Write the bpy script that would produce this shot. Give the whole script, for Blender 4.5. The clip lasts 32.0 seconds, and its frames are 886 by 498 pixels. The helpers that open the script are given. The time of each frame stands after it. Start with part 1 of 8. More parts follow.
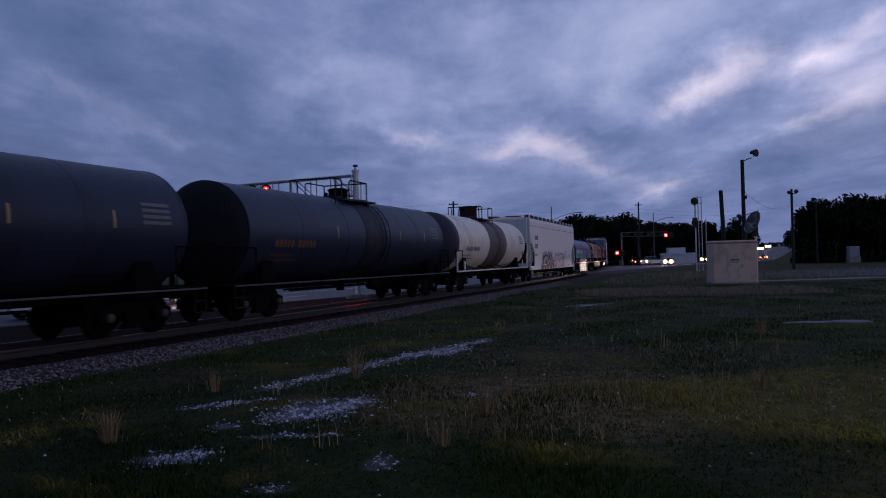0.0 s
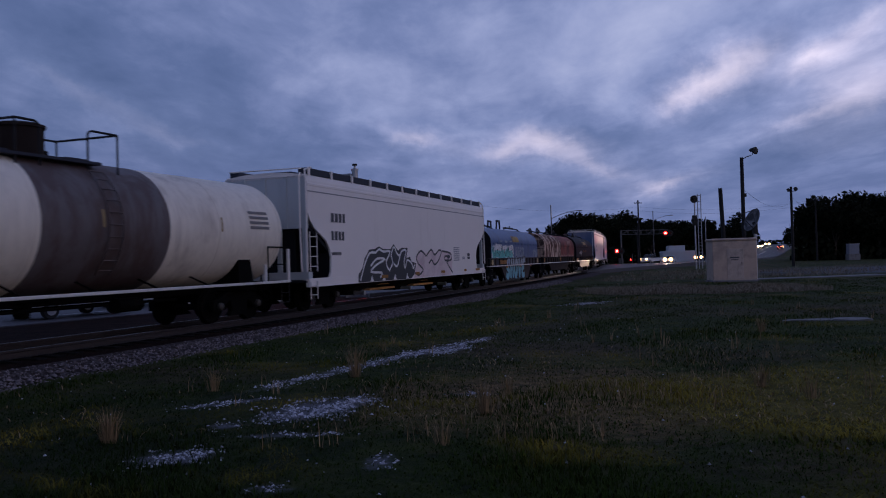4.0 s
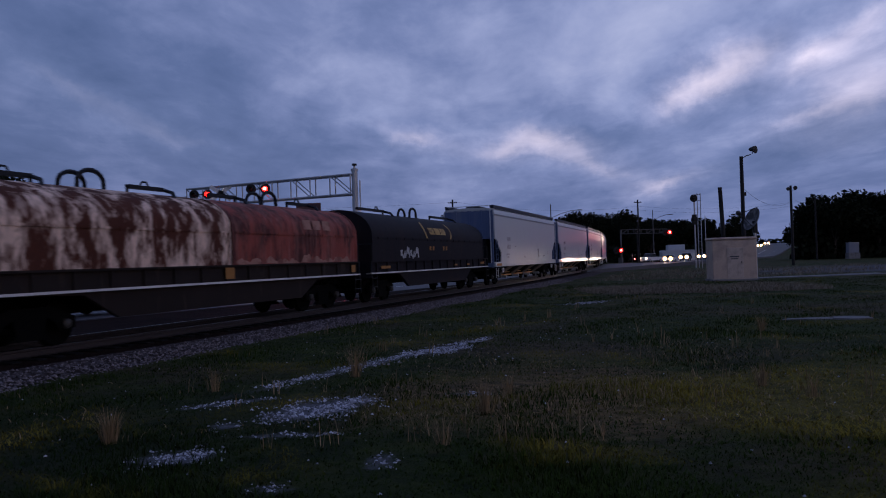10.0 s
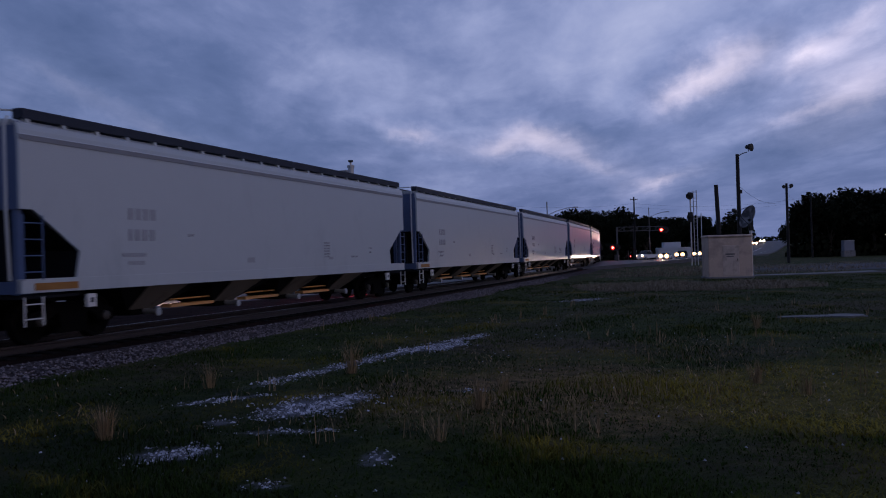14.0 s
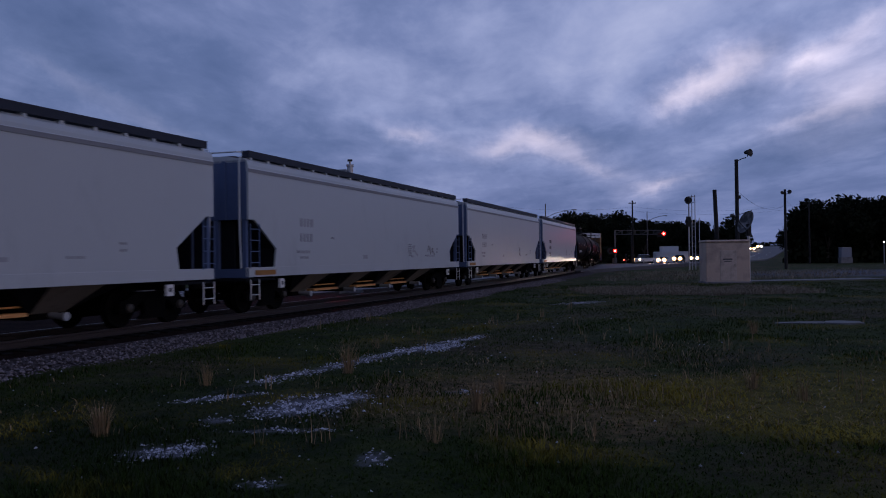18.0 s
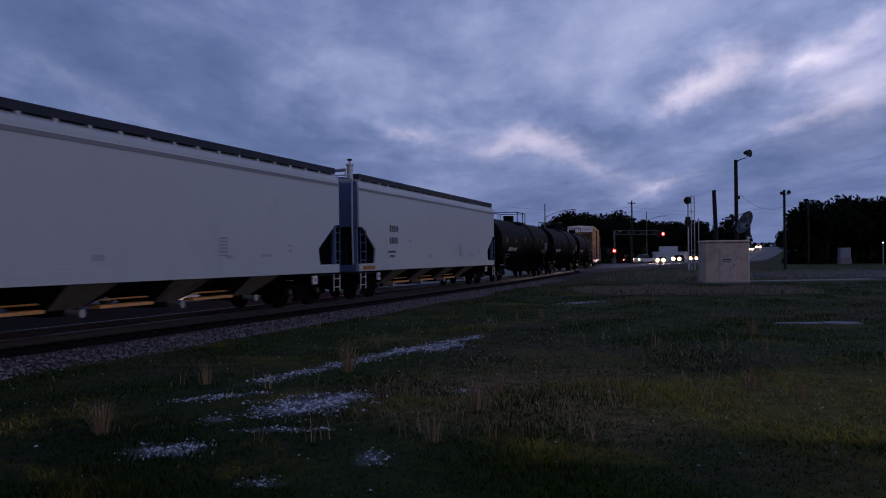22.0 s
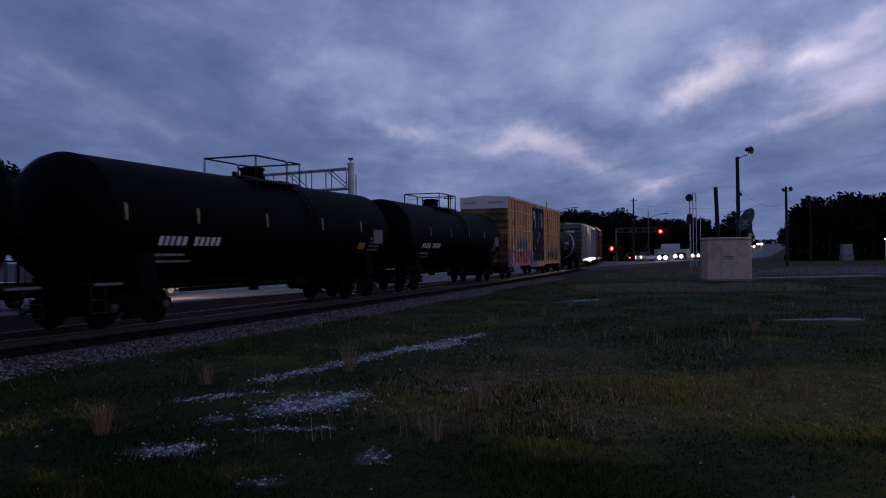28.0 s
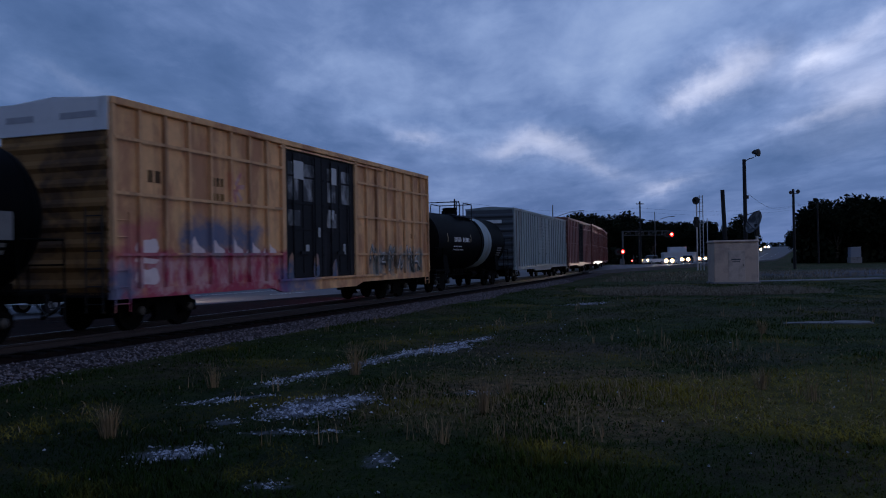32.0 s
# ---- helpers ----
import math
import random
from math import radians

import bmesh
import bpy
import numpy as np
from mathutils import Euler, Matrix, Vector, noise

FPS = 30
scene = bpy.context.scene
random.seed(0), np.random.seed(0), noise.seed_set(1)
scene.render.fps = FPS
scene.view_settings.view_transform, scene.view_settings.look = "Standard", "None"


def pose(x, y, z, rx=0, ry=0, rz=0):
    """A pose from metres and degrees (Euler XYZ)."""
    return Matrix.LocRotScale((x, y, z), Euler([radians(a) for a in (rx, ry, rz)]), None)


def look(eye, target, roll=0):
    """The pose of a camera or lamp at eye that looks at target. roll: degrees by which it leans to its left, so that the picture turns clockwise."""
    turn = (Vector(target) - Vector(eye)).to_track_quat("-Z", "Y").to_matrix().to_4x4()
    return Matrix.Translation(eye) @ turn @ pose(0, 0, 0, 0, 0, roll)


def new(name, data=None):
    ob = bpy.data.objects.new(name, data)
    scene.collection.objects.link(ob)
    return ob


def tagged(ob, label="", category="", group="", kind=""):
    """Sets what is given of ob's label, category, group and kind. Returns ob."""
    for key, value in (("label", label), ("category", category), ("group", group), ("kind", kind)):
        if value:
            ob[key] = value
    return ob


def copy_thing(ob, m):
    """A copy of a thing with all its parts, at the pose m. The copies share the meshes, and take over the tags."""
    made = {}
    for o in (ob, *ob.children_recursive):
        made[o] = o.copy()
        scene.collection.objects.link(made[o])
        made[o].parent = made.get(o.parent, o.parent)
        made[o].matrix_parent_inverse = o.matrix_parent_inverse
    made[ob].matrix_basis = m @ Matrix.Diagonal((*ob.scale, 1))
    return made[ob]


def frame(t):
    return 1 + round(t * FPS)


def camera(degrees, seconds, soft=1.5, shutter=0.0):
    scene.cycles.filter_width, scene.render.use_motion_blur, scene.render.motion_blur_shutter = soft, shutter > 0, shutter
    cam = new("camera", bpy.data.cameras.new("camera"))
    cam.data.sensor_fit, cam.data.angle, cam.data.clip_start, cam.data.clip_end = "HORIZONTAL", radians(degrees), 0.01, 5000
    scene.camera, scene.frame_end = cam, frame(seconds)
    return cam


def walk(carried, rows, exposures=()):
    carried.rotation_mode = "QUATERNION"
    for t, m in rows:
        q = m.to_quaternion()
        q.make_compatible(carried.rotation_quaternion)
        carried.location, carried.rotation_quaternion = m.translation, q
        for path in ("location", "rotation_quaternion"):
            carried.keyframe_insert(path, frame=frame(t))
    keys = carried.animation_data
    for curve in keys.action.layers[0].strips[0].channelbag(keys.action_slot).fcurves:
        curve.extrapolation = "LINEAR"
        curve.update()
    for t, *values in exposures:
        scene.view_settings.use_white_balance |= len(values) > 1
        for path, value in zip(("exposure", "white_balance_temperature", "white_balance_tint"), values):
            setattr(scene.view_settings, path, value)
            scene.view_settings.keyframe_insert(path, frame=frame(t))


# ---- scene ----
EXPO, SKY = 0.0, 1.0
cam = camera(57.19, 32.0, soft=1.05, shutter=0.35)
EYE = Vector((0.0, 0.0, 1.525))
# seconds, turn to the right, tilt up, lean, small sway of the arm (x, y, z)
AIM = (
    (0.0, 0.005, 0.904, -1.434, -0.001, -0.012, -0.002), (1.0, 0.002, 0.925, -1.437, -0.005, -0.008, 0.002),
    (2.0, 0.024, 0.939, -1.500, 0.002, -0.010, -0.001), (3.0, 0.058, 0.870, -1.550, -0.003, -0.008, 0.001),
    (3.5, 0.050, 0.850, -1.600, 0.002, -0.015, -0.001), (4.5, 0.000, 0.740, -1.610, 0.003, -0.006, 0.001),
    (5.5, -0.049, 0.605, -1.590, 0.004, 0.003, 0.002), (6.0, -0.047, 0.578, -1.578, 0.003, -0.002, 0.004),
    (7.0, -0.066, 0.636, -1.649, 0.001, -0.009, 0.001), (8.0, -0.020, 0.652, -1.678, 0.001, -0.004, 0.002),
    (9.0, 0.001, 0.719, -1.718, 0.000, -0.002, -0.001), (10.0, 0.038, 0.788, -1.755, -0.003, -0.008, -0.001),
    (11.0, 0.035, 0.820, -1.859, 0.006, -0.020, -0.001), (12.0, 0.042, 0.782, -1.930, 0.013, -0.008, -0.007),
    (13.0, 0.155, 0.640, -1.821, 0.002, -0.004, 0.001), (14.0, 0.293, 0.557, -1.613, 0.001, -0.012, 0.001),
    (14.5, 0.355, 0.550, -1.520, 0.001, -0.013, 0.004), (15.5, 0.385, 0.570, -1.310, 0.001, -0.013, 0.004),
    (16.5, 0.400, 0.592, -1.094, 0.001, -0.013, 0.003), (17.0, 0.424, 0.605, -1.000, 0.000, -0.012, 0.001),
    (18.0, 0.448, 0.590, -0.730, -0.010, -0.014, 0.011), (19.0, 0.464, 0.630, -0.630, -0.023, -0.021, 0.014),
    (20.0, 0.473, 0.628, -0.555, -0.020, -0.028, 0.011), (21.0, 0.474, 0.594, -0.555, -0.015, -0.036, 0.012),
    (22.0, 0.494, 0.556, -0.575, -0.013, -0.040, 0.015), (23.0, 0.494, 0.505, -0.605, -0.014, -0.027, 0.017),
    (24.0, 0.506, 0.497, -0.610, -0.019, -0.025, 0.019), (25.0, 0.493, 0.540, -0.685, -0.014, -0.027, 0.016),
    (25.5, 0.478, 0.530, -0.710, -0.007, -0.036, 0.015), (26.5, 0.432, 0.470, -0.785, -0.001, -0.032, 0.015),
    (27.5, 0.386, 0.440, -0.848, 0.004, -0.025, 0.013), (28.0, 0.366, 0.460, -0.862, 0.004, -0.018, 0.010),
    (29.0, 0.316, 0.513, -0.890, 0.002, -0.013, 0.003), (30.0, 0.272, 0.525, -0.910, 0.001, -0.004, 0.006),
    (30.5, 0.225, 0.570, -0.945, 0.005, -0.005, 0.002), (31.0, 0.120, 0.648, -1.000, 0.006, -0.011, -0.003),
    (31.5, -0.020, 0.692, -1.018, 0.005, -0.014, 0.000), (32.0, -0.074, 0.726, -1.003, 0.003, -0.006, 0.000),
)


def aim(turn, tilt, lean, sway):
    eye = EYE + Vector(sway)
    a, b = radians(turn), radians(tilt)
    return look(eye, eye + Vector((math.sin(a) * math.cos(b), math.cos(a) * math.cos(b), math.sin(b))), lean)


walk(cam, [(t, aim(a, b, c, (x, y, z))) for t, a, b, c, x, y, z in AIM],
     [(0.0, EXPO, 6500, 10), (24.0, EXPO, 6500, 10), (28.0, EXPO - 0.12, 6500, 10), (30.0, EXPO - 0.12, 6350, 8), (32.0, EXPO - 0.08, 5700, -4)])


# ---------------------------------------------------------------- the sky and its light
def mathn(tree, op, a, b=None, c=None):
    n = tree.nodes.new("ShaderNodeMath")
    n.operation = op
    for i, v in enumerate((a, b, c)):
        if v is None:
            continue
        if isinstance(v, (int, float)):
            n.inputs[i].default_value = v
        else:
            tree.links.new(v, n.inputs[i])
    return n.outputs[0]


def ramp(tree, fac, stops):
    n = tree.nodes.new("ShaderNodeValToRGB")
    e = n.color_ramp.elements
    while len(e) < len(stops):
        e.new(0.5)
    for el, (p, c) in zip(e, stops):
        el.position = p
        el.color = (*c, 1) if len(c) == 3 else c
    tree.links.new(fac, n.inputs[0])
    return n.outputs[0]


def mixc(tree, fac, a, b, blend="MIX"):
    n = tree.nodes.new("ShaderNodeMixRGB")
    n.blend_type = blend
    for i, v in enumerate((fac, a, b)):
        if isinstance(v, (int, float)):
            n.inputs[i].default_value = v
        elif isinstance(v, tuple):
            n.inputs[i].default_value = (*v, 1)
        else:
            tree.links.new(v, n.inputs[i])
    return n.outputs[0]


def noisen(tree, vec, scale, detail=4, rough=0.55, dist=0.0):
    n = tree.nodes.new("ShaderNodeTexNoise")
    n.inputs["Scale"].default_value = scale
    n.inputs["Detail"].default_value = detail
    n.inputs["Roughness"].default_value = rough
    n.inputs["Distortion"].default_value = dist
    if vec is not None:
        tree.links.new(vec, n.inputs["Vector"])
    return n.outputs["Fac"]


def mapping(tree, vec, scale=(1, 1, 1), rot=(0, 0, 0), loc=(0, 0, 0)):
    n = tree.nodes.new("ShaderNodeMapping")
    n.inputs["Scale"].default_value, n.inputs["Rotation"].default_value, n.inputs["Location"].default_value = scale, rot, loc
    tree.links.new(vec, n.inputs["Vector"])
    return n.outputs[0]


# breaks in the cloud: azimuth to the right, height, half width, half height (degrees), slant, strength
BREAKS = ((-1.7, 8.8, 2.2, 0.6, -18, 0.50), (4.6, 7.6, 2.0, 0.6, 6, 0.50), (7.4, 8.2, 1.9, 0.7, -12, 0.38), (11.1, 6.4, 3.0, 0.7, -24, 0.36), (15.6, 4.8, 2.1, 0.4, 12, 0.44), (18.1, 11.5, 2.3, 0.8, 28, 0.60),
          (16.7, 10.6, 1.2, 0.6, 14, 0.22), (20.3, 12.5, 1.9, 1.0, 30, 0.34), (24.7, 12.1, 1.4, 0.6, 22, 0.58), (28.2, 10.0, 3.4, 1.9, 24, 0.58), (24.8, 8.4, 2.5, 0.4, 12, 0.26), (-24.2, 11.6, 4.6, 0.75, -18, 0.20),
          (-18.4, 8.8, 2.9, 0.5, -20, 0.22), (-15.8, 11.2, 1.0, 0.3, -20, 0.15), (28.2, 13.7, 2.4, 0.7, 30, 0.32), (2.4, 4.9, 2.4, 0.4, 0, 0.12))
# wider veils that thin (+) or thicken (-) the layer
VEILS = ((2.0, 16.4, 6.0, 1.9, 0, 0.15), (13.3, 15.5, 6.0, 2.0, 20, 0.10), (12.7, 11.5, 1.3, 2.4, -28, 0.16), (8.9, 12.0, 1.0, 1.4, 35, 0.14), (-5.3, 13.4, 6.0, 1.1, -10, 0.10), (-5.0, 10.7, 3.6, 1.2, -20, 0.10),
         (6.9, 9.8, 2.0, 0.7, -35, 0.12), (17.5, 9.1, 6.0, 1.0, 10, -0.12), (10.7, 8.8, 3.2, 1.2, -20, -0.17), (-14.6, 13.7, 6.0, 1.6, -12, -0.09), (-25.6, 7.5, 6.8, 1.8, -10, -0.10), (22.6, 13.4, 1.8, 0.9, 25, -0.13),
         (-26.4, 14.7, 5.6, 1.6, -10, -0.05), (-10.3, 5.4, 8.0, 1.6, 0, -0.06), (21.7, 5.6, 6.4, 1.6, 5, -0.06), (26.0, 6.7, 4.0, 1.0, 10, -0.07),
         (24.0, 13.0, 9.0, 4.5, 10, 0.17), (-3.0, 15.0, 4.0, 2.2, 0, 0.08), (-8.0, 12.0, 7.0, 5.0, 0, 0.05), (-23.0, 13.0, 9.0, 5.0, 0, -0.07))
# openings beside and behind the field
ROUND_ABOUT = ((62.0, 12.0, 10.0, 4.0, 8, 0.40), (100.0, 16.0, 16.0, 5.0, -5, 0.45), (150.0, 14.0, 16.0, 5.0, 10, 0.40), (-70.0, 12.0, 9.0, 2.5, 8, 0.20), (-120.0, 18.0, 12.0, 4.0, -8, 0.24), (-165.0, 20.0, 16.0, 6.0, 5, 0.34))


SUNSET = ((122.0, 4.0, 34.0, 9.0, 0, 1.0),)


def lobes(t, spot, rows):
    """Sum of soft slanted patches on the sky."""
    total = None
    for a0, e0, w, h, slant, amp in rows:
        m = t.nodes.new("ShaderNodeMapping")
        m.vector_type = "TEXTURE"
        m.inputs["Location"].default_value, m.inputs["Rotation"].default_value, m.inputs["Scale"].default_value = (a0, e0, 0), (0, 0, radians(slant)), (w, h, 1)
        t.links.new(spot, m.inputs["Vector"])
        d = t.nodes.new("ShaderNodeVectorMath")
        d.operation = "DOT_PRODUCT"
        t.links.new(m.outputs[0], d.inputs[0])
        t.links.new(m.outputs[0], d.inputs[1])
        g = mathn(t, "MULTIPLY", mathn(t, "POWER", 0.5, mathn(t, "POWER", d.outputs["Value"], 0.62)), amp)
        total = g if total is None else mathn(t, "ADD", total, g)
    return total


def dusk_sky():
    world = bpy.data.worlds.new("dusk_sky")
    scene.world = world
    world.use_nodes = True
    t = world.node_tree
    t.nodes.clear()
    geo = t.nodes.new("ShaderNodeTexCoord").outputs["Generated"]
    sep = t.nodes.new("ShaderNodeSeparateXYZ")
    t.links.new(geo, sep.inputs[0])
    x, y, z = sep.outputs
    up = mathn(t, "MAXIMUM", z, 0.0)
    low = mathn(t, "ADD", up, 0.09)
    flat = t.nodes.new("ShaderNodeCombineXYZ")
    t.links.new(mathn(t, "DIVIDE", x, low), flat.inputs[0])
    t.links.new(mathn(t, "DIVIDE", y, low), flat.inputs[1])
    # cloud streets that run away from the field, soft heaps and fine tatters
    streets = noisen(t, mapping(t, flat.outputs[0], scale=(1.0, 0.34, 1.0), rot=(0, 0, radians(-4)), loc=(0.7, 0.2, 0)), 1.5, 6, 0.5, 0.3)
    heaps = noisen(t, mapping(t, geo, scale=(1.0, 1.0, 1.9), loc=(2.3, 0.4, 0.9)), 6.5, 7, 0.55, 0.35)
    tatters = noisen(t, mapping(t, flat.outputs[0], scale=(1.0, 0.5, 1.0), loc=(3, 1, 0)), 5.0, 7, 0.6, 0.4)
    body = mathn(t, "ADD", mathn(t, "MULTIPLY", streets, 0.38), mathn(t, "ADD", mathn(t, "MULTIPLY", tatters, 0.20), mathn(t, "MULTIPLY", heaps, 0.42)))
    # torn edges
    az = mathn(t, "MULTIPLY", mathn(t, "ARCTAN2", x, y), 57.2958)
    el = mathn(t, "MULTIPLY", mathn(t, "ARCSINE", z), 57.2958)
    az = mathn(t, "ADD", az, mathn(t, "MULTIPLY", mathn(t, "SUBTRACT", noisen(t, geo, 10.0, 6, 0.62), 0.5), 5.5))
    el = mathn(t, "ADD", el, mathn(t, "MULTIPLY", mathn(t, "SUBTRACT", noisen(t, mapping(t, geo, loc=(5, 2, 1)), 12.0, 6, 0.62), 0.5), 3.0))
    spot = t.nodes.new("ShaderNodeCombineXYZ")
    t.links.new(az, spot.inputs[0])
    t.links.new(el, spot.inputs[1])
    body = mathn(t, "ADD", body, mathn(t, "MULTIPLY", lobes(t, spot.outputs[0], VEILS), 0.75))
    total = mathn(t, "ADD", lobes(t, spot.outputs[0], BREAKS), lobes(t, spot.outputs[0], ROUND_ABOUT))
    torn = mathn(t, "MULTIPLY", total, mathn(t, "ADD", 0.35, mathn(t, "MULTIPLY", mathn(t, "ADD", mathn(t, "MULTIPLY", tatters, 0.5), mathn(t, "MULTIPLY", heaps, 0.6)), 1.6)))
    clouds = ramp(t, body, [(0.34, (0.071, 0.114, 0.263)), (0.45, (0.102, 0.149, 0.324)), (0.55, (0.164, 0.213, 0.421)), (0.66, (0.265, 0.314, 0.546)), (0.82, (0.41, 0.45, 0.68))])
    glow = ramp(t, torn, [(0.0, (0.0, 0.0, 0.0)), (0.15, (0.018, 0.021, 0.031)), (0.35, (0.098, 0.092, 0.114)), (0.62, (0.305, 0.255, 0.265)), (1.0, (0.53, 0.43, 0.41))])
    sky = t.nodes.new("ShaderNodeTexSky")
    sky.sky_type, sky.sun_disc = "NISHITA", False
    sky.sun_elevation, sky.sun_rotation = radians(1.0), radians(120)
    lit = mixc(t, 1.0, mixc(t, 1.0, clouds, glow, "ADD"), mixc(t, 1.0, sky.outputs[0], (0.012, 0.012, 0.014), "MULTIPLY"), "ADD")
    # haze near the skyline
    haze = ramp(t, mathn(t, "MULTIPLY", up, 6.0), [(0.0, (1, 1, 1)), (0.35, (0.35, 0.35, 0.35)), (1.0, (0, 0, 0))])
    lit = mixc(t, mathn(t, "MULTIPLY", haze, 0.55), lit, (0.140, 0.178, 0.365))
    # brighter and warmer towards the place of sunset, behind the field
    west = mathn(t, "ADD", 0.945, mathn(t, "MULTIPLY", mathn(t, "COSINE", mathn(t, "SUBTRACT", mathn(t, "ARCTAN2", x, y), 0.9)), 0.14))
    tint = t.nodes.new("ShaderNodeCombineXYZ")
    for i in range(3):
        t.links.new(west, tint.inputs[i])
    lit = mixc(t, 1.0, lit, tint.outputs[0], "MULTIPLY")
    lit = mixc(t, 1.0, lit, ramp(t, lobes(t, spot.outputs[0], SUNSET), [(0.15, (0, 0, 0)), (1.0, (0.62, 0.38, 0.14))]), "ADD")
    back = t.nodes.new("ShaderNodeBackground")
    t.links.new(lit, back.inputs[0])
    back.inputs[1].default_value = SKY
    out = t.nodes.new("ShaderNodeOutputWorld")
    t.links.new(back.outputs[0], out.inputs[0])


dusk_sky()
sun = new("sun", bpy.data.lights.new("sun", "SUN"))
sun.data.energy, sun.data.angle, sun.data.color = 0.06, radians(30), (0.95, 0.85, 1.0)
sun.matrix_world = look((60, -30, 40), (0, 30, 0))


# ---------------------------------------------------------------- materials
# warm light painted as yellow turf, the brown part, a dim corner painted dark
WARM_LIT, SCORCHED, DIM_CORNER = (5.4, 11.0, 2.9, 1.9), (1.9, 11.2, 3.0, 3.0), (-4.6, 8.2, 3.4, 4.2)


def patch(t, co, cx, cy, rx, ry, turn=0):
    """1 in the middle of a patch of the field, 0 round about."""
    m = t.nodes.new("ShaderNodeMapping")
    m.vector_type = "TEXTURE"
    m.inputs["Location"].default_value, m.inputs["Rotation"].default_value, m.inputs["Scale"].default_value = (cx, cy, 0), (0, 0, radians(turn)), (rx, ry, 1000)
    t.links.new(co, m.inputs["Vector"])
    d = t.nodes.new("ShaderNodeVectorMath")
    d.operation = "DOT_PRODUCT"
    t.links.new(m.outputs[0], d.inputs[0])
    t.links.new(m.outputs[0], d.inputs[1])
    return mathn(t, "DIVIDE", 1.0, mathn(t, "ADD", 1.0, mathn(t, "POWER", d.outputs["Value"], 1.6)))


def surface(name, base, rough=0.6, metal=0.0, vary=0.25, scale=1.5, stain=None, stain_at=0.55, stain_scale=0.8, streak=False,
            bump=0.1, bump_scale=30.0, island=0.0, spec=0.5, objrand=0.0, grime=None, drift=0.0):
    m = bpy.data.materials.new(name)
    m.use_nodes = True
    t = m.node_tree
    b = t.nodes["Principled BSDF"]
    co = t.nodes.new("ShaderNodeTexCoord").outputs["Object"]
    n1 = noisen(t, co, scale, 5, 0.6)
    n2 = noisen(t, co, scale * 9, 4, 0.6)
    lum = mathn(t, "ADD", mathn(t, "MULTIPLY", mathn(t, "SUBTRACT", n1, 0.5), vary * 2), mathn(t, "MULTIPLY", mathn(t, "SUBTRACT", n2, 0.5), vary))
    lum = mathn(t, "ADD", lum, 1.0)
    if island:
        g = t.nodes.new("ShaderNodeNewGeometry")
        lum = mathn(t, "ADD", lum, mathn(t, "MULTIPLY", mathn(t, "SUBTRACT", g.outputs["Random Per Island"], 0.5), island * 2))
    if objrand:
        o = t.nodes.new("ShaderNodeObjectInfo")
        lum = mathn(t, "ADD", lum, mathn(t, "MULTIPLY", mathn(t, "SUBTRACT", o.outputs["Random"], 0.5), objrand * 2))
    comb = t.nodes.new("ShaderNodeCombineXYZ")
    for i in range(3):
        t.links.new(lum, comb.inputs[i])
    col = mixc(t, 1.0, base, comb.outputs[0], "MULTIPLY")
    if stain:
        sv = mapping(t, co, scale=(1, 1, 0.45) if streak == "half" else (1, 1, 0.18) if streak else (1, 1, 1))
        sn = noisen(t, sv, stain_scale, 7, 0.65, 0.3)
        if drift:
            # warm light on the right of the field, put into the blade colour
            sn = mathn(t, "ADD", sn, mathn(t, "MULTIPLY", patch(t, co, *WARM_LIT), drift))
            # dimness of the near left corner, put into the blades as dark green
            col = mixc(t, mathn(t, "MULTIPLY", patch(t, co, *DIM_CORNER), 0.6), col, (0.008, 0.015, 0.004))
        mask = ramp(t, sn, [(stain_at - 0.06, (0, 0, 0)), (stain_at + 0.07, (1, 1, 1))])
        col = mixc(t, mask, col, stain)
    if grime:
        gn = noisen(t, mapping(t, co, scale=(1, 1, 0.1)), 5.0, 5, 0.7)
        col = mixc(t, mathn(t, "MULTIPLY", ramp(t, gn, [(0.45, (0, 0, 0)), (0.75, (1, 1, 1))]), 0.5), col, grime)
    t.links.new(col, b.inputs["Base Color"])
    rn = mathn(t, "ADD", rough - 0.08, mathn(t, "MULTIPLY", n2, 0.16))
    t.links.new(rn, b.inputs["Roughness"])
    b.inputs["Metallic"].default_value = metal
    b.inputs["Specular IOR Level"].default_value = spec
    if bump:
        bn = t.nodes.new("ShaderNodeBump")
        bn.inputs["Strength"].default_value = bump
        bn.inputs["Distance"].default_value = 0.02
        t.links.new(noisen(t, co, bump_scale, 4, 0.6), bn.inputs["Height"])
        t.links.new(bn.outputs[0], b.inputs["Normal"])
    return m


def glowing(name, colour, strength):
    m = bpy.data.materials.new(name)
    m.use_nodes = True
    b = m.node_tree.nodes["Principled BSDF"]
    b.inputs["Base Color"].default_value = (*colour, 1)
    b.inputs["Emission Color"].default_value = (*colour, 1)
    b.inputs["Emission Strength"].default_value = strength
    return m


TANK_GREY = surface("tank_blue_grey_paint", (0.021, 0.026, 0.052), 0.42, 0, 0.20, 0.6, (0.013, 0.016, 0.028), 0.60, 0.5, True, 0.05, 12, grime=(0.012, 0.013, 0.018), spec=0.28)
TANK_WHITE = surface("tank_white_paint", (0.80, 0.735, 0.635), 0.5, 0, 0.12, 0.7, (0.52, 0.455, 0.385), 0.60, 0.8, True, 0.06, 12, grime=(0.56, 0.50, 0.43), spec=0.3)
TANK_BLACK = surface("tank_black_paint", (0.0022, 0.0022, 0.0025), 0.6, 0, 0.3, 0.7, (0.0045, 0.004, 0.004), 0.64, 0.8, True, 0.04, 14, spec=0.03)
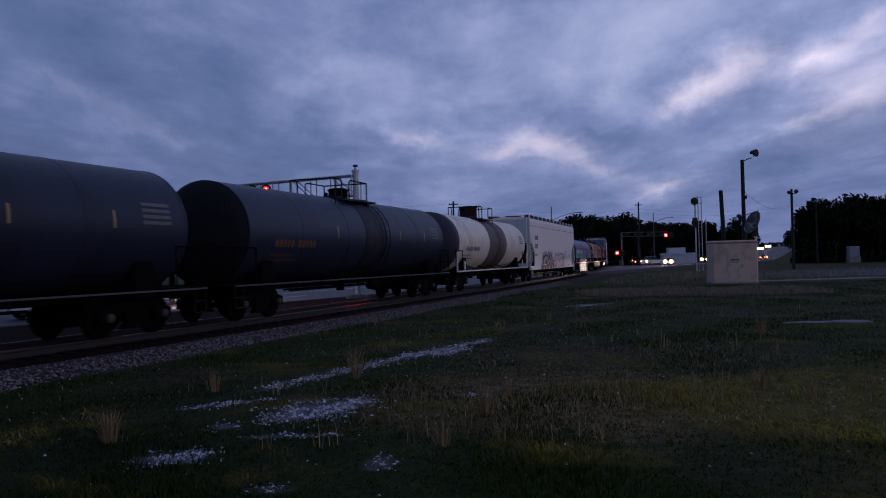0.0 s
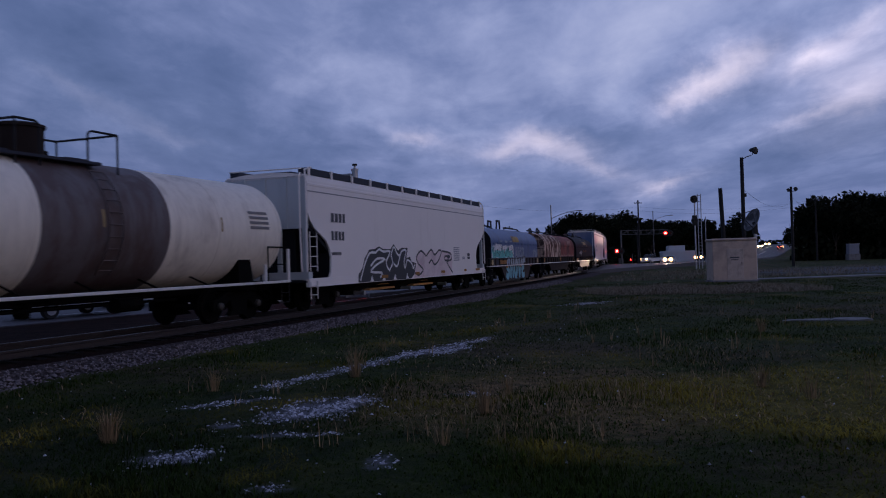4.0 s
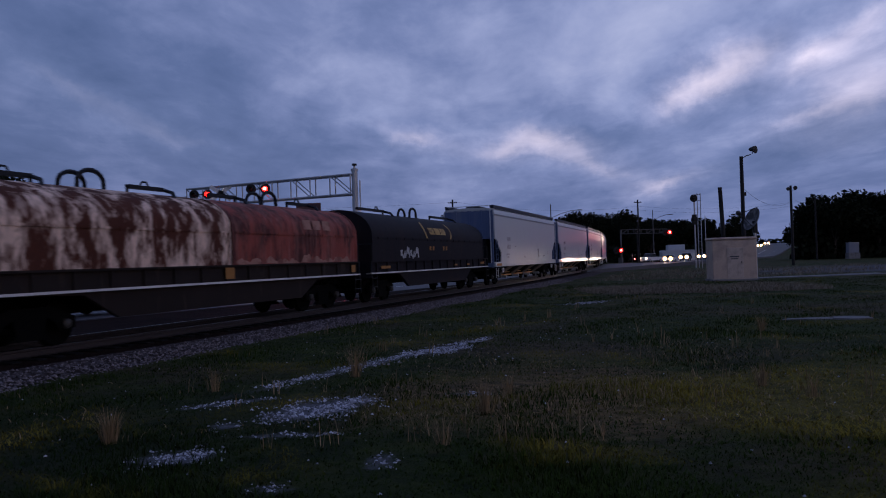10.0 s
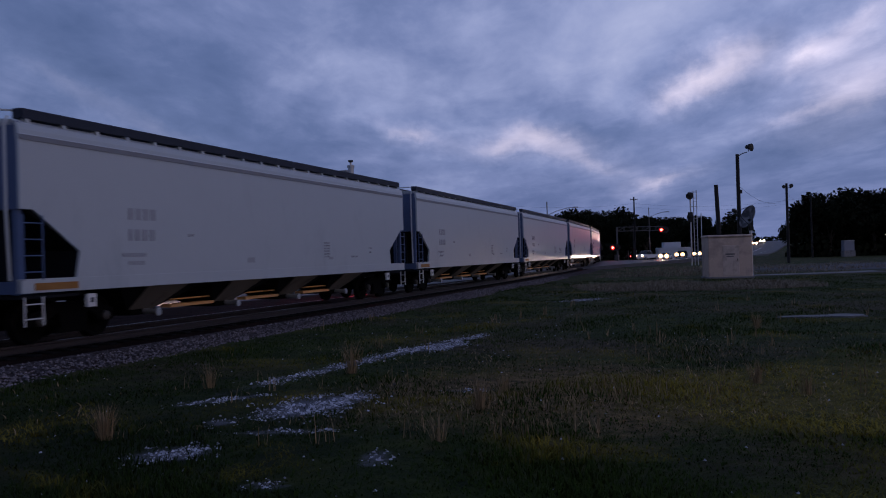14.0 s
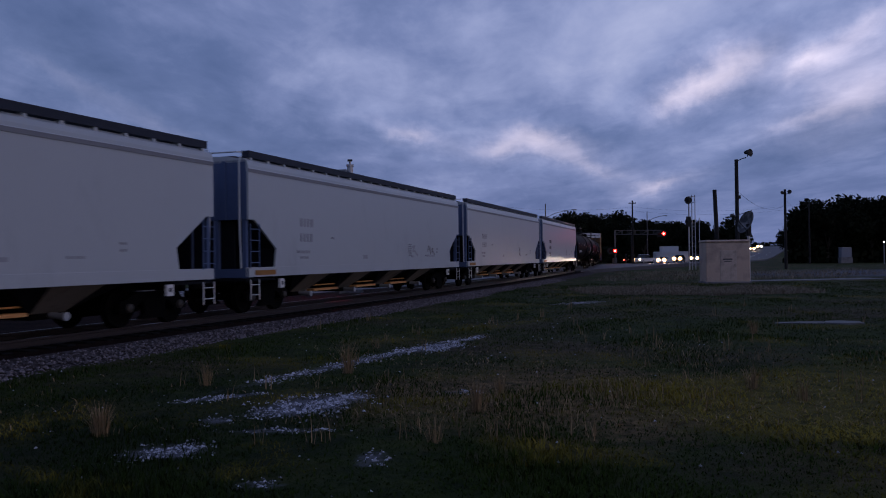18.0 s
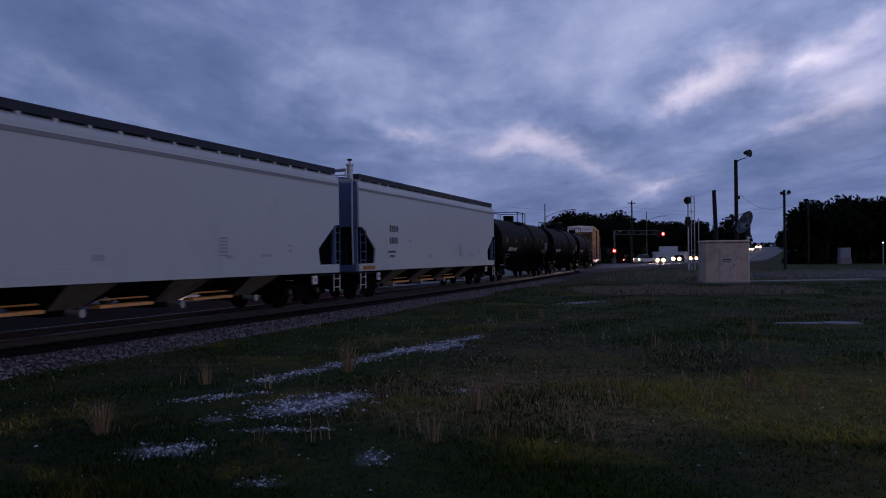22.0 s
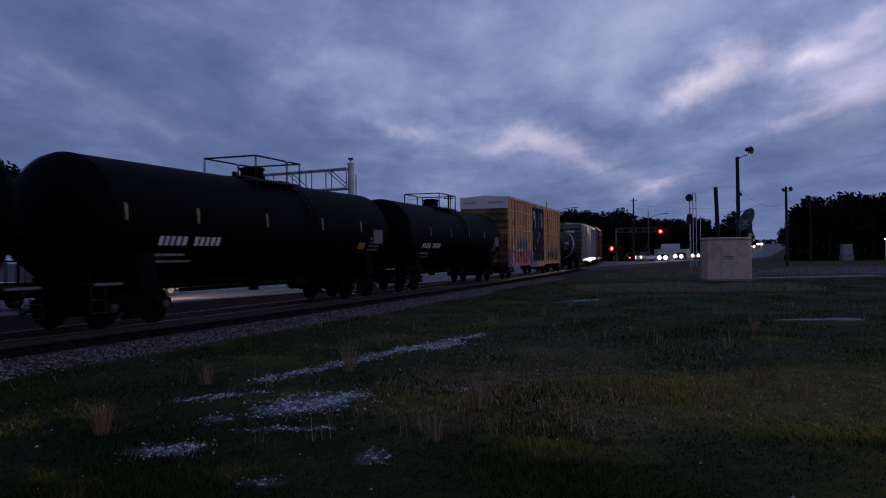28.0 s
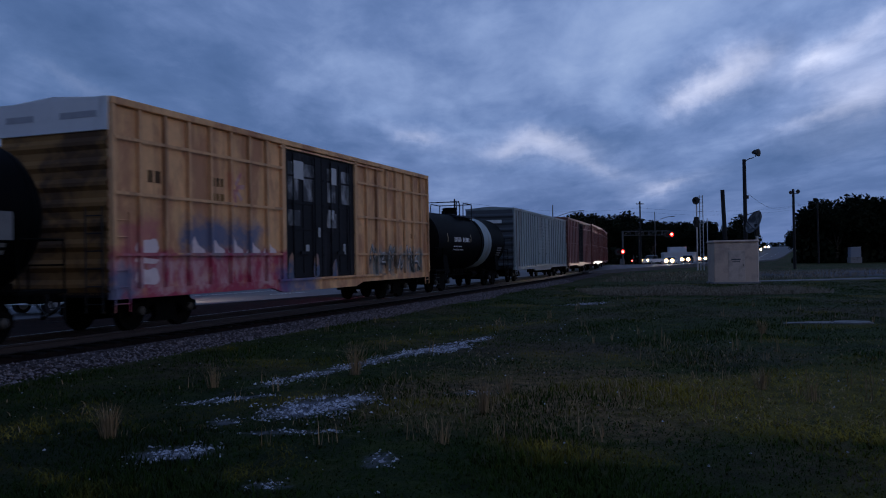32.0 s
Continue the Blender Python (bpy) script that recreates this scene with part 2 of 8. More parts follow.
SPILL_BROWN = surface("brown_spill_stain", (0.125, 0.105, 0.108), 0.65, 0, 0.3, 1.2, (0.085, 0.055, 0.05), 0.5, 1.6, True, 0.1, 20)
DARK_HEAD = surface("dark_dirty_tank_end", (0.030, 0.034, 0.050), 0.6, 0, 0.3, 0.8, (0.15, 0.155, 0.18), 0.64, 0.6, False, 0.05, 14, spec=0.2)
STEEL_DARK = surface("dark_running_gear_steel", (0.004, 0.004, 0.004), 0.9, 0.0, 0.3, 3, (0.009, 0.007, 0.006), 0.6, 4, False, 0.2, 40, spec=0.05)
STAIN_DARK = surface("dark_oily_spill", (0.010, 0.010, 0.013), 0.55, 0, 0.3, 1.0, (0.024, 0.028, 0.040), 0.52, 1.6, True, 0.06, 15, spec=0.2)
DULL_LINE = surface("dull_grey_side_rail_paint", (0.075, 0.075, 0.085), 0.6, 0, 0.2, 2, bump=0)
MARK_LINE = surface("grey_line_paint", (0.22, 0.22, 0.24), 0.6, 0, 0.1, 2, bump=0)
RAIL_BLACK = surface("black_handrail_paint", (0.012, 0.013, 0.016), 0.55, 0, 0.2, 3, bump=0, spec=0.2)
WHITE_TRIM = surface("white_trim_paint", (0.66, 0.64, 0.62), 0.5, 0, 0.15, 2, (0.34, 0.30, 0.27), 0.62, 3, True, 0.05, 30)
HOPPER_GREY = surface("light_grey_hopper_paint", (0.455, 0.485, 0.505), 0.36, 0, 0.05, 0.35, (0.405, 0.435, 0.455), 0.62, 0.6, "half", 0.02, 4)
HOPPER_WHITE = surface("warm_white_hopper_paint", (0.82, 0.77, 0.74), 0.5, 0, 0.05, 0.4, (0.72, 0.67, 0.63), 0.66, 0.9, True, 0.03, 5)
# hopper ends in blue skylight: that tint and shade are put into this paint
HOPPER_END = surface("hopper_end_paint_with_blue_shade", (0.080, 0.118, 0.225), 0.55, 0, 0.18, 0.7, (0.12, 0.15, 0.23), 0.56, 0.8, True, 0.04, 10, spec=0.25)
ROOF_DARK = surface("dark_roof_grating", (0.020, 0.024, 0.040), 0.7, 0.2, 0.3, 2, bump=0.2, bump_scale=60)
# orange light on pipes and trays under the hoppers, put into their paint
TRAY_ORANGE_LIT = surface("tray_paint_with_orange_light", (0.80, 0.40, 0.14), 0.5, 0, 0.15, 2, bump=0)
BAY_TAN = surface("dusty_outlet_bay_paint", (0.21, 0.19, 0.17), 0.7, 0, 0.2, 1, (0.11, 0.09, 0.075), 0.60, 1.2, True, 0.08, 20, spec=0.1)
# steel whose dark colour holds the shade of recesses, ends and undersides
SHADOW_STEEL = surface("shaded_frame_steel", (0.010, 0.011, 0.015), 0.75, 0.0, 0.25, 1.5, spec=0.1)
COIL_BLUE = surface("faded_blue_hood_paint", (0.046, 0.096, 0.235), 0.45, 0, 0.18, 0.5, (0.034, 0.062, 0.150), 0.6, 0.9, True, 0.05, 10, grime=(0.07, 0.10, 0.18), spec=0.35)
COIL_NAVY = surface("dirty_blue_grey_sill_paint", (0.044, 0.042, 0.052), 0.7, 0, 0.3, 0.8, (0.050, 0.034, 0.028), 0.52, 1.2, True, 0.08, 15, spec=0.12)
COIL_RUST = surface("peeling_white_over_rust", (0.085, 0.026, 0.015), 0.75, 0, 0.5, 1.4, (0.80, 0.58, 0.46), 0.525, 2.2, "half", 0.25, 14, spec=0.15, grime=(0.07, 0.022, 0.012))
RUST_PALE = surface("pale_worn_rust_edge", (0.36, 0.18, 0.13), 0.7, 0, 0.4, 1.5, (0.18, 0.055, 0.038), 0.5, 2.0, bump=0.1)
RUST_END = surface("dark_rust_hood_end", (0.05, 0.02, 0.014), 0.75, 0, 0.3, 0.9, (0.42, 0.29, 0.22), 0.51, 2.2, False, 0.2, 14)
COIL_RED = surface("rust_red_hood_paint", (0.27, 0.062, 0.045), 0.7, 0, 0.4, 0.9, (0.075, 0.020, 0.016), 0.50, 1.6, "half", 0.15, 14, spec=0.2, grime=(0.42, 0.20, 0.16))
COIL_BLACK = surface("faded_black_hood_paint", (0.017, 0.014, 0.017), 0.6, 0, 0.25, 0.7, (0.026, 0.018, 0.018), 0.6, 0.9, True, 0.05, 12, spec=0.06)
RUST_SILL = surface("rusted_side_sill", (0.022, 0.016, 0.014), 0.85, 0, 0.3, 1.2, (0.06, 0.045, 0.035), 0.62, 1.5, True, 0.1, 20, spec=0.15)
BOX_YELLOW = surface("faded_yellow_boxcar_paint", (0.72, 0.43, 0.21), 0.65, 0, 0.30, 0.6, (0.46, 0.24, 0.13), 0.52, 1.1, "half", 0.06, 12, grime=(0.30, 0.165, 0.09), spec=0.2)
# shade on the rib flanks is put into a base darker than the walls
BOX_RIB = surface("worn_yellow_rib_paint_with_shade", (0.62, 0.37, 0.19), 0.65, 0, 0.3, 1.2, (0.30, 0.17, 0.095), 0.56, 1.5, True, 0.06, 14, spec=0.2)
# end paint: base about a third of the side wall's values
BOX_OCHRE = surface("dark_weathered_ochre_end_paint", (0.22, 0.125, 0.048), 0.75, 0, 0.2, 0.6, (0.085, 0.052, 0.03), 0.54, 0.9, False, 0.08, 14, spec=0.12)
BOX_DOOR = surface("black_plug_door_paint", (0.010, 0.0095, 0.012), 0.6, 0, 0.3, 0.9, (0.07, 0.065, 0.075), 0.64, 1.3, True, 0.08, 15, spec=0.15)
BOX_CAP = surface("white_end_cap_paint", (0.62, 0.62, 0.64), 0.55, 0, 0.12, 0.7, (0.42, 0.41, 0.42), 0.6, 1.0, True)
BOX_GREY = surface("silver_grey_boxcar_paint", (0.21, 0.25, 0.265), 0.5, 0.1, 0.18, 0.7, (0.12, 0.10, 0.10), 0.62, 1.1, True, 0.06, 15)
BOX_SLATE = surface("slate_boxcar_end_paint", (0.055, 0.062, 0.075), 0.6, 0, 0.2, 0.8)
BOX_BROWN = surface("oxide_red_boxcar_paint", (0.16, 0.052, 0.040), 0.55, 0, 0.2, 0.7, (0.09, 0.035, 0.028), 0.58, 1.0, True, 0.06, 14)
MARK_BLACK = surface("black_stencil_paint", (0.06, 0.06, 0.07), 0.6, 0, 0.3, 4, bump=0)
MARK_DIM = surface("dull_grey_panel_paint", (0.13, 0.13, 0.135), 0.65, 0, 0.3, 4, bump=0)
DOOR_DULL = surface("dull_dark_door_sheet", (0.030, 0.031, 0.036), 0.6, 0, 0.5, 1.5, (0.36, 0.36, 0.37), 0.53, 1.6, "half", bump=0)
MARK_FADED = surface("faded_grey_stencil_paint", (0.34, 0.34, 0.37), 0.6, 0, 0.2, 4, bump=0)
MARK_WHITE = surface("white_stencil_paint", (0.70, 0.70, 0.70), 0.6, 0, 0.25, 4, bump=0)
MARK_YELLOW = surface("yellow_reflective_tape", (0.34, 0.235, 0.09), 0.4, 0, 0.3, 6, bump=0)
MARK_AMBER = surface("amber_marking_paint", (0.33, 0.155, 0.045), 0.6, 0, 0.3, 4, bump=0, spec=0.15)
MARK_RUSTY = surface("faint_rusty_stencil_paint", (0.17, 0.085, 0.045), 0.6, 0, 0.4, 5, bump=0, spec=0.15)
SPRAY_BLACK = surface("black_spray_paint", (0.018, 0.019, 0.022), 0.5, 0, 0.3, 2, bump=0)
SPRAY_WHITE = surface("white_spray_paint", (0.72, 0.72, 0.72), 0.5, 0, 0.15, 2, (0.5, 0.5, 0.52), 0.62, 2, bump=0)
SPRAY_TEAL = surface("teal_spray_paint", (0.07, 0.46, 0.44), 0.5, 0, 0.25, 0.9, (0.30, 0.62, 0.60), 0.6, 1.0, bump=0)
SPRAY_ROSE = surface("pinkish_white_spray_paint", (0.72, 0.60, 0.60), 0.5, 0, 0.12, 0.8, (0.60, 0.46, 0.48), 0.56, 1.0, bump=0)
SPRAY_PALE = surface("thin_pale_spray_paint", (0.30, 0.36, 0.42), 0.55, 0, 0.3, 1.5, (0.14, 0.18, 0.24), 0.55, 1.6, bump=0)
SPRAY_SKY = surface("pale_blue_spray_paint", (0.16, 0.42, 0.50), 0.5, 0, 0.2, 1.2, (0.11, 0.27, 0.36), 0.6, 1.1, bump=0)
SPRAY_DUSK = surface("dull_blue_spray_paint", (0.075, 0.10, 0.17), 0.6, 0, 0.35, 1.2, (0.30, 0.17, 0.11), 0.52, 2.0, bump=0)
SPRAY_WORN = surface("worn_rose_spray_paint", (0.44, 0.17, 0.15), 0.6, 0, 0.35, 1.5, (0.52, 0.33, 0.29), 0.5, 2.5, bump=0)
SPRAY_SILVER = surface("silver_spray_paint", (0.42, 0.42, 0.42), 0.5, 0.2, 0.25, 1.0, (0.6, 0.6, 0.6), 0.6, 1.5, bump=0)
SPRAY_GOLD = surface("worn_yellow_emblem_paint", (0.40, 0.26, 0.09), 0.6, 0, 0.3, 1.5, (0.14, 0.09, 0.035), 0.56, 2, bump=0, spec=0.15)
GALV = surface("galvanised_steel", (0.42, 0.43, 0.45), 0.45, 0.6, 0.15, 2, bump=0.03)
DULL_STEEL = surface("dull_weathered_steel", (0.11, 0.11, 0.115), 0.6, 0.2, 0.15, 2, bump=0.03, spec=0.2)
WOOD_POLE = surface("dark_creosoted_pole_wood", (0.011, 0.010, 0.011), 0.85, 0, 0.3, 2, bump=0.3, bump_scale=20)
HUT_BEIGE = surface("beige_painted_hut_concrete", (0.50, 0.385, 0.31), 0.8, 0, 0.2, 0.9, (0.36, 0.28, 0.235), 0.55, 0.8, False, 0.12, 30)
BLACK_METAL = surface("matt_black_signal_metal", (0.012, 0.012, 0.013), 0.7, 0.1, 0.2, 3, bump=0)
CAR_SILVER = surface("silver_car_paint", (0.42, 0.43, 0.45), 0.3, 0.5, 0.06, 1, bump=0)
CAR_WHITE = surface("white_car_paint", (0.70, 0.70, 0.71), 0.3, 0, 0.05, 1, bump=0)
CAR_DARK = surface("dark_car_paint", (0.03, 0.032, 0.04), 0.25, 0.2, 0.06, 1, bump=0)
CAR_GLASS = surface("dark_car_glass", (0.015, 0.017, 0.02), 0.08, 0, 0.05, 1, bump=0)
RUBBER = surface("black_rubber", (0.015, 0.015, 0.015), 0.85, 0, 0.2, 5, bump=0.1)
# warm glare round each headlamp, made as an emitting disc
HEADLIGHT = glowing("headlamp_glare_disc", (1.0, 0.48, 0.16), 3.2)
HEADLIGHT_CORE = glowing("lit_headlamp_bulb", (1.0, 0.80, 0.52), 26.0)
TAIL_RED = glowing("lit_tail_lamp", (1.0, 0.08, 0.04), 25.0)
FLASH_RED = glowing("lit_red_signal_lens", (1.0, 0.0038, 0.0034), 34.0)
FLASH_CORE = glowing("red_signal_bulb_glare", (1.0, 0.075, 0.055), 40.0)
LENS_DARK = surface("unlit_red_lens", (0.06, 0.008, 0.008), 0.25, 0, 0.1, 3, bump=0)
STREET_WHITE = glowing("lit_white_lamp", (1.0, 0.93, 0.85), 30.0)
BARK = surface("dark_bark", (0.06, 0.047, 0.038), 0.9, 0, 0.3, 3, bump=0.4, bump_scale=15)
LEAF = surface("dusk_green_leaves", (0.013, 0.016, 0.009), 0.8, 0, 0.25, 0.6, bump=0, island=0.5, spec=0.05)
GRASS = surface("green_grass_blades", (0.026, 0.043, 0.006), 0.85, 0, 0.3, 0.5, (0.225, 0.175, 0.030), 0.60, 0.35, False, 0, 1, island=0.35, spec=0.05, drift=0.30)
STRAW = surface("dry_straw_blades", (0.27, 0.19, 0.105), 0.85, 0, 0.2, 0.6, bump=0, island=0.4, spec=0.1)
SHOULDER_STONE = surface("ballast_shoulder_stone", (0.080, 0.068, 0.072), 0.95, 0, 0.5, 6.0, (0.035, 0.027, 0.026), 0.5, 9.0, False, 0.9, 30, spec=0.05)
STRAW_PALE = surface("bleached_dead_grass", (0.20, 0.168, 0.125), 0.9, 0, 0.2, 0.6, bump=0, island=0.3, spec=0.05)
MARK_GREY = surface("worn_black_stencil_paint", (0.16, 0.15, 0.15), 0.6, 0, 0.4, 4, bump=0)
STONE = surface("pale_limestone_gravel", (0.33, 0.33, 0.37), 0.85, 0, 0.2, 3, bump=0.2, bump_scale=30, island=0.85, spec=0.2)
BALLAST_STONE = surface("grey_ballast_stone", (0.165, 0.142, 0.150), 0.9, 0, 0.2, 3, bump=0.2, bump_scale=30, island=0.45, spec=0.15)
TIE_WOOD = surface("tarred_tie_wood", (0.009, 0.008, 0.008), 0.95, 0, 0.3, 3, bump=0.4, bump_scale=18, objrand=0.3, spec=0.1)
RAIL_STEEL = surface("worn_rail_steel", (0.055, 0.042, 0.038), 0.36, 0.6, 0.2, 2, bump=0.03)
CONCRETE = surface("weathered_concrete", (0.20, 0.195, 0.20), 0.9, 0, 0.2, 0.8, (0.12, 0.115, 0.11), 0.55, 0.9, False, 0.15, 30, spec=0.15)
ASPHALT = surface("worn_pale_asphalt", (0.070, 0.066, 0.072), 0.65, 0, 0.2, 0.4, (0.050, 0.047, 0.052), 0.6, 0.25, False, 0.15, 60, spec=0.3)
PANEL_WHITE = surface("pale_metal_siding", (0.55, 0.57, 0.60), 0.5, 0.1, 0.08, 1)


def sprayed(m, fields):
    """Sprayed fields across wall, ribs and sill alike: x0, x1, z0, z1, soft edge, paint, how dense, streaky."""
    t = m.node_tree
    b = t.nodes["Principled BSDF"]
    col = b.inputs["Base Color"].links[0].from_socket
    co = t.nodes.new("ShaderNodeTexCoord").outputs["Object"]
    sx = t.nodes.new("ShaderNodeSeparateXYZ")
    t.links.new(co, sx.inputs[0])
    drift = noisen(t, co, 1.1, 5, 0.6)
    x = mathn(t, "ADD", sx.outputs[0], mathn(t, "MULTIPLY", mathn(t, "SUBTRACT", drift, 0.5), 1.4))
    z = mathn(t, "ADD", sx.outputs[2], mathn(t, "MULTIPLY", mathn(t, "SUBTRACT", noisen(t, mapping(t, co, loc=(4, 1, 2)), 1.7, 5, 0.65), 0.5), 1.1))
    clamp = lambda v: mathn(t, "MINIMUM", mathn(t, "MAXIMUM", v, 0.0), 1.0)
    for i, (x0, x1, z0, z1, soft, paint, dense, streaky) in enumerate(fields):
        across = mathn(t, "MINIMUM", clamp(mathn(t, "DIVIDE", mathn(t, "SUBTRACT", x, x0), soft)), clamp(mathn(t, "DIVIDE", mathn(t, "SUBTRACT", x1, x), soft)))
        upright = mathn(t, "MINIMUM", clamp(mathn(t, "DIVIDE", mathn(t, "SUBTRACT", z, z0), soft)), clamp(mathn(t, "DIVIDE", mathn(t, "SUBTRACT", z1, z), soft)))
        n = noisen(t, mapping(t, co, scale=(1, 1, 0.4 if streaky else 1.0), loc=(i * 3.1, 0, i)), 2.4, 6, 0.65)
        n = ramp(t, n, [(0.42, (0, 0, 0)), (0.58, (1, 1, 1))]) if streaky else ramp(t, n, [(0.25, (0.2, 0.2, 0.2)), (0.5, (1, 1, 1))])
        col = mixc(t, mathn(t, "MULTIPLY", mathn(t, "MULTIPLY", across, upright), mathn(t, "MULTIPLY", n, dense)), col, paint)
    t.links.new(col, b.inputs["Base Color"])


TAGS = ((-9.7, -2.2, 0.3, 1.95, 0.25, (0.34, 0.035, 0.090), 0.95, False), (-7.4, -3.4, 1.60, 2.75, 0.40, (0.085, 0.13, 0.25), 0.85, False), (-9.7, -2.6, 0.8, 1.75, 0.15, (0.56, 0.38, 0.38), 0.75, True),
        (-10.0, -8.5, 0.6, 1.6, 0.30, (0.09, 0.15, 0.26), 0.8, False), (-9.3, -7.9, 1.5, 2.6, 0.25, (0.42, 0.13, 0.15), 0.7, False), (-3.0, -0.4, 0.3, 1.5, 0.35, (0.06, 0.12, 0.28), 0.8, False),
        (-5.4, -4.2, 3.1, 4.2, 0.30, (0.42, 0.10, 0.085), 0.45, True), (3.3, 8.9, 0.9, 2.1, 0.25, (0.20, 0.25, 0.26), 0.85, True), (3.5, 8.6, 1.0, 1.9, 0.10, (0.035, 0.045, 0.05), 0.8, True))
for paint_ in (BOX_YELLOW, BOX_RIB):
    sprayed(paint_, TAGS)


# ---------------------------------------------------------------- mesh building
class Geo:
    """Verts and faces of one mesh."""

    def __init__(self, smooth=False):
        self.v, self.f, self.smooth = [], [], smooth

    def add(self, verts, faces):
        o = len(self.v)
        self.v += [tuple(p) for p in verts]
        self.f += [tuple(i + o for i in f) for f in faces]
        return self

    def box(self, x0, x1, y0, y1, z0, z1, c=0.0):
        if c <= 0:
            return self.add([(x0, y0, z0), (x1, y0, z0), (x1, y1, z0), (x0, y1, z0), (x0, y0, z1), (x1, y0, z1), (x1, y1, z1), (x0, y1, z1)],
                            [(3, 2, 1, 0), (4, 5, 6, 7), (0, 1, 5, 4), (1, 2, 6, 5), (2, 3, 7, 6), (3, 0, 4, 7)])
        rings = []
        for z, k in ((z0, c), (z0 + c, 0), (z1 - c, 0), (z1, c)):
            a0, a1, b0, b1 = x0 + k, x1 - k, y0 + k, y1 - k
            rings.append([(a0 + c, b0, z), (a1 - c, b0, z), (a1, b0 + c, z), (a1, b1 - c, z), (a1 - c, b1, z), (a0 + c, b1, z), (a0, b1 - c, z), (a0, b0 + c, z)])
        return self.loft(rings, True)

    def loft(self, rings, caps=False, closed=True):
        n = len(rings[0])
        verts = [p for r in rings for p in r]
        faces = []
        for i in range(len(rings) - 1):
            for j in range(n if closed else n - 1):
                k = (j + 1) % n
                faces.append((i * n + j, i * n + k, (i + 1) * n + k, (i + 1) * n + j))
        if caps:
            faces += [tuple(reversed(range(n))), tuple(range((len(rings) - 1) * n, len(rings) * n))]
        return self.add(verts, faces)

    def rod(self, p, q, r, n=6, r2=None):
        p, q = Vector(p), Vector(q)
        d = (q - p).normalized()
        a = d.orthogonal().normalized()
        b = d.cross(a)
        r2 = r if r2 is None else r2
        ring = lambda c, k: [c + (a * math.cos(2 * math.pi * i / n) + b * math.sin(2 * math.pi * i / n)) * k for i in range(n)]
        return self.loft([ring(p, r), ring(q, r2)], True)

    def path(self, pts, r, n=5):
        for a, b in zip(pts, pts[1:]):
            self.rod(a, b, r, n)
        return self

    def lathe_x(self, profile, n=40, yc=0.0, zc=0.0):
        """profile: (x, radius) from end to end."""
        rings = [[(x, yc + r * math.cos(2 * math.pi * i / n), zc + r * math.sin(2 * math.pi * i / n)) for i in range(n)] for x, r in profile]
        return self.loft(rings, True)

    def prism(self, poly, y0, y1):
        """poly: (x, z) outline, pushed from y0 to y1."""
        n = len(poly)
        return self.add([(x, y0, z) for x, z in poly] + [(x, y1, z) for x, z in poly],
                        [tuple(range(n)), tuple(reversed(range(n, 2 * n)))] + [(i, i + n, (i + 1) % n + n, (i + 1) % n) for i in range(n)])

    def mesh(self, name):
        m = bpy.data.meshes.new(name)
        m.from_pydata(self.v, [], self.f)
        if self.smooth:
            m.polygons.foreach_set("use_smooth", [len(p.vertices) <= 4 for p in m.polygons])
            m.set_sharp_from_angle(angle=radians(38))
        m.update()
        return m


def part(name, geo, material, parent=None, label="", at=None):
    mesh = geo.mesh(name) if isinstance(geo, Geo) else geo
    if material is not None and not mesh.materials:
        mesh.materials.append(material)
    ob = new(name, mesh)
    if parent is not None:
        ob.parent = parent
    if at is not None:
        ob.matrix_basis = at if isinstance(at, Matrix) else Matrix.Translation(at)
    if label:
        ob["label"] = label
    return ob


def thing(name, label, category, at=None, group="", kind=""):
    ob = new(name)
    ob.empty_display_size = 0.3
    if at is not None:
        ob.matrix_basis = at if isinstance(at, Matrix) else Matrix.Translation(at)
    return tagged(ob, label, category, group, kind)


def lettering(text, size, bold=0.0, depth=0.004, spacing=1.0):
    c = bpy.data.curves.new("lettering", "FONT")
    c.body, c.size, c.offset, c.extrude, c.space_character, c.resolution_u = text, size, bold, depth, spacing, 3
    ob = new("lettering", c)
    bpy.context.view_layer.update()
    mesh = bpy.data.meshes.new_from_object(ob.evaluated_get(bpy.context.evaluated_depsgraph_get()))
    bpy.data.objects.remove(ob)
    bpy.data.curves.remove(c)
    return mesh


# ---------------------------------------------------------------- the line of the track
BENDS = ((-80.0, -0.00101), (20.0, -0.00101), (60.0, -0.00081), (90.0, -0.00197), (120.0, -0.0012), (160.0, -0.0016), (460.0, -0.0016))


def lay_line():
    step, g = 1.0, np.arange(-80.0, 460.0, 1.0)
    k = np.interp(g, [b[0] for b in BENDS], [b[1] for b in BENDS])
    turn = np.concatenate([[0], np.cumsum((k[1:] + k[:-1]) / 2 * step)])
    turn += radians(21.027) - np.interp(0, g, turn)
    mid = (turn[1:] + turn[:-1]) / 2
    x = np.concatenate([[0], np.cumsum(np.sin(mid))])
    y = np.concatenate([[0], np.cumsum(np.cos(mid))])
    x += -14.344 * math.cos(radians(21.027)) - np.interp(0, g, x)
    y += 14.344 * math.sin(radians(21.027)) - np.interp(0, g, y)
    return g, x, y, turn


LINE = lay_line()


def on_line(s, side=0.0):
    """Place and turn on the track; side: metres towards the field in front."""
    g, xs, ys, turns = LINE
    h = float(np.interp(s, g, turns))
    return float(np.interp(s, g, xs)) + side * math.cos(h), float(np.interp(s, g, ys)) - side * math.sin(h), h


def on_track(s, z=0.0):
    x, y, h = on_line(s)
    return pose(x, y, z, 0, 0, 90 - math.degrees(h))


RUN = ((0, 0.0), (4, 31.23), (8, 63.12), (12, 95.27), (16, 128.37), (20, 162.20), (24, 196.36), (28, 231.23), (32, 266.07))
_rt, _rs = np.array([r[0] for r in RUN], float), np.array([r[1] for r in RUN])
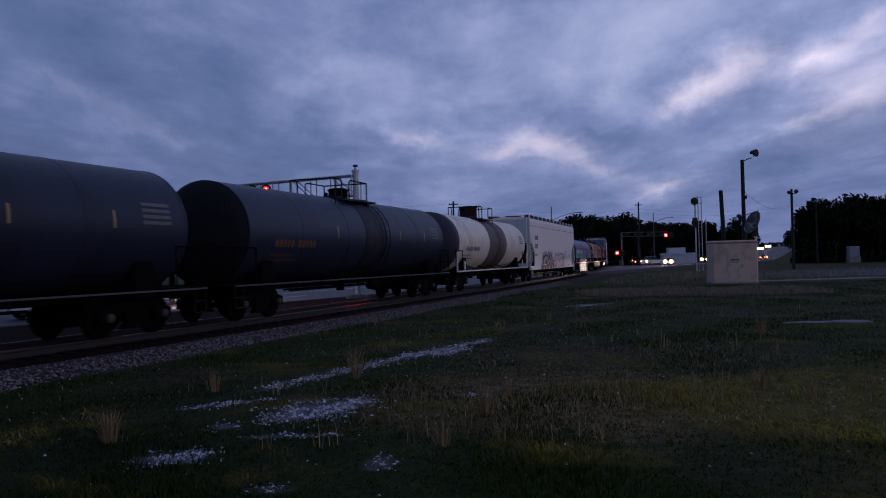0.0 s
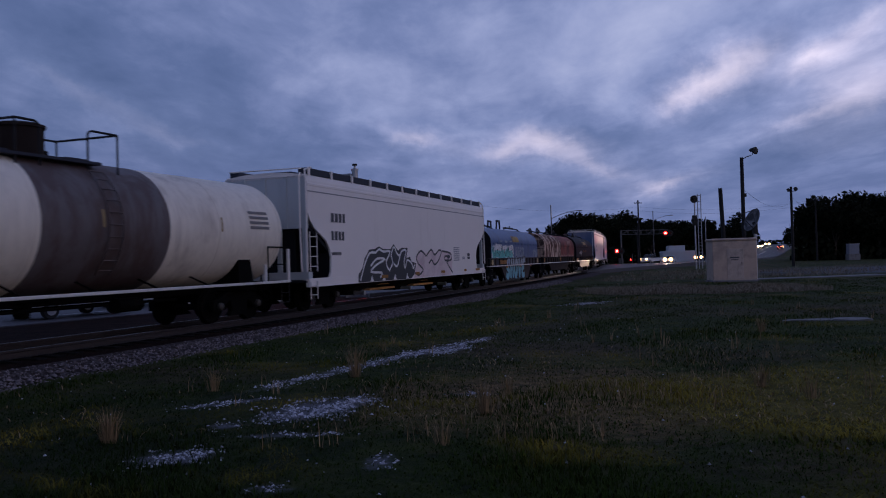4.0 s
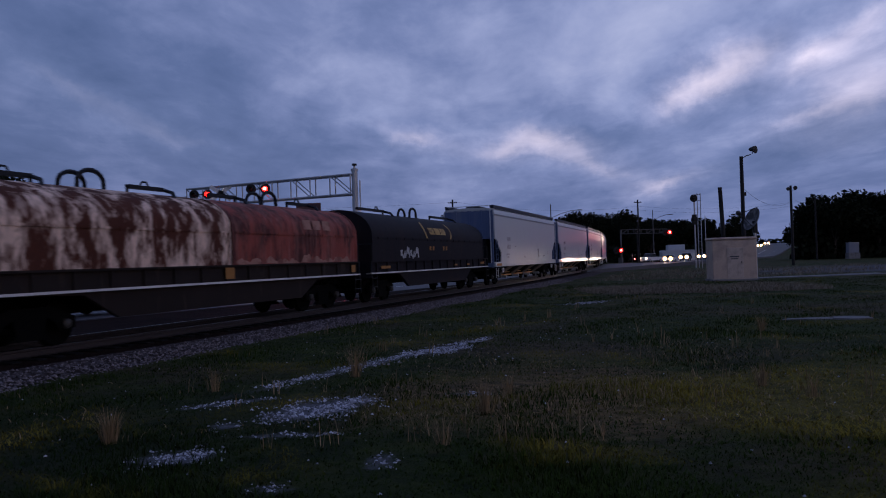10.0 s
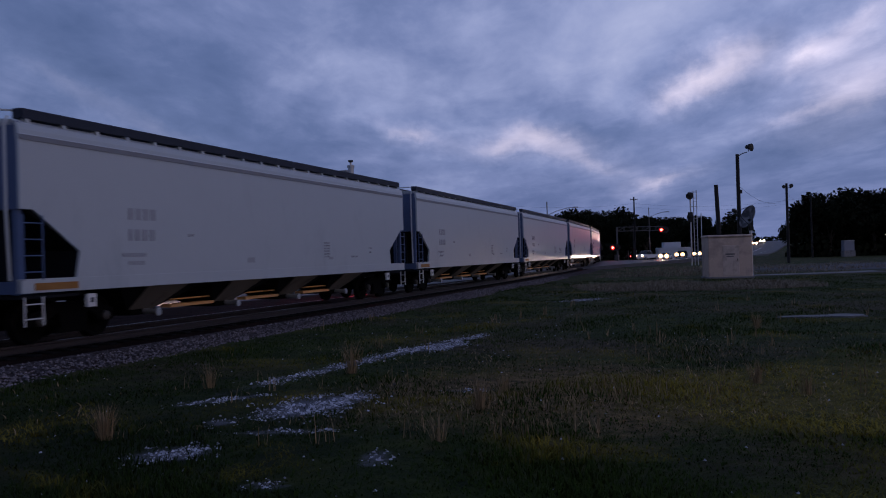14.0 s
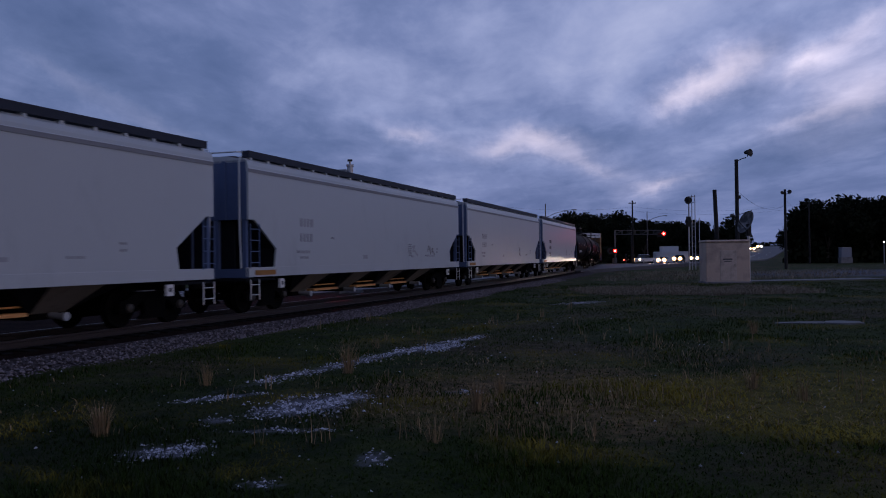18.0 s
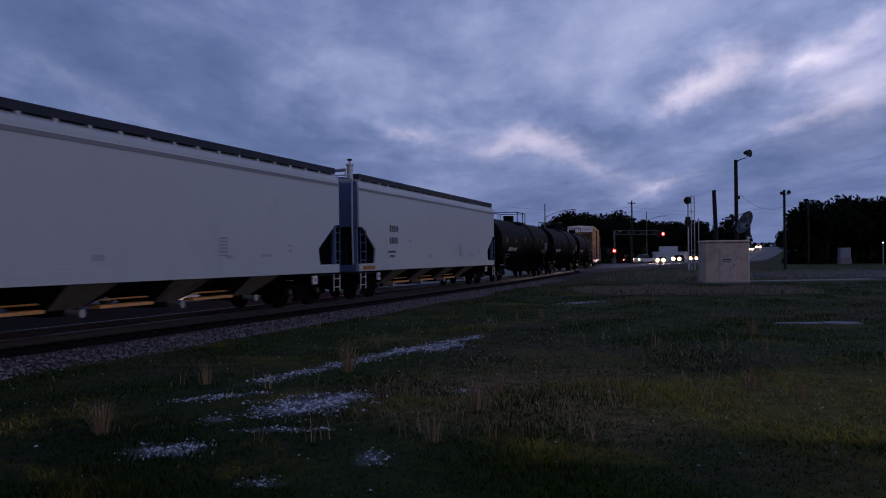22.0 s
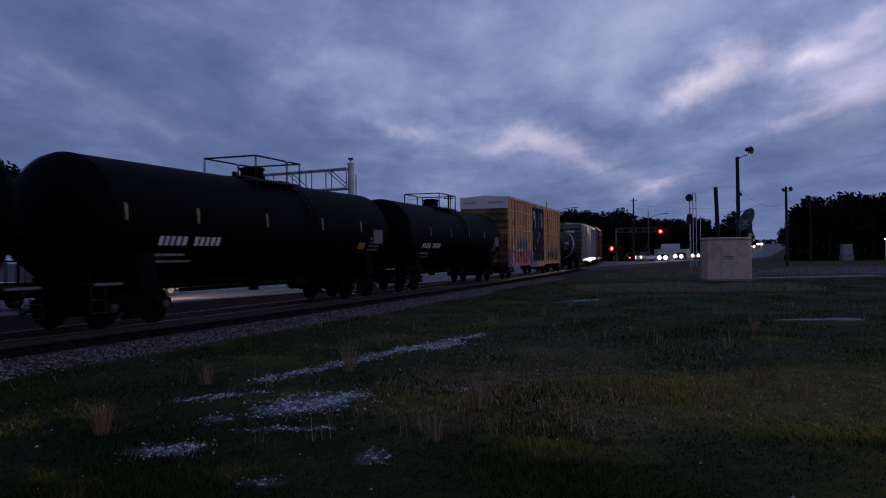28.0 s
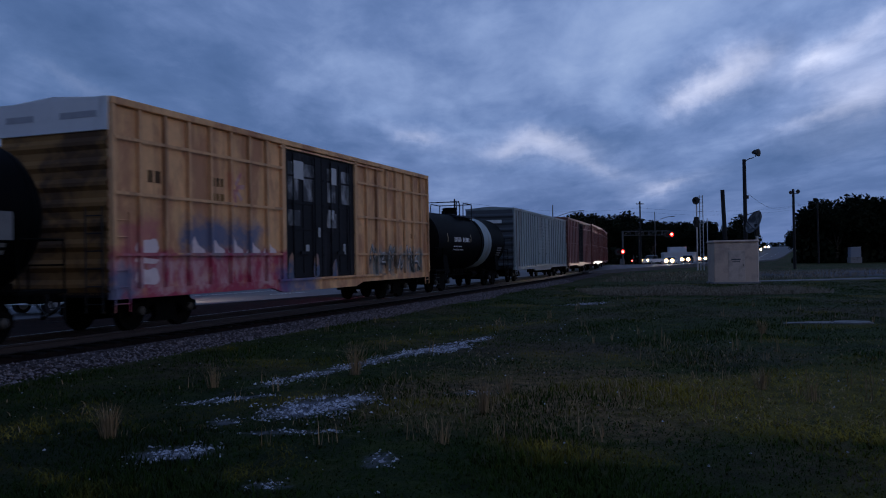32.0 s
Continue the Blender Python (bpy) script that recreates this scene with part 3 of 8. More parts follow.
_rv = np.gradient(_rs, _rt)


def travelled(t):
    i = int(min(max(np.searchsorted(_rt, t) - 1, 0), len(_rt) - 2))
    h = _rt[i + 1] - _rt[i]
    u = (t - _rt[i]) / h
    return float((2 * u**3 - 3 * u**2 + 1) * _rs[i] + (u**3 - 2 * u**2 + u) * h * _rv[i] + (-2 * u**3 + 3 * u**2) * _rs[i + 1] + (u**3 - u**2) * h * _rv[i + 1])


# ---------------------------------------------------------------- ground, road, track
def smooth_step(a, b, x):
    u = min(max((x - a) / (b - a), 0.0), 1.0)
    return u * u * (3 - 2 * u)


def far_rise(y):
    """The highway climbs a low hill beyond the crossing."""
    return 5.0 * smooth_step(258, 375, y)


def ground_z(x, y):
    z = -0.42 - 0.2 * smooth_step(90, 160, y) - 0.25 * smooth_step(200, 260, y) + far_rise(y) * smooth_step(55, 95, x)
    z += 0.05 * noise.noise(Vector((x * 0.16, y * 0.16, 0.3))) + 0.025 * noise.noise(Vector((x * 0.7, y * 0.7, 2.0)))
    return z


def road_x(y, side):
    """side 0: edge to the field, 1: far edge."""
    return -6.0 + 0.52 * (y - 46.0) - 15.5 * side


def road_z(y):
    return -0.33 + 0.305 * smooth_step(55, 80, y) - 0.36 * smooth_step(140, 175, y) + far_rise(y)


# bare gravel in the turf: centre, half sizes, turn, how much of it lies open
GRAVEL = ((-2.79, 8.28, 0.38, 0.30, 10, 0.8), (-1.72, 10.85, 0.80, 0.42, 58, 1.0), (-1.30, 11.3, 0.55, 0.22, 70, 0.8), (-2.69, 9.86, 0.18, 0.20, 0, 0.5), (-3.15, 11.6, 0.62, 0.17, 30, 0.6), (-0.95, 16.5, 4.3, 0.24, 61.7, 0.5),
          (-0.1, 17.5, 0.95, 0.34, 58, 1.0), (-1.77, 9.15, 0.60, 0.14, 0, 0.3), (-1.57, 7.03, 0.24, 0.16, 0, 0.2), (-0.65, 7.9, 0.35, 0.18, 80, 0.15), (0.40, 11.8, 0.33, 0.16, 0, 0.3), (5.78, 33.5, 1.2, 0.4, 40, 0.4))


def build_ground():
    near = [i * 0.5 for i in range(-40, 81)]
    xs = sorted({*near, *[-20 - 1.16**i * 2 for i in range(1, 52)], *[40 + 1.16**i * 2 for i in range(1, 52)]})
    ys = sorted({*[i * 0.5 for i in range(0, 121)], *[60 + 1.15**i * 2 for i in range(1, 54)], *[-(1.2**i) * 2 for i in range(1, 40)]})
    verts = [(x, y, ground_z(x, y)) for y in ys for x in xs]
    n = len(xs)
    faces = [(j * n + i, j * n + i + 1, (j + 1) * n + i + 1, (j + 1) * n + i) for j in range(len(ys) - 1) for i in range(n - 1)]
    g = Geo(True).add(verts, faces)
    m = bpy.data.materials.new("rough_grass_ground")
    m.use_nodes = True
    t = m.node_tree
    b = t.nodes["Principled BSDF"]
    co = t.nodes.new("ShaderNodeTexCoord").outputs["Object"]
    green = ramp(t, noisen(t, co, 1.6, 8, 0.75), [(0.30, (0.007, 0.013, 0.003)), (0.50, (0.022, 0.035, 0.005)), (0.68, (0.052, 0.064, 0.009))])
    dry = ramp(t, noisen(t, co, 3.0, 6, 0.7), [(0.35, (0.022, 0.018, 0.010)), (0.65, (0.085, 0.064, 0.032))])
    col = mixc(t, ramp(t, noisen(t, mapping(t, co, loc=(7.3, 2.2, 0)), 0.16, 5, 0.6, 0.4), [(0.46, (0, 0, 0)), (0.62, (1, 1, 1))]), green, dry)
    soil = ramp(t, noisen(t, co, 5.0, 6, 0.7), [(0.35, (0.046, 0.028, 0.014)), (0.65, (0.28, 0.175, 0.080))])
    brown = mathn(t, "ADD", mathn(t, "MULTIPLY", patch(t, co, *SCORCHED), 0.75), mathn(t, "MULTIPLY", mathn(t, "SUBTRACT", noisen(t, co, 1.3, 5, 0.65), 0.5), 0.9))
    col = mixc(t, ramp(t, brown, [(0.25, (0, 0, 0)), (0.75, (1, 1, 1))]), col, soil)
    # yellowish light at right painted over the random dry tone
    lit_dry = mathn(t, "ADD", mathn(t, "MULTIPLY", patch(t, co, *WARM_LIT), 0.62), mathn(t, "MULTIPLY", noisen(t, co, 0.35, 4, 0.6), 1.2))
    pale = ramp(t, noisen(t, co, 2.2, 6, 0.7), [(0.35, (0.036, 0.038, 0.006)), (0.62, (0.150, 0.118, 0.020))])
    col = mixc(t, mathn(t, "MULTIPLY", ramp(t, lit_dry, [(0.62, (0, 0, 0)), (1.15, (1, 1, 1))]), 0.85), col, pale)
    # the same dimness painted into the soil of that corner
    col = mixc(t, mathn(t, "MULTIPLY", patch(t, co, *DIM_CORNER), 0.6), col, (0.006, 0.010, 0.004))
    # grit trodden into the soil round the gravel, and the stony lot behind the hut
    speck, stony = noisen(t, co, 26.0, 5, 0.75), noisen(t, co, 3.5, 6, 0.7)
    for cx, cy, rx, ry, turn, much in GRAVEL:
        near = mathn(t, "MULTIPLY", patch(t, co, cx, cy, rx * 1.25, ry * 1.25, turn), mathn(t, "MULTIPLY", stony, 1.1 + 0.6 * much))
        col = mixc(t, ramp(t, mathn(t, "MULTIPLY", near, mathn(t, "ADD", 0.4, speck)), [(0.35, (0, 0, 0)), (0.75, (1, 1, 1))]), col, (0.125, 0.125, 0.145))
    lot = mathn(t, "MULTIPLY", patch(t, co, 47.0, 76.0, 24.0, 17.0), mathn(t, "ADD", 0.25, mathn(t, "MULTIPLY", noisen(t, mapping(t, co, scale=(0.35, 1.0, 1.0)), 0.30, 6, 0.65), 1.3)))
    col = mixc(t, ramp(t, lot, [(0.40, (0, 0, 0)), (0.85, (1, 1, 1))]), col, (0.105, 0.105, 0.125))
    gn = noisen(t, mapping(t, co, loc=(1.7, 9.2, 0), scale=(1.0, 0.6, 1.0)), 0.55, 7, 0.7, 0.3)
    col = mixc(t, ramp(t, gn, [(0.66, (0, 0, 0)), (0.72, (1, 1, 1))]), col, (0.13, 0.12, 0.115))
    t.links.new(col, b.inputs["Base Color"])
    b.inputs["Roughness"].default_value = 0.95
    b.inputs["Specular IOR Level"].default_value = 0.15
    bp = t.nodes.new("ShaderNodeBump")
    bp.inputs["Strength"].default_value, bp.inputs["Distance"].default_value = 0.8, 0.08
    t.links.new(noisen(t, co, 14.0, 6, 0.7), bp.inputs["Height"])
    t.links.new(bp.outputs[0], b.inputs["Normal"])
    tagged(part("ground", g, m), "dark rough grass field with bare gravelly patches at dusk", "ground", kind="structure")


def build_road():
    ys = [6 + i * 3.0 for i in range(0, 130)] + [396 + i * 8.0 for i in range(1, 70)] + [960 + 1.25**i * 10 for i in range(1, 17)]
    rings = []
    for y in ys:
        z = road_z(y)
        a, b = road_x(y, 1), road_x(y, 0)
        rings.append([(a, y, z), (a + (b - a) * 0.5, y, z + 0.05), (b, y, z), (b, y - 0.0, z - 1.2), (a, y, z - 1.2)])
    road = part("road", Geo(True).loft(rings, True), ASPHALT)
    tagged(road, "worn grey asphalt highway crossing the railway at a slant", "road", kind="structure")
    lines = Geo()
    for y in [10 + i * 12.0 for i in range(0, 26)]:
        if 78 < y < 146:
            continue
        for f in (0.25, 0.75):
            xa, xb = road_x(y, f), road_x(y + 3, f)
            za, zb = road_z(y) + 0.03, road_z(y + 3) + 0.03
            lines.add([(xa - 0.07, y, za), (xa + 0.07, y, za), (xb + 0.07, y + 3, zb), (xb - 0.07, y + 3, zb)], [(0, 1, 2, 3)])
    for f in (0.492, 0.508):
        for y in [8 + i * 6.0 for i in range(0, 50)]:
            if 76 < y < 146:
                continue
            xa, xb = road_x(y, f), road_x(y + 6, f)
            za, zb = road_z(y) + 0.056, road_z(y + 6) + 0.056
            lines.add([(xa - 0.05, y, za), (xa + 0.05, y, za), (xb + 0.05, y + 6, zb), (xb - 0.05, y + 6, zb)], [(0, 1, 2, 3)])
    part("lane_marking", lines, MARK_WHITE, road, "worn painted lane markings")


def build_track():
    # ballast bed; the train's shade over it is put into the near-black base
    prof = ((-11.0, -0.70), (-10.0, -0.37), (-3.2, -0.36), (-1.75, -0.24), (-1.3, -0.20), (1.3, -0.20), (1.75, -0.24), (3.2, -0.62), (3.2, -0.9), (-11.0, -0.9))
    rings = []
    for i in range(-12, 120):
        s = i * 3.0
        rings.append([(*on_line(s, side)[:2], z) for side, z in prof])
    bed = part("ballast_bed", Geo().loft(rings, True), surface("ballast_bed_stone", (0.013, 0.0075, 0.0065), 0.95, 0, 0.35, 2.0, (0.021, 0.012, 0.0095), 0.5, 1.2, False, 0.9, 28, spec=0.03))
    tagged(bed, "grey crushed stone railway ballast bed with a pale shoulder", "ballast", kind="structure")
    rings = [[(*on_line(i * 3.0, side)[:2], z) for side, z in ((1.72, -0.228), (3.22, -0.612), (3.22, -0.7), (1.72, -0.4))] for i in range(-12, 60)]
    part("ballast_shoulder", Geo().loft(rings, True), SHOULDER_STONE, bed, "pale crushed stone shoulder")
    # loose stones of the shoulder in front
    rnd = random.Random(4)
    stones = Geo()
    for _ in range(13000):
        s = 6 + 58 * rnd.random() ** 1.25
        side = 1.75 + 1.45 * rnd.random() ** 0.8
        x, y, _h = on_line(s, side)
        z = -0.22 if side < 1.75 else -0.24 - (side - 1.75) / 1.45 * 0.30
        r = rnd.uniform(0.016, 0.042)
        pebble(stones, x, y, z + r * 0.25, r, rnd)
    part("ballast_stones", stones, BALLAST_STONE, bed)["kind"] = "stuff"
    track = thing("railway_track", "steel rails on tarred wooden ties in ballast", "railway track", kind="structure")
    for side in (-0.7525, 0.7525):
        rail = Geo(True)
        head = ((-0.036, 0.0), (0.036, 0.0), (0.036, -0.04), (0.01, -0.055), (0.01, -0.15), (0.07, -0.17), (-0.07, -0.17), (-0.01, -0.15), (-0.01, -0.055), (-0.036, -0.04))
        rail.loft([[(*on_line(i * 2.5, side + a)[:2], z) for a, z in head] for i in range(-14, 140)], True)
        part("rail", rail, RAIL_STEEL, track, "worn steel rail with a bright head")
    tie = Geo().box(-0.115, 0.115, -1.3, 1.3, -0.36, -0.165, 0.015).mesh("tie")
    tie.materials.append(TIE_WOOD)
    for i in range(270):
        ob = new("tie", tie)
        ob.parent = track
        ob.matrix_basis = on_track(-14 + i * 0.52) @ pose(rnd.uniform(-0.03, 0.03), rnd.uniform(-0.05, 0.05), 0, 0, 0, rnd.uniform(-1.5, 1.5))
    # planked crossing
    deck = thing("crossing_deck", "flush timber and rubber road crossing between the rails", "crossing deck", kind="structure")
    for a, b in ((-0.64, 0.64), (-1.5, -0.86), (0.86, 1.5)):
        g = Geo()
        g.loft([[(*on_line(s, side)[:2], z) for side, z in ((a, -0.012), (b, -0.012), (b, -0.18), (a, -0.18))] for s in np.arange(84, 141, 3.0)], True)
        part("deck_panel", g, surface("crossing_panel_rubber", (0.05, 0.05, 0.052), 0.8, 0, 0.25, 1.5, bump=0.2), deck)


def pebble(g, x, y, z, r, rnd):
    a = rnd.random() * 6.28
    pts = []
    for i in range(4):
        k = a + i * 1.571 + rnd.uniform(-0.3, 0.3)
        q = r * rnd.uniform(0.75, 1.2)
        pts.append((x + q * math.cos(k), y + q * math.sin(k), z - r * 0.3 * rnd.random()))
    pts += [(x + r * rnd.uniform(-0.3, 0.3), y + r * rnd.uniform(-0.3, 0.3), z + r * rnd.uniform(0.45, 0.8)), (x, y, z - r * 0.7)]
    g.add(pts, [(0, 1, 4), (1, 2, 4), (2, 3, 4), (3, 0, 4), (1, 0, 5), (2, 1, 5), (3, 2, 5), (0, 3, 5)])


build_ground()
build_road()
build_track()


# ---------------------------------------------------------------- running gear shared by all cars
def swap_xy(g):
    g.v = [(y, -x, z) for x, y, z in g.v]
    return g


def wheelset_mesh():
    g = Geo(True)
    for s in (-1, 1):
        g.lathe_x([(s * 0.68, 0.02), (s * 0.68, 0.30), (s * 0.685, 0.49), (s * 0.715, 0.49), (s * 0.72, 0.457), (s * 0.815, 0.45), (s * 0.815, 0.40), (s * 0.78, 0.36), (s * 0.79, 0.16), (s * 0.83, 0.12), (s * 0.83, 0.02)], 28)
    g.lathe_x([(-1.02, 0.02), (-1.02, 0.085), (1.02, 0.085), (1.02, 0.02)], 12)
    for s in (-1, 1):
        for k in range(3):
            a = k * 2.0944
            g.rod((s * 1.02, 0.05 * math.cos(a), 0.05 * math.sin(a)), (s * 1.05, 0.05 * math.cos(a), 0.05 * math.sin(a)), 0.018, 6)
    return swap_xy(g).mesh("wheelset")


def side_frame(g, y0, y1):
    g.prism([(-1.15, 0.36), (-1.15, 0.60), (-0.95, 0.66), (-0.55, 0.82), (0.55, 0.82), (0.95, 0.66), (1.15, 0.60), (1.15, 0.36), (0.72, 0.36), (0.62, 0.50), (0.40, 0.62),
             (0.34, 0.30), (0.50, 0.18), (-0.50, 0.18), (-0.34, 0.30), (-0.40, 0.62), (-0.62, 0.50), (-0.72, 0.36)], y0, y1)


def truck_meshes():
    frame_ = Geo()
    for s in (-1, 1):
        side_frame(frame_, s * 1.0 - 0.07, s * 1.0 + 0.07)
        for k in range(5):
            frame_.rod((-0.24 + k * 0.12, s * 1.0, 0.20), (-0.24 + k * 0.12, s * 1.0, 0.60), 0.05, 8)
    frame_.box(-0.22, 0.22, -1.05, 1.05, 0.55, 0.80, 0.03)
    frame_.box(-0.45, -0.35, -0.9, 0.9, 0.35, 0.45).box(0.35, 0.45, -0.9, 0.9, 0.35, 0.45)
    cap = Geo(True)
    cap.lathe_x([(-0.02, 0.02), (-0.02, 0.11), (0.06, 0.10), (0.09, 0.05), (0.09, 0.01)], 12)
    return frame_.mesh("truck_frame"), swap_xy(cap).mesh("bearing_cap")


WHEELSET, (TRUCK_FRAME, BEARING_CAP) = wheelset_mesh(), truck_meshes()
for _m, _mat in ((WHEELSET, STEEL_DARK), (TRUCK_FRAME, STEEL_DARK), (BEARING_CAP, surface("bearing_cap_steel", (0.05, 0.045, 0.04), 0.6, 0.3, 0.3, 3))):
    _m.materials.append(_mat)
WHEELS = []


def running_gear(car, half, truck_at):
    for s in (-1, 1):
        tr = part("truck", TRUCK_FRAME, None, car, "dark cast steel bogie frame with springs", at=(s * truck_at, 0, 0))
        for w in (-0.89, 0.89):
            ws = part("wheelset", WHEELSET, None, tr, "pair of dark steel wheels on an axle", at=(0, 0, 0.457))
            ws.matrix_parent_inverse = Matrix.Translation((w, 0, 0))
            WHEELS.append(ws)
            part("bearing_cap", BEARING_CAP, None, tr, at=Matrix.Translation((w, -1.07, 0.457)))
        g = Geo().box(s * (half - 0.95), s * half - s * 0.18, -0.11, 0.11, 0.76, 0.98, 0.02) if s > 0 else Geo().box(-half + 0.18, -(half - 0.95), -0.11, 0.11, 0.76, 0.98, 0.02)
        x0 = s * (half - 0.2)
        g.box(min(x0, x0 + s * 0.2), max(x0, x0 + s * 0.2), -0.17, 0.06, 0.72, 1.02, 0.03)
        g.path([(x0, -0.25, 0.75), (x0 + s * 0.05, -0.4, 0.55), (x0 + s * 0.2, -0.2, 0.40)], 0.03)
        part("coupler", g, STEEL_DARK, car, "dark steel coupler with hanging air hose")


def bars(car, name, rows, y, material, label="", thick=0.006):
    """Flat painted bars on the near side: (x0, x1, z0, z1)."""
    if len(rows) <= 8:
        for x0, x1, z0, z1 in rows:
            part(name, Geo().box(x0, x1, y - thick, y, z0, z1), material, car, label)
        return
    g = Geo()
    for x0, x1, z0, z1 in rows:
        g.box(x0, x1, y - thick, y, z0, z1)
    part(name, g, material, car, label)["kind"] = "stuff"


def letter_row(rnd, x, z, height, count, gap=0.28):
    """Bars in the rhythm of a stencilled row that cannot be read."""
    out = []
    for _ in range(count):
        w = height * rnd.uniform(0.5, 0.72)
        out.append((x, x + w, z, z + height))
        x += w + height * gap
    return out


def ladder(car, x, y, z0, z1, width, material, steps, along="x"):
    g = Geo()
    for k in (0, width):
        p = (x + k, y) if along == "x" else (x, y + k)
        g.rod((*p, z0), (*p, z1), 0.018, 5)
    for i in range(steps):
        z = z0 + (z1 - z0) * (i + 0.5) / steps
        a = (x, y, z)
        b = (x + width, y, z) if along == "x" else (x, y + width, z)
        g.rod(a, b, 0.014, 5)
    return part("ladder", g, material, car, "narrow steel ladder")


# ---------------------------------------------------------------- tank cars
def tank_car(name, label, half, shell, radius, zc, paint, head_paint=None, dome_x=0.0, bulge=0.5, trim=None, band=None, rail_paint=None, reflect=MARK_YELLOW,
             marks=MARK_WHITE, dome=(0.36, 0.30), rnd_seed=1, reflect_at=(), wide_rail=False, text_at=-5.0, text_z=-0.05, sill_line=False, side_line=False, plates=False, cover_bands=(), rails=((-1.6, 0.5), (1.0, -1.5)), tail=0.0):
    """half: to the coupler face; shell: half length of the straight barrel; tail: how much longer it is behind."""
    rnd = random.Random(rnd_seed)
    car = thing(name, label, "tank car", group="cars of the freight train")
    trim = trim or RAIL_BLACK
    rail_paint = rail_paint or RAIL_BLACK
    prof_head = [(bulge * math.sin(a), radius * math.cos(a)) for a in [radians(d) for d in (0, 15, 30, 45, 58, 70, 80, 87)]]
    barrel = Geo(True).lathe_x([(-shell - tail, radius), (-shell * 0.5, radius), (0, radius - 0.004), (shell * 0.5, radius), (shell, radius)], 48, 0, zc)
    barrel.f = barrel.f[:-2]
    tank = part("tank", barrel, paint, car)
    for s in (-1, 1):
        end = shell if s > 0 else shell + tail
        g = Geo(True).lathe_x([(s * (end + x), r) for x, r in prof_head] + [(s * (end + bulge + 0.003), 0.02)], 48, 0, zc)
        g.f = [f for f in g.f if len(f) <= 4] + [g.f[-1]]
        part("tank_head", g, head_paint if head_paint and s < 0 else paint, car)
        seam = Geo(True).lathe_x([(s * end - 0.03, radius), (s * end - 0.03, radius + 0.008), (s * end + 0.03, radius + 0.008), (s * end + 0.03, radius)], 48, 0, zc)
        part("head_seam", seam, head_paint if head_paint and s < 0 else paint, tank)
    for x in (-0.62, -0.22, 0.24, 0.60) if paint is not TANK_BLACK else ():
        g = Geo(True).lathe_x([(shell * x - 0.02, radius), (shell * x - 0.015, radius + 0.006), (shell * x + 0.015, radius + 0.006), (shell * x + 0.02, radius)], 48, 0, zc)
        part("weld_seam", g, paint, tank)
    if band:
        x0, x1, mat = band
        g = Geo(True).lathe_x([(x0, radius + 0.001), (x0 + 0.01, radius + 0.009), (x1 - 0.01, radius + 0.009), (x1, radius + 0.001)], 48, 0, zc)
        part("stained_band", g, mat, tank, "dark spill stain round the barrel")
    for x0, x1, mat in cover_bands:
        g = Geo(True).lathe_x([(x0, radius + 0.001), (x0 + 0.01, radius + 0.010), (x1 - 0.01, radius + 0.010), (x1, radius + 0.001)], 48, 0, zc)
        part("jacket_band", g, mat, tank)
    def on_barrel(x0, x1, z0, z1, lift=0.012):
        g_ = Geo()
        k = 5
        vs, fs = [], []
        for i in range(k + 1):
            z = z0 + (z1 - z0) * i / k
            y = -math.sqrt(max((radius + lift)**2 - (z - zc)**2, 0.01))
            vs += [(x0, y, z), (x1, y, z)]
        for i in range(k):
            fs.append((2 * i, 2 * i + 1, 2 * i + 3, 2 * i + 2))
        return g_.add(vs, fs)

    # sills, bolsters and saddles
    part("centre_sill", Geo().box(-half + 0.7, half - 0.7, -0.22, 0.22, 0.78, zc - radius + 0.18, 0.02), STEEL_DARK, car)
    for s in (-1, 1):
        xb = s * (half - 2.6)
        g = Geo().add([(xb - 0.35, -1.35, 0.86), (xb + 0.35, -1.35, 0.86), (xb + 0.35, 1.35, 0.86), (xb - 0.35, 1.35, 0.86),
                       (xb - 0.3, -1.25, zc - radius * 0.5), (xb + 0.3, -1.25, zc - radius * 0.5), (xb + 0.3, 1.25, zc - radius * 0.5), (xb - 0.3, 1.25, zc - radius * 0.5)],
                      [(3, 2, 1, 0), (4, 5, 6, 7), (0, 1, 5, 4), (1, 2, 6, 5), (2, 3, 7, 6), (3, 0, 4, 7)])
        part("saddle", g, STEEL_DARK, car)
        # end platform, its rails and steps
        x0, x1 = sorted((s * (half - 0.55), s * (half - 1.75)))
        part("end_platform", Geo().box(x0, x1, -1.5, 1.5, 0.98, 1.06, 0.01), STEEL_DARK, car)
        xe = s * (half - 0.6)
        for y in (-1.46, -0.5, 0.5, 1.46):
            part("end_post", Geo().rod((xe, y, 1.05), (xe, y, 2.05), 0.022, 5), STEEL_DARK, car)
        for z, r in ((2.05, 0.022), (1.55, 0.018)):
            part("end_rail", Geo().rod((xe, -1.46, z), (xe, 1.46, z), r, 5), STEEL_DARK, car)
        for y in (-1.46, 1.46):
            part("end_handrail", Geo().path([(xe, y, 2.05), (s * (half - 1.7), y, 2.05), (s * (half - 1.7), y, 1.05)], 0.02), STEEL_DARK, car)
        for y in (-1.48, 1.48):
            g = Geo()
            xs0 = s * (half - 0.62)
            g.path([(xs0, y, 1.0), (xs0, y, 0.42), (xs0 - s * 0.42, y, 0.42), (xs0 - s * 0.42, y, 1.0)], 0.016)
            g.rod((xs0, y, 0.70), (xs0 - s * 0.42, y, 0.70), 0.014, 5)
            part("sill_step", g, rail_paint, car)
        g = Geo().rod((s * (half - 0.9), 0.8, 1.06), (s * (half - 0.9), 0.8, 1.9), 0.05, 6)
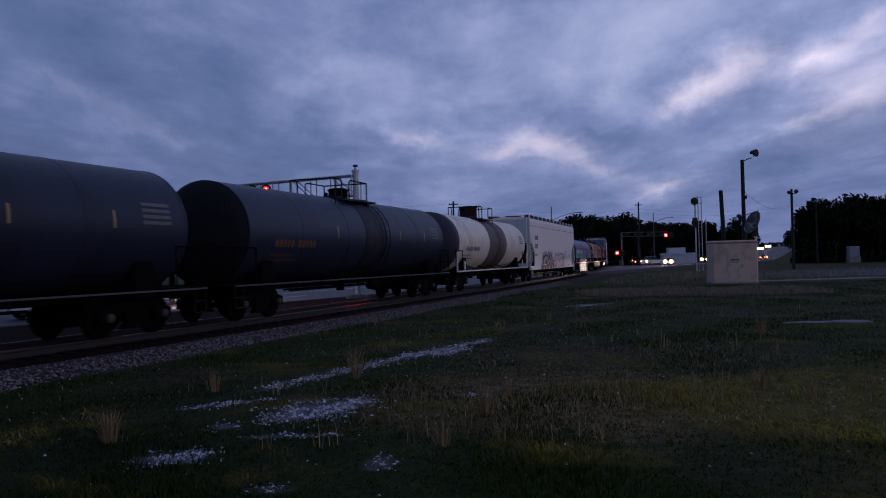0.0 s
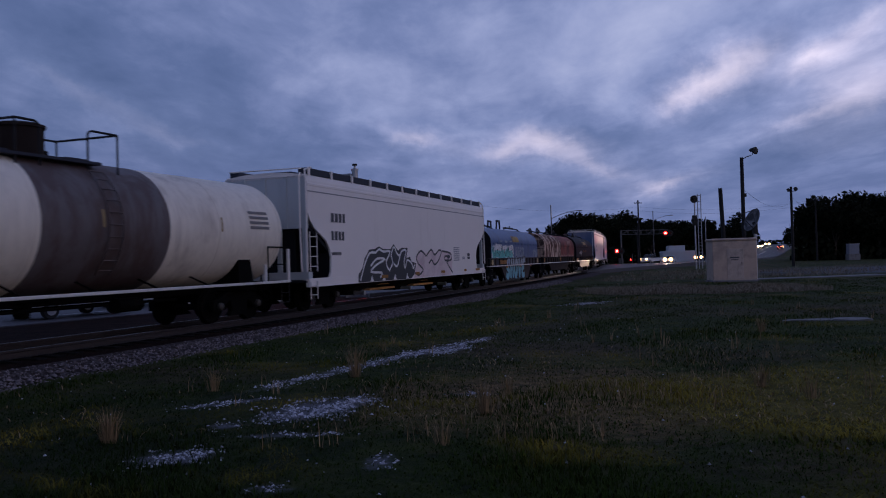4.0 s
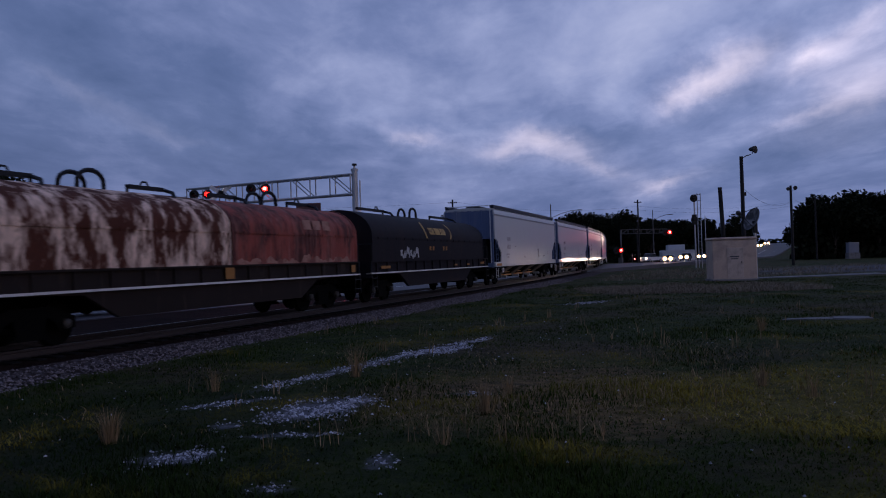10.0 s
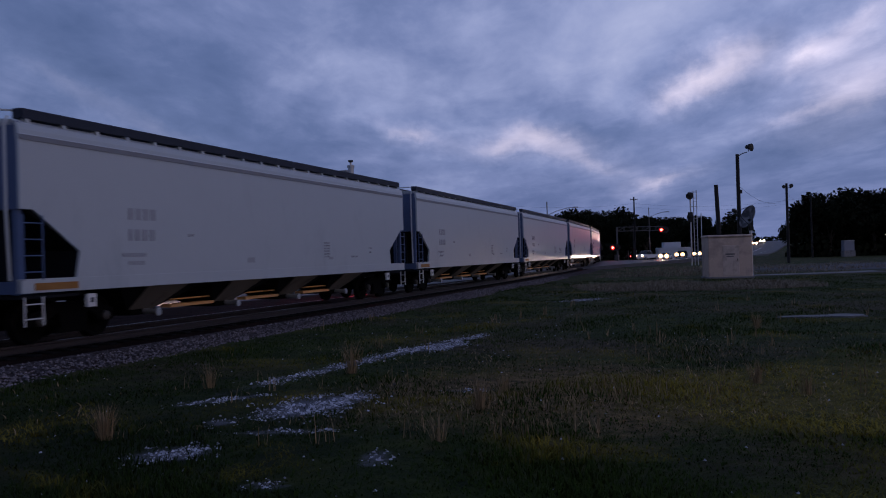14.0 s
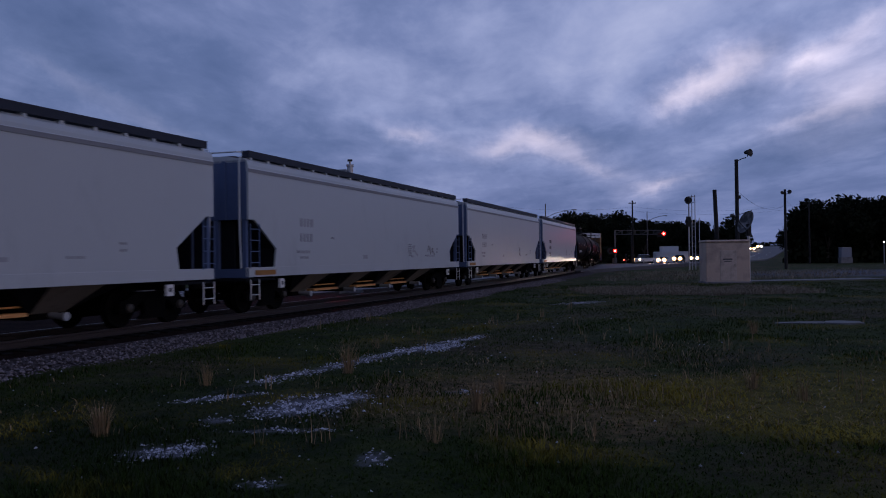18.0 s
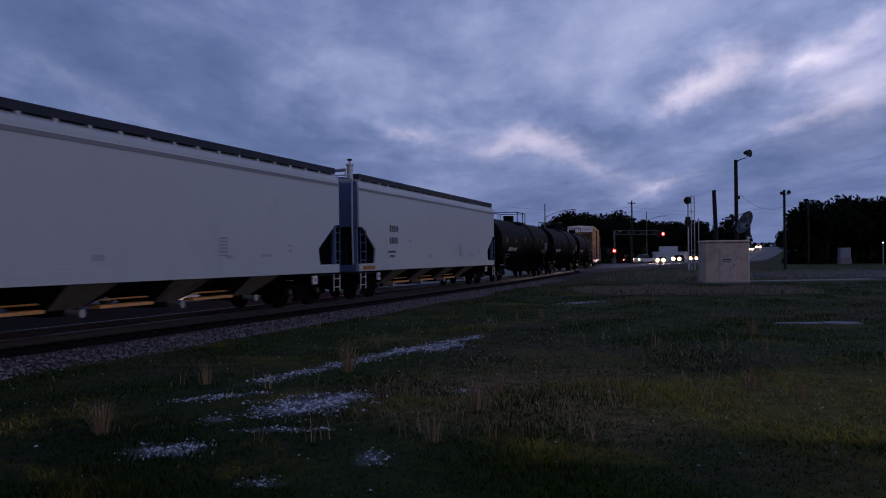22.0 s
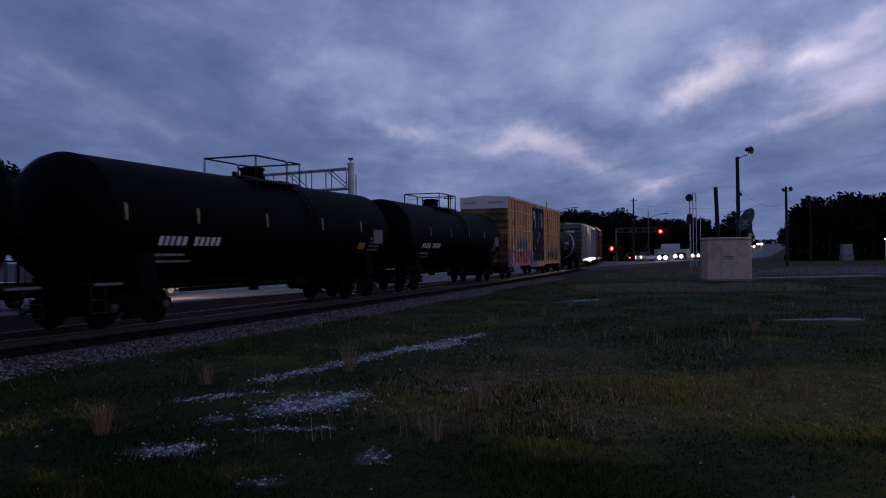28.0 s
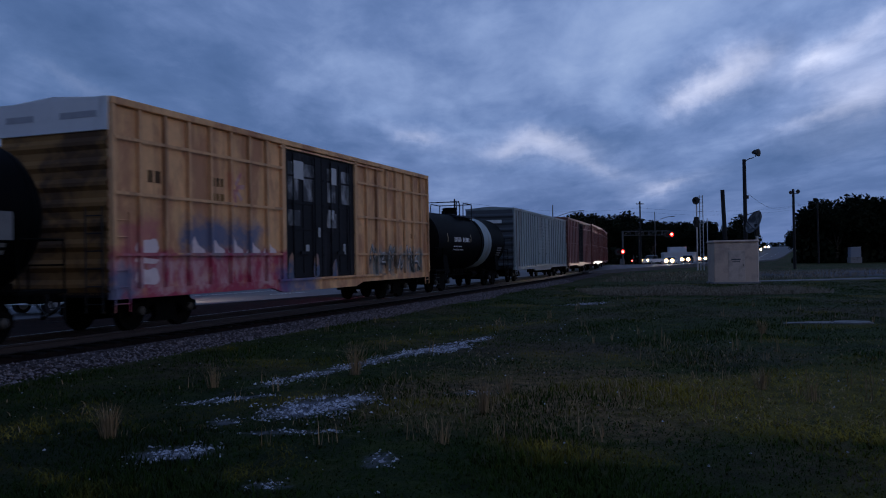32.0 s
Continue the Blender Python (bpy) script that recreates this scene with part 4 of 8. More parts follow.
        g.lathe_x([(s * (half - 0.9) - 0.03, 0.02), (s * (half - 0.9) - 0.03, 0.26), (s * (half - 0.9) + 0.03, 0.26), (s * (half - 0.9) + 0.03, 0.02)], 16, 0.8, 1.8)
        part("brake_wheel", g, STEEL_DARK, car) if s < 0 else None
    if side_line:
        for y in (-1.5, 1.5):
            part("side_rail", Geo().box(-half + 0.6, half - 0.6, y - 0.03, y + 0.03, 0.99, 1.03, 0.006), trim, car, "thin grey side rail along the frame")
    if plates:
        for x in (-half + 0.7, half - 1.5):
            part("sill_reflector", Geo().box(x, x + 0.8, -1.515, -1.503, 1.0, 1.055), MARK_DIM, car, "short dull reflective bar")
        part("order_plate", on_barrel(shell - 2.4, shell - 1.85, zc - 0.68, zc - 0.45), MARK_AMBER, car, "amber plate on the barrel")
    if sill_line:
        for y in (-1.5, 1.5):
            part("side_rail", Geo().box(-half + 0.6, half - 0.6, y - 0.04, y + 0.04, 1.0, 1.07, 0.008), trim, car, "thin white side rail along the frame")
            for s in (-1, 1):
                xa = s * (half - 0.62)
                for q, zq in ((xa, 2.0), (xa - s * 1.25, 1.55)):
                    part("corner_stanchion", Geo().box(min(q, q - s * 0.1), max(q, q - s * 0.1), y - 0.035, y + 0.035, 1.05, zq, 0.01), trim, car, "white corner stanchion")
        g = Geo()
        for x in np.linspace(-shell * 0.8, shell * 0.8, 7):
            g.rod((x, -1.5, 1.03), (x, -radius * 0.55, zc - radius * 0.8), 0.025, 5)
        part("rail_bracket", g, STEEL_DARK, car)["kind"] = "stuff"
    # manway, platform and rails on the top
    top = zc + radius
    (dr, dh), cap_ = dome, Geo(True)
    n = 24
    ring = lambda r, z: [(dome_x + r * math.cos(2 * math.pi * i / n), r * math.sin(2 * math.pi * i / n), z) for i in range(n)]
    cap_.loft([ring(dr, top - 0.1), ring(dr, top + dh), ring(dr + 0.04, top + dh + 0.01), ring(dr + 0.04, top + dh + 0.07), ring(dr - 0.08, top + dh + 0.11)], True)
    part("manway", cap_, STEEL_DARK if paint is not TANK_WHITE else RUST_SILL, car, "round bolted manway on top")
    g = Geo()
    g.box(dome_x - 1.35, dome_x + 1.35, -0.95, -0.55, top - 0.14, top - 0.08).box(dome_x - 1.35, dome_x + 1.35, 0.55, 0.95, top - 0.14, top - 0.08)
    g.box(dome_x - 1.35, dome_x - 0.75, -0.55, 0.55, top - 0.02, top + 0.02).box(dome_x + 0.75, dome_x + 1.35, -0.55, 0.55, top - 0.02, top + 0.02)
    part("top_platform", g, ROOF_DARK, car)
    y0, zt = 0.9, top + 0.60
    for xe, legs in rails:
        d = 1 if legs > 0 else -1
        for y in (-y0, y0):
            c = 1 if y > 0 else -1
            zf = zc + math.sqrt(radius**2 - y0**2) - 0.02
            bend = [(xe + legs - d * 0.14 * (1 - math.cos(a)), y, zt - 0.14 + 0.14 * math.sin(a)) for a in (radians(q) for q in (0, 30, 60, 90))]
            part("side_handrail", Geo(True).path([(xe + legs, y, zf)] + bend + [(xe, y, zt)], 0.026, 6), rail_paint, car)
            part("rail_post", Geo(True).rod((xe, y, zf), (xe, y, zt), 0.026, 6), rail_paint, car)
        part("end_crossbar", Geo(True).rod((xe, -y0, zt), (xe, y0, zt), 0.026, 6), rail_paint, car)
    for x, r, h in ((dome_x - 0.8, 0.08, 0.20), (dome_x + 0.75, 0.10, 0.18)):
        part("valve", Geo(True).rod((x, 0.1, top - 0.05), (x, 0.1, top + h), r, 10), STEEL_DARK, car)
    steel = STEEL_DARK if paint is TANK_BLACK else SPILL_BROWN if paint is TANK_WHITE else rail_paint
    at_ = lambda d: (-(radius + 0.07) * math.cos(radians(d)), zc + (radius + 0.06) * math.sin(radians(d)))
    side = part("side_ladder", Geo(True).path([(dome_x + 0.9, *at_(d)) for d in range(-45, 60, 12)], 0.018), steel, car)
    part("ladder_rail", Geo(True).path([(dome_x + 1.32, *at_(d)) for d in range(-45, 60, 12)], 0.018), steel, side)
    for d in range(-40, 56, 10):
        part("rung", Geo().rod((dome_x + 0.9, *at_(d)), (dome_x + 1.32, *at_(d)), 0.014, 5), steel, side)
    # outlet under the barrel
    g = Geo(True).rod((dome_x, 0, zc - radius + 0.05), (dome_x, 0, 0.55), 0.16, 12)
    g.box(dome_x - 0.5, dome_x + 0.5, -0.3, 0.3, 0.86, 1.05, 0.03)
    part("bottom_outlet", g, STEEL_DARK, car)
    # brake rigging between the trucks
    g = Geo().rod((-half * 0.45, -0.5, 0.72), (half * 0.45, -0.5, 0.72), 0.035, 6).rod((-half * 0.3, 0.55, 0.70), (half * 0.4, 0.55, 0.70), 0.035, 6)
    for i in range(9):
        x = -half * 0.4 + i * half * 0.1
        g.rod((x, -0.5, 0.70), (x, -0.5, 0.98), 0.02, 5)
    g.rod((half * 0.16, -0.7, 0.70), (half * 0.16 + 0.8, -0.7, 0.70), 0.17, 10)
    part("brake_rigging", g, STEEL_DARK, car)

    for x in reflect_at:
        part("reflector_strip", on_barrel(x - 0.035, x + 0.035, zc - 0.06, zc + 0.32), reflect, car, "upright yellow reflective strip")
    g = Geo()
    for x0, x1, z0, z1 in letter_row(rnd, text_at, zc + text_z, 0.22, 5, 0.42) + letter_row(rnd, text_at + 1.35, zc + text_z, 0.22, 5, 0.42):
        h = on_barrel(x0, x1, z0, z1)
        g.add(h.v, h.f)
    for k, (z, c) in enumerate(((zc + text_z - 0.26, 16), (zc + text_z - 0.42, 21))):
        for x0, x1, z0, z1 in letter_row(rnd, text_at - 0.1, z, 0.065, c, 0.6):
            h = on_barrel(x0, x1, z0, z1)
            g.add(h.v, h.f)
    part("stencilled_marking", g, marks, car, "stencilled rows that cannot be read")["kind"] = "stuff"
    g, low = Geo(), -0.75 if marks is MARK_WHITE else 0.05
    for i in range(4):
        h = on_barrel(shell - 1.5, shell - 0.55, zc + low + i * 0.14, zc + low + 0.08 + i * 0.14)
        g.add(h.v, h.f)
    part("data_panel", g, MARK_DIM if marks is not MARK_GREY else marks, car, "small data lines near the end")
    running_gear(car, half, half - 2.6)
    return car


# ---------------------------------------------------------------- covered hoppers
def covered_hopper(name, label, half, paint, end_paint, bays=4, post_roof=False, seed=1, marks=MARK_FADED, floor=1.05, line=4.03):
    rnd = random.Random(seed)
    car = thing(name, label, "hopper car", group="cars of the freight train")
    L = half - (0.62 if not post_roof else 0.5)
    Y, ZS, ZB = 1.52, floor + 0.27, floor
    wall = 0.06
    outline = [(-L, 4.02), (-L, 2.66), (-L + 0.30, 2.66), (-L + 1.48, 1.85), (-L + 1.38, ZS), (L - 1.38, ZS), (L - 1.48, 1.85), (L - 0.30, 2.66), (L, 2.66), (L, 4.02)]
    if post_roof:
        # rounded cut-outs at both ends
        bow = [(1.38, ZS), (1.50, ZS + 0.18), (1.53, 1.72), (1.44, 2.02), (1.20, 2.28), (0.80, 2.48), (0.42, 2.66), (0.16, 2.90), (0.0, 3.15)]
        outline = [(-L, 4.02)] + [(-L + x, z) for x, z in reversed(bow)] + [(L - x, z) for x, z in bow] + [(L, 4.02)]
    for s in (-1, 1):
        g = Geo().prism(outline, *sorted((s * Y, s * (Y - wall))))
        part("side_sheet", g, paint, car)
        g = Geo().box(-L, L, *sorted((s * (Y + 0.004), s * (Y - 0.12))), ZB, ZS + 0.004, 0.006)
        part("side_sill", g, paint, car)
        # rounded shoulder up to the roof
        rings = []
        for x in (-L, L):
            arc = [(Y, 4.00), (Y + 0.012, 4.01), (Y + 0.012, 4.08), (Y - 0.01, 4.10), (Y - 0.015, 4.18), (Y - 0.05, 4.30), (Y - 0.17, 4.38), (Y - 0.20, 4.34), (Y - 0.10, 4.24), (Y - 0.08, 4.00)]
            rings.append([(x, s * y, z) for y, z in (arc if s > 0 else arc)])
        part("top_chord", Geo().loft(rings, True), paint, car)
    part("side_stripe", Geo().box(-L, L, -Y - 0.016 if line > 4 else -Y - 0.004, -Y + 0.01, line - (0.05 if line > 4 else 0.018), line + (0.05 if line > 4 else 0.018)), MARK_LINE, car, "grey line under the top chord")
    # roof
    rings = []
    for x in (-L, L):
        rings.append([(x, y, z) for y, z in ((-1.35, 4.36), (-0.8, 4.44), (0, 4.47), (0.8, 4.44), (1.35, 4.36), (1.35, 4.26), (-1.35, 4.26))])
    part("roof", Geo().loft(rings, True), paint, car)
    for s in (-1, 1):
        g = Geo().box(-L + 0.15, L - 0.15, *sorted((s * 1.22, s * 1.45)), 4.41, 4.60) if not post_roof else Geo().box(-L + 0.2, L - 0.2, *sorted((s * 1.10, s * 1.40)), 4.38, 4.59)
        part("running_board", g, ROOF_DARK, car, "dark grated roof walkway")
        g = Geo()
        n = 13 if post_roof else 21
        sup = Geo().box(-0.05, 0.05, *sorted((s * (1.40 if post_roof else 1.30), s * (1.45 if post_roof else 1.44))), 4.30, 4.61 if post_roof else 4.43).mesh("board_support")
        for i in range(n):
            part("board_support", sup, paint, car, at=(-L + 0.3 + (2 * L - 0.6) * i / (n - 1), 0, 0))
    g = Geo().box(-L + 1.0, L - 1.0, -0.42, 0.42, 4.45, 4.60, 0.03)
    part("hatch_cover", g, ROOF_DARK, car, "long dark trough hatch along the roof")
    # ends: upper wall, slope sheet, end frame
    for s in (-1, 1):
        x1, x0 = s * L, s * (L - 0.10)
        g = Geo().box(min(x0, x1) + (0.0 if s < 0 else -0.02), max(x0, x1) + (0.02 if s < 0 else 0.0) - 0.03 * s * 0, -Y + 0.065, Y - 0.065, 2.66, 4.32)
        end = part("end_wall", g, end_paint, car, "blue-grey end wall")
        for y in (-0.75, 0.0, 0.75):
            part("end_rib", Geo().box(min(x1, x1 + s * 0.05), max(x1, x1 + s * 0.05), y - 0.05, y + 0.05, 2.66, 4.30), end_paint, end)
        # the dark opening: its shade is put into the slope sheet's colour
        g = Geo().add([(s * (L - 0.1), -Y + 0.07, 2.70), (s * (L - 0.1), Y - 0.07, 2.70), (s * (L - 2.9), Y - 0.07, 1.05), (s * (L - 2.9), -Y + 0.07, 1.05),
                       (s * (L - 0.2), -Y + 0.07, 2.78), (s * (L - 0.2), Y - 0.07, 2.78), (s * (L - 3.0), Y - 0.07, 1.12), (s * (L - 3.0), -Y + 0.07, 1.12)],
                      [(0, 1, 2, 3), (7, 6, 5, 4), (0, 4, 5, 1), (2, 6, 7, 3), (1, 5, 6, 2), (3, 7, 4, 0)])
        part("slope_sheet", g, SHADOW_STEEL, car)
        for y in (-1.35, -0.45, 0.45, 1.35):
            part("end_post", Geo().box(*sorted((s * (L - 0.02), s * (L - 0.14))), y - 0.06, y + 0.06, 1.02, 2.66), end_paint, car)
        # two added dark plates stand in for the shade inside the open end
        part("dark_backing", Geo().box(*sorted((s * (L - 1.50), s * (L - 1.56))), -1.40, 1.40, 0.95, 2.70), SHADOW_STEEL, car, "added dark plate for the shade behind the cut-out")
        part("dark_infill", Geo().box(*sorted((s * (L - 0.16), s * (L - 0.20))), -0.95, 1.40, 1.28, 2.66), SHADOW_STEEL, car, "added dark sheet standing in for shade in the end frame")
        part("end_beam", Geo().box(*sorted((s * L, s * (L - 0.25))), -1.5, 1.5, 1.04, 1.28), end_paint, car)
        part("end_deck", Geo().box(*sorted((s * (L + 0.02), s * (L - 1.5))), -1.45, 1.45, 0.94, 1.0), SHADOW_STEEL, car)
        for y in (-1.56,):
            ladder(car, s * L - (0.5 if s > 0 else -0.02), y, 1.30, 2.55, 0.46, end_paint if not post_roof else WHITE_TRIM, 4)
            ladder(car, s * L - (0.5 if s > 0 else -0.02), y, 0.42, 0.98, 0.44, WHITE_TRIM, 2)
        g = Geo()
        g.path([(s * (L + 0.03), -1.30, 4.42), (s * (L + 0.12), -1.30, 4.28), (s * (L + 0.12), -1.30, 2.6), (s * (L + 0.06), -1.30, 1.3)], 0.03)
        if post_roof:
            g.path([(s * (L - 0.5), -1.40, 4.62), (s * (L + 0.02), -1.45, 4.50), (s * (L + 0.06), -1.5, 4.2), (s * (L + 0.06), -1.5, 1.3)], 0.03)
        g.path([(s * (L - 0.4), -1.2, 4.60), (s * (L + 0.12), -1.2, 4.54), (s * (L + 0.16), 1.2, 4.54), (s * (L - 0.4), 1.2, 4.60)], 0.022)
        part("corner_grab_iron", g, paint, car)
    # outlet bays
    usable = 2 * (L - 2.75)
    w = usable / bays
    for i in range(bays):
        xc = -usable / 2 + w * (i + 0.5)
        a, b = w * 0.47, w * 0.13
        # shade between the bays is painted into the funnels; the side plates stay lighter
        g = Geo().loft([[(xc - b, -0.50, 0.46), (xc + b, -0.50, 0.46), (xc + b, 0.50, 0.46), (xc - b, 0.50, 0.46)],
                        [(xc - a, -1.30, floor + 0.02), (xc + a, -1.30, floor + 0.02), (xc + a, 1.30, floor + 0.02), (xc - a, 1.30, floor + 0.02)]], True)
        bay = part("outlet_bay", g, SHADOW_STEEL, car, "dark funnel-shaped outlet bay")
        u = w * 0.22
        g = Geo().loft([[(xc - b, -0.52, 0.45), (xc + b, -0.52, 0.45), (xc + b, -0.48, 0.45), (xc - b, -0.48, 0.45)],
                        [(xc - u, -1.44, floor + 0.02), (xc + u, -1.44, floor + 0.02), (xc + u, -1.38, floor + 0.02), (xc - u, -1.38, floor + 0.02)]], True)
        part("bay_side", g, BAY_TAN if not post_roof else RUST_SILL, bay, "dusty tan side plate of the bay")
        g = Geo().box(xc - b - 0.05, xc + b + 0.05, -0.62, 0.62, 0.34, 0.47, 0.02)
        part("outlet_gate", g, STEEL_DARK, bay)
        g = Geo(True).rod((xc, -0.62, 0.42), (xc, -0.98, 0.40), 0.07, 14).rod((xc, -0.98, 0.40), (xc, -1.06, 0.40), 0.095, 14)
        part("outlet_cap", g, GALV, bay, "round pale outlet cap")
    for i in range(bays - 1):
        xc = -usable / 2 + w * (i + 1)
        part("unloading_pipe", Geo(True).rod((xc - w * 0.32, -0.62, 0.64), (xc + w * 0.32, -0.62, 0.64), 0.022, 8), TRAY_ORANGE_LIT, car, "thin unloading pipe between the bays, orange light painted on")
        part("discharge_tray", Geo().box(xc - w * 0.24, xc + w * 0.30, -0.72, -0.40, 0.44, 0.52, 0.01), TRAY_ORANGE_LIT, car, "flat tray under the car, orange light painted on")
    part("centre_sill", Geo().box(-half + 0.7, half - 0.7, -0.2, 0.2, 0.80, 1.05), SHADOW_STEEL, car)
    g = Geo().rod((-L + 3, -0.9, 0.86), (L - 3, -0.9, 0.86), 0.03, 6)
    part("brake_pipe", g, STEEL_DARK, car)
    if not post_roof:
        y = -Y - 0.003
        rows = letter_row(rnd, -L + 2.9, 2.55, 0.26, 4) + letter_row(rnd, -L + 2.9, 2.08, 0.26, 4) + letter_row(rnd, -L + 2.7, 1.72, 0.09, 9, 0.4) + letter_row(rnd, -L + 2.9, 1.54, 0.09, 6, 0.4)
        bars(car, "stencilled_marking", rows, y, marks, "faded stencilled rows that cannot be read")
        rows = []
        for i in range(6):
            rows += letter_row(rnd, 2.6, 1.62 + i * 0.09, 0.05, 8, 0.4)
        rows += letter_row(rnd, 4.6, 1.60, 0.06, 9, 0.4) + letter_row(rnd, -L + 5.0, 2.2, 0.07, 4, 0.4) + letter_row(rnd, L - 3.4, 1.75, 0.06, 4, 0.4) + letter_row(rnd, L - 3.4, 1.9, 0.06, 4, 0.4)
        bars(car, "data_stencil", rows, y, MARK_FADED)
        bars(car, "routing_plate", [(-1.9, -1.55, 1.52, 1.66), (L - 6.6, -0.3 + L - 6.0, 1.55, 1.64)], y, MARK_FADED)
        part("reflector_strip", Geo().box(-L + 0.30, -L + 1.4, -Y - 0.018, -Y - 0.006, 1.10, 1.24), MARK_AMBER, car, "amber reflective strip")
        for s in (-1, 1):
            x = s * (L - 1.75)
            pad = part("jacking_pad", Geo().box(x - 0.12, x + 0.12, -Y - 0.03, -Y + 0.05, 0.70, 0.97), WHITE_TRIM, car, "white jacking pad plate")
            part("jacking_mark", Geo().box(x - 0.05, x + 0.05, -Y - 0.036, -Y - 0.031, 0.79, 0.89), MARK_BLACK, pad)
    running_gear(car, half, half - 2.35)
    return car


def stroke(g, pts, width, y, lift):
    """A painted stroke on the near side: one mitred ribbon along (x, z) points."""
    n, h, vs = len(pts), width / 2, []
    for i, (x, z) in enumerate(pts):
        ax, az = pts[max(i - 1, 0)]
        bx, bz = pts[min(i + 1, n - 1)]
        d0, d1 = Vector((x - ax, z - az)), Vector((bx - x, bz - z))
        d0 = d0.normalized() if d0.length > 1e-6 else d1.normalized()
        d1 = d1.normalized() if d1.length > 1e-6 else d0
        m = d0 + d1
        m = m.normalized() if m.length > 0.2 else d0
        k = h / max(abs(m.dot(d0)), 0.55)
        ex = -m * h * 0.5 if i == 0 else m * h * 0.5 if i == n - 1 else Vector((0, 0))
        vs += [(x - m.y * k + ex.x, y - lift, z + m.x * k + ex.y), (x + m.y * k + ex.x, y - lift, z - m.x * k + ex.y)]
    g.add(vs, [(2 * i, 2 * i + 1, 2 * i + 3, 2 * i + 2) for i in range(n - 1)])


def rounded(pts, steps=4):
    """Soft curve through the points."""
    out = []
    p = [pts[0]] + list(pts) + [pts[-1]]
    for i in range(1, len(p) - 2):
        for k in range(steps):
            u = k / steps
            out.append(tuple(0.5 * (2 * p[i][j] + (p[i + 1][j] - p[i - 1][j]) * u + (2 * p[i - 1][j] - 5 * p[i][j] + 4 * p[i + 1][j] - p[i + 2][j]) * u * u
                                    + (3 * p[i][j] - p[i - 1][j] - 3 * p[i + 1][j] + p[i + 2][j]) * u**3) for j in (0, 1)))
    return out + [tuple(pts[-1])]


# sprayed figures in a unit box, no letters that could be read
FIGURES = (
    (((0.0, 0.92), (0.75, 0.95)), ((0.12, 0.95), (0.10, 0.35), (0.35, 0.05), (0.95, 0.10)), ((0.2, 0.52), (0.65, 0.50))),
    (((0.05, 0.0), (0.12, 0.9), (0.28, 0.95), (0.70, 0.15), (0.85, 0.2), (0.95, 1.0)),),
    (((0.1, 0.05), (0.38, 1.2), (0.92, 0.42), (0.85, 0.12), (0.15, 0.08)),),
    (((0.0, 0.88), (0.45, 0.95), (0.9, 1.0)), ((0.55, 0.95), (0.42, 0.45), (0.55, 0.10), (0.95, 0.06))),
    (((0.15, 0.72), (0.65, 0.80), (0.28, 0.42), (0.70, 0.40), (0.95, 0.20), (1.25, 0.02)),),
    (((0.85, 0.85), (0.45, 1.02), (0.15, 0.80), (0.60, 0.50), (0.70, 0.20), (0.35, 0.02), (0.0, 0.15)),),
    (((0.0, 0.55), (0.30, 1.15), (0.55, 0.60), (0.80, 1.05), (1.0, 0.10)),),
    (((0.1, 0.0), (0.15, 0.9), (0.75, 0.88), (0.85, 0.55), (0.35, 0.45), (0.95, 0.0)),),
    (((0.05, 0.0), (0.08, 0.75), (0.35, 1.0), (0.65, 0.95), (0.85, 0.7), (0.9, 0.0)), ((0.4, 0.0), (0.42, 0.55), (0.6, 0.6), (0.62, 0.05))),
    (((0.1, 0.1), (0.55, 0.75)), ((0.6, 0.1), (0.9, 0.5))),
)


def spray(car, name, label, order, x0, x1, z0, height, y, layers):
    """Figures side by side, each sprayed in layers of (width, paint, shift)."""
    w = (x1 - x0) / len(order)
    for i, k in enumerate(order):
        for pts in FIGURES[k]:
            line = rounded([(x0 + w * (i + 0.08 + 0.84 * u), z0 + height * v) for u, v in pts])
            for n, (width, paint, shift) in enumerate(layers):
                g = Geo()
                stroke(g, [(x + shift, z + shift) for x, z in line], width, y, 0.005 + 0.004 * n + 0.0006 * (i % 3))
                part(name, g, paint, car, label)


def cloud(car, name, label, x0, x1, z0, z1, wave, paint, y, lift, seed=1, ragged=0.12, corner=0.35):
    """A sprayed field with a soft scalloped upper edge."""
    rnd = random.Random(seed)
    k = int((x1 - x0) / 0.06)
    ph = rnd.random() * 6
    vs = []
    for i in range(k + 1):
        x = x0 + (x1 - x0) * i / k
        e = min(min(i, k - i) * 0.06 / corner, 1.0)
        n = noise.noise(Vector((x * 1.9 + seed, 0.5, seed))) * 0.6 + noise.noise(Vector((x * 5.0, seed, 0.5))) * 0.3
        top = z1 + ragged * n * 2 - ragged * 0.6 * (1 - abs(math.sin(x * math.pi / wave + ph)))
        f = math.sqrt(1 - (1 - e)**2)
        lo = z0 + 0.03 * math.sin(x * 3.1 + ph)
        vs += [(x, y - lift, lo + (1 - f) * 0.12), (x, y - lift, lo + (top - lo) * (0.35 + 0.65 * f))]
    part(name, Geo().add(vs, [(2 * i, 2 * i + 2, 2 * i + 3, 2 * i + 1) for i in range(k)]), paint, car, label)


# one sprayed piece: the field it fills and the lines across it, in a unit box
BLACK_FIELD = ((0.0, 0.0), (0.0, 0.2), (0.06, 0.36), (0.10, 0.62), (0.17, 0.84), (0.26, 0.86), (0.33, 0.93), (0.40, 0.86), (0.52, 0.86), (0.58, 1.0), (0.66, 0.82), (0.72, 0.90), (0.84, 0.90), (0.81, 0.60), (0.88, 0.64), (0.91, 0.50),
               (1.0, 0.44), (0.97, 0.14), (0.90, 0.0))
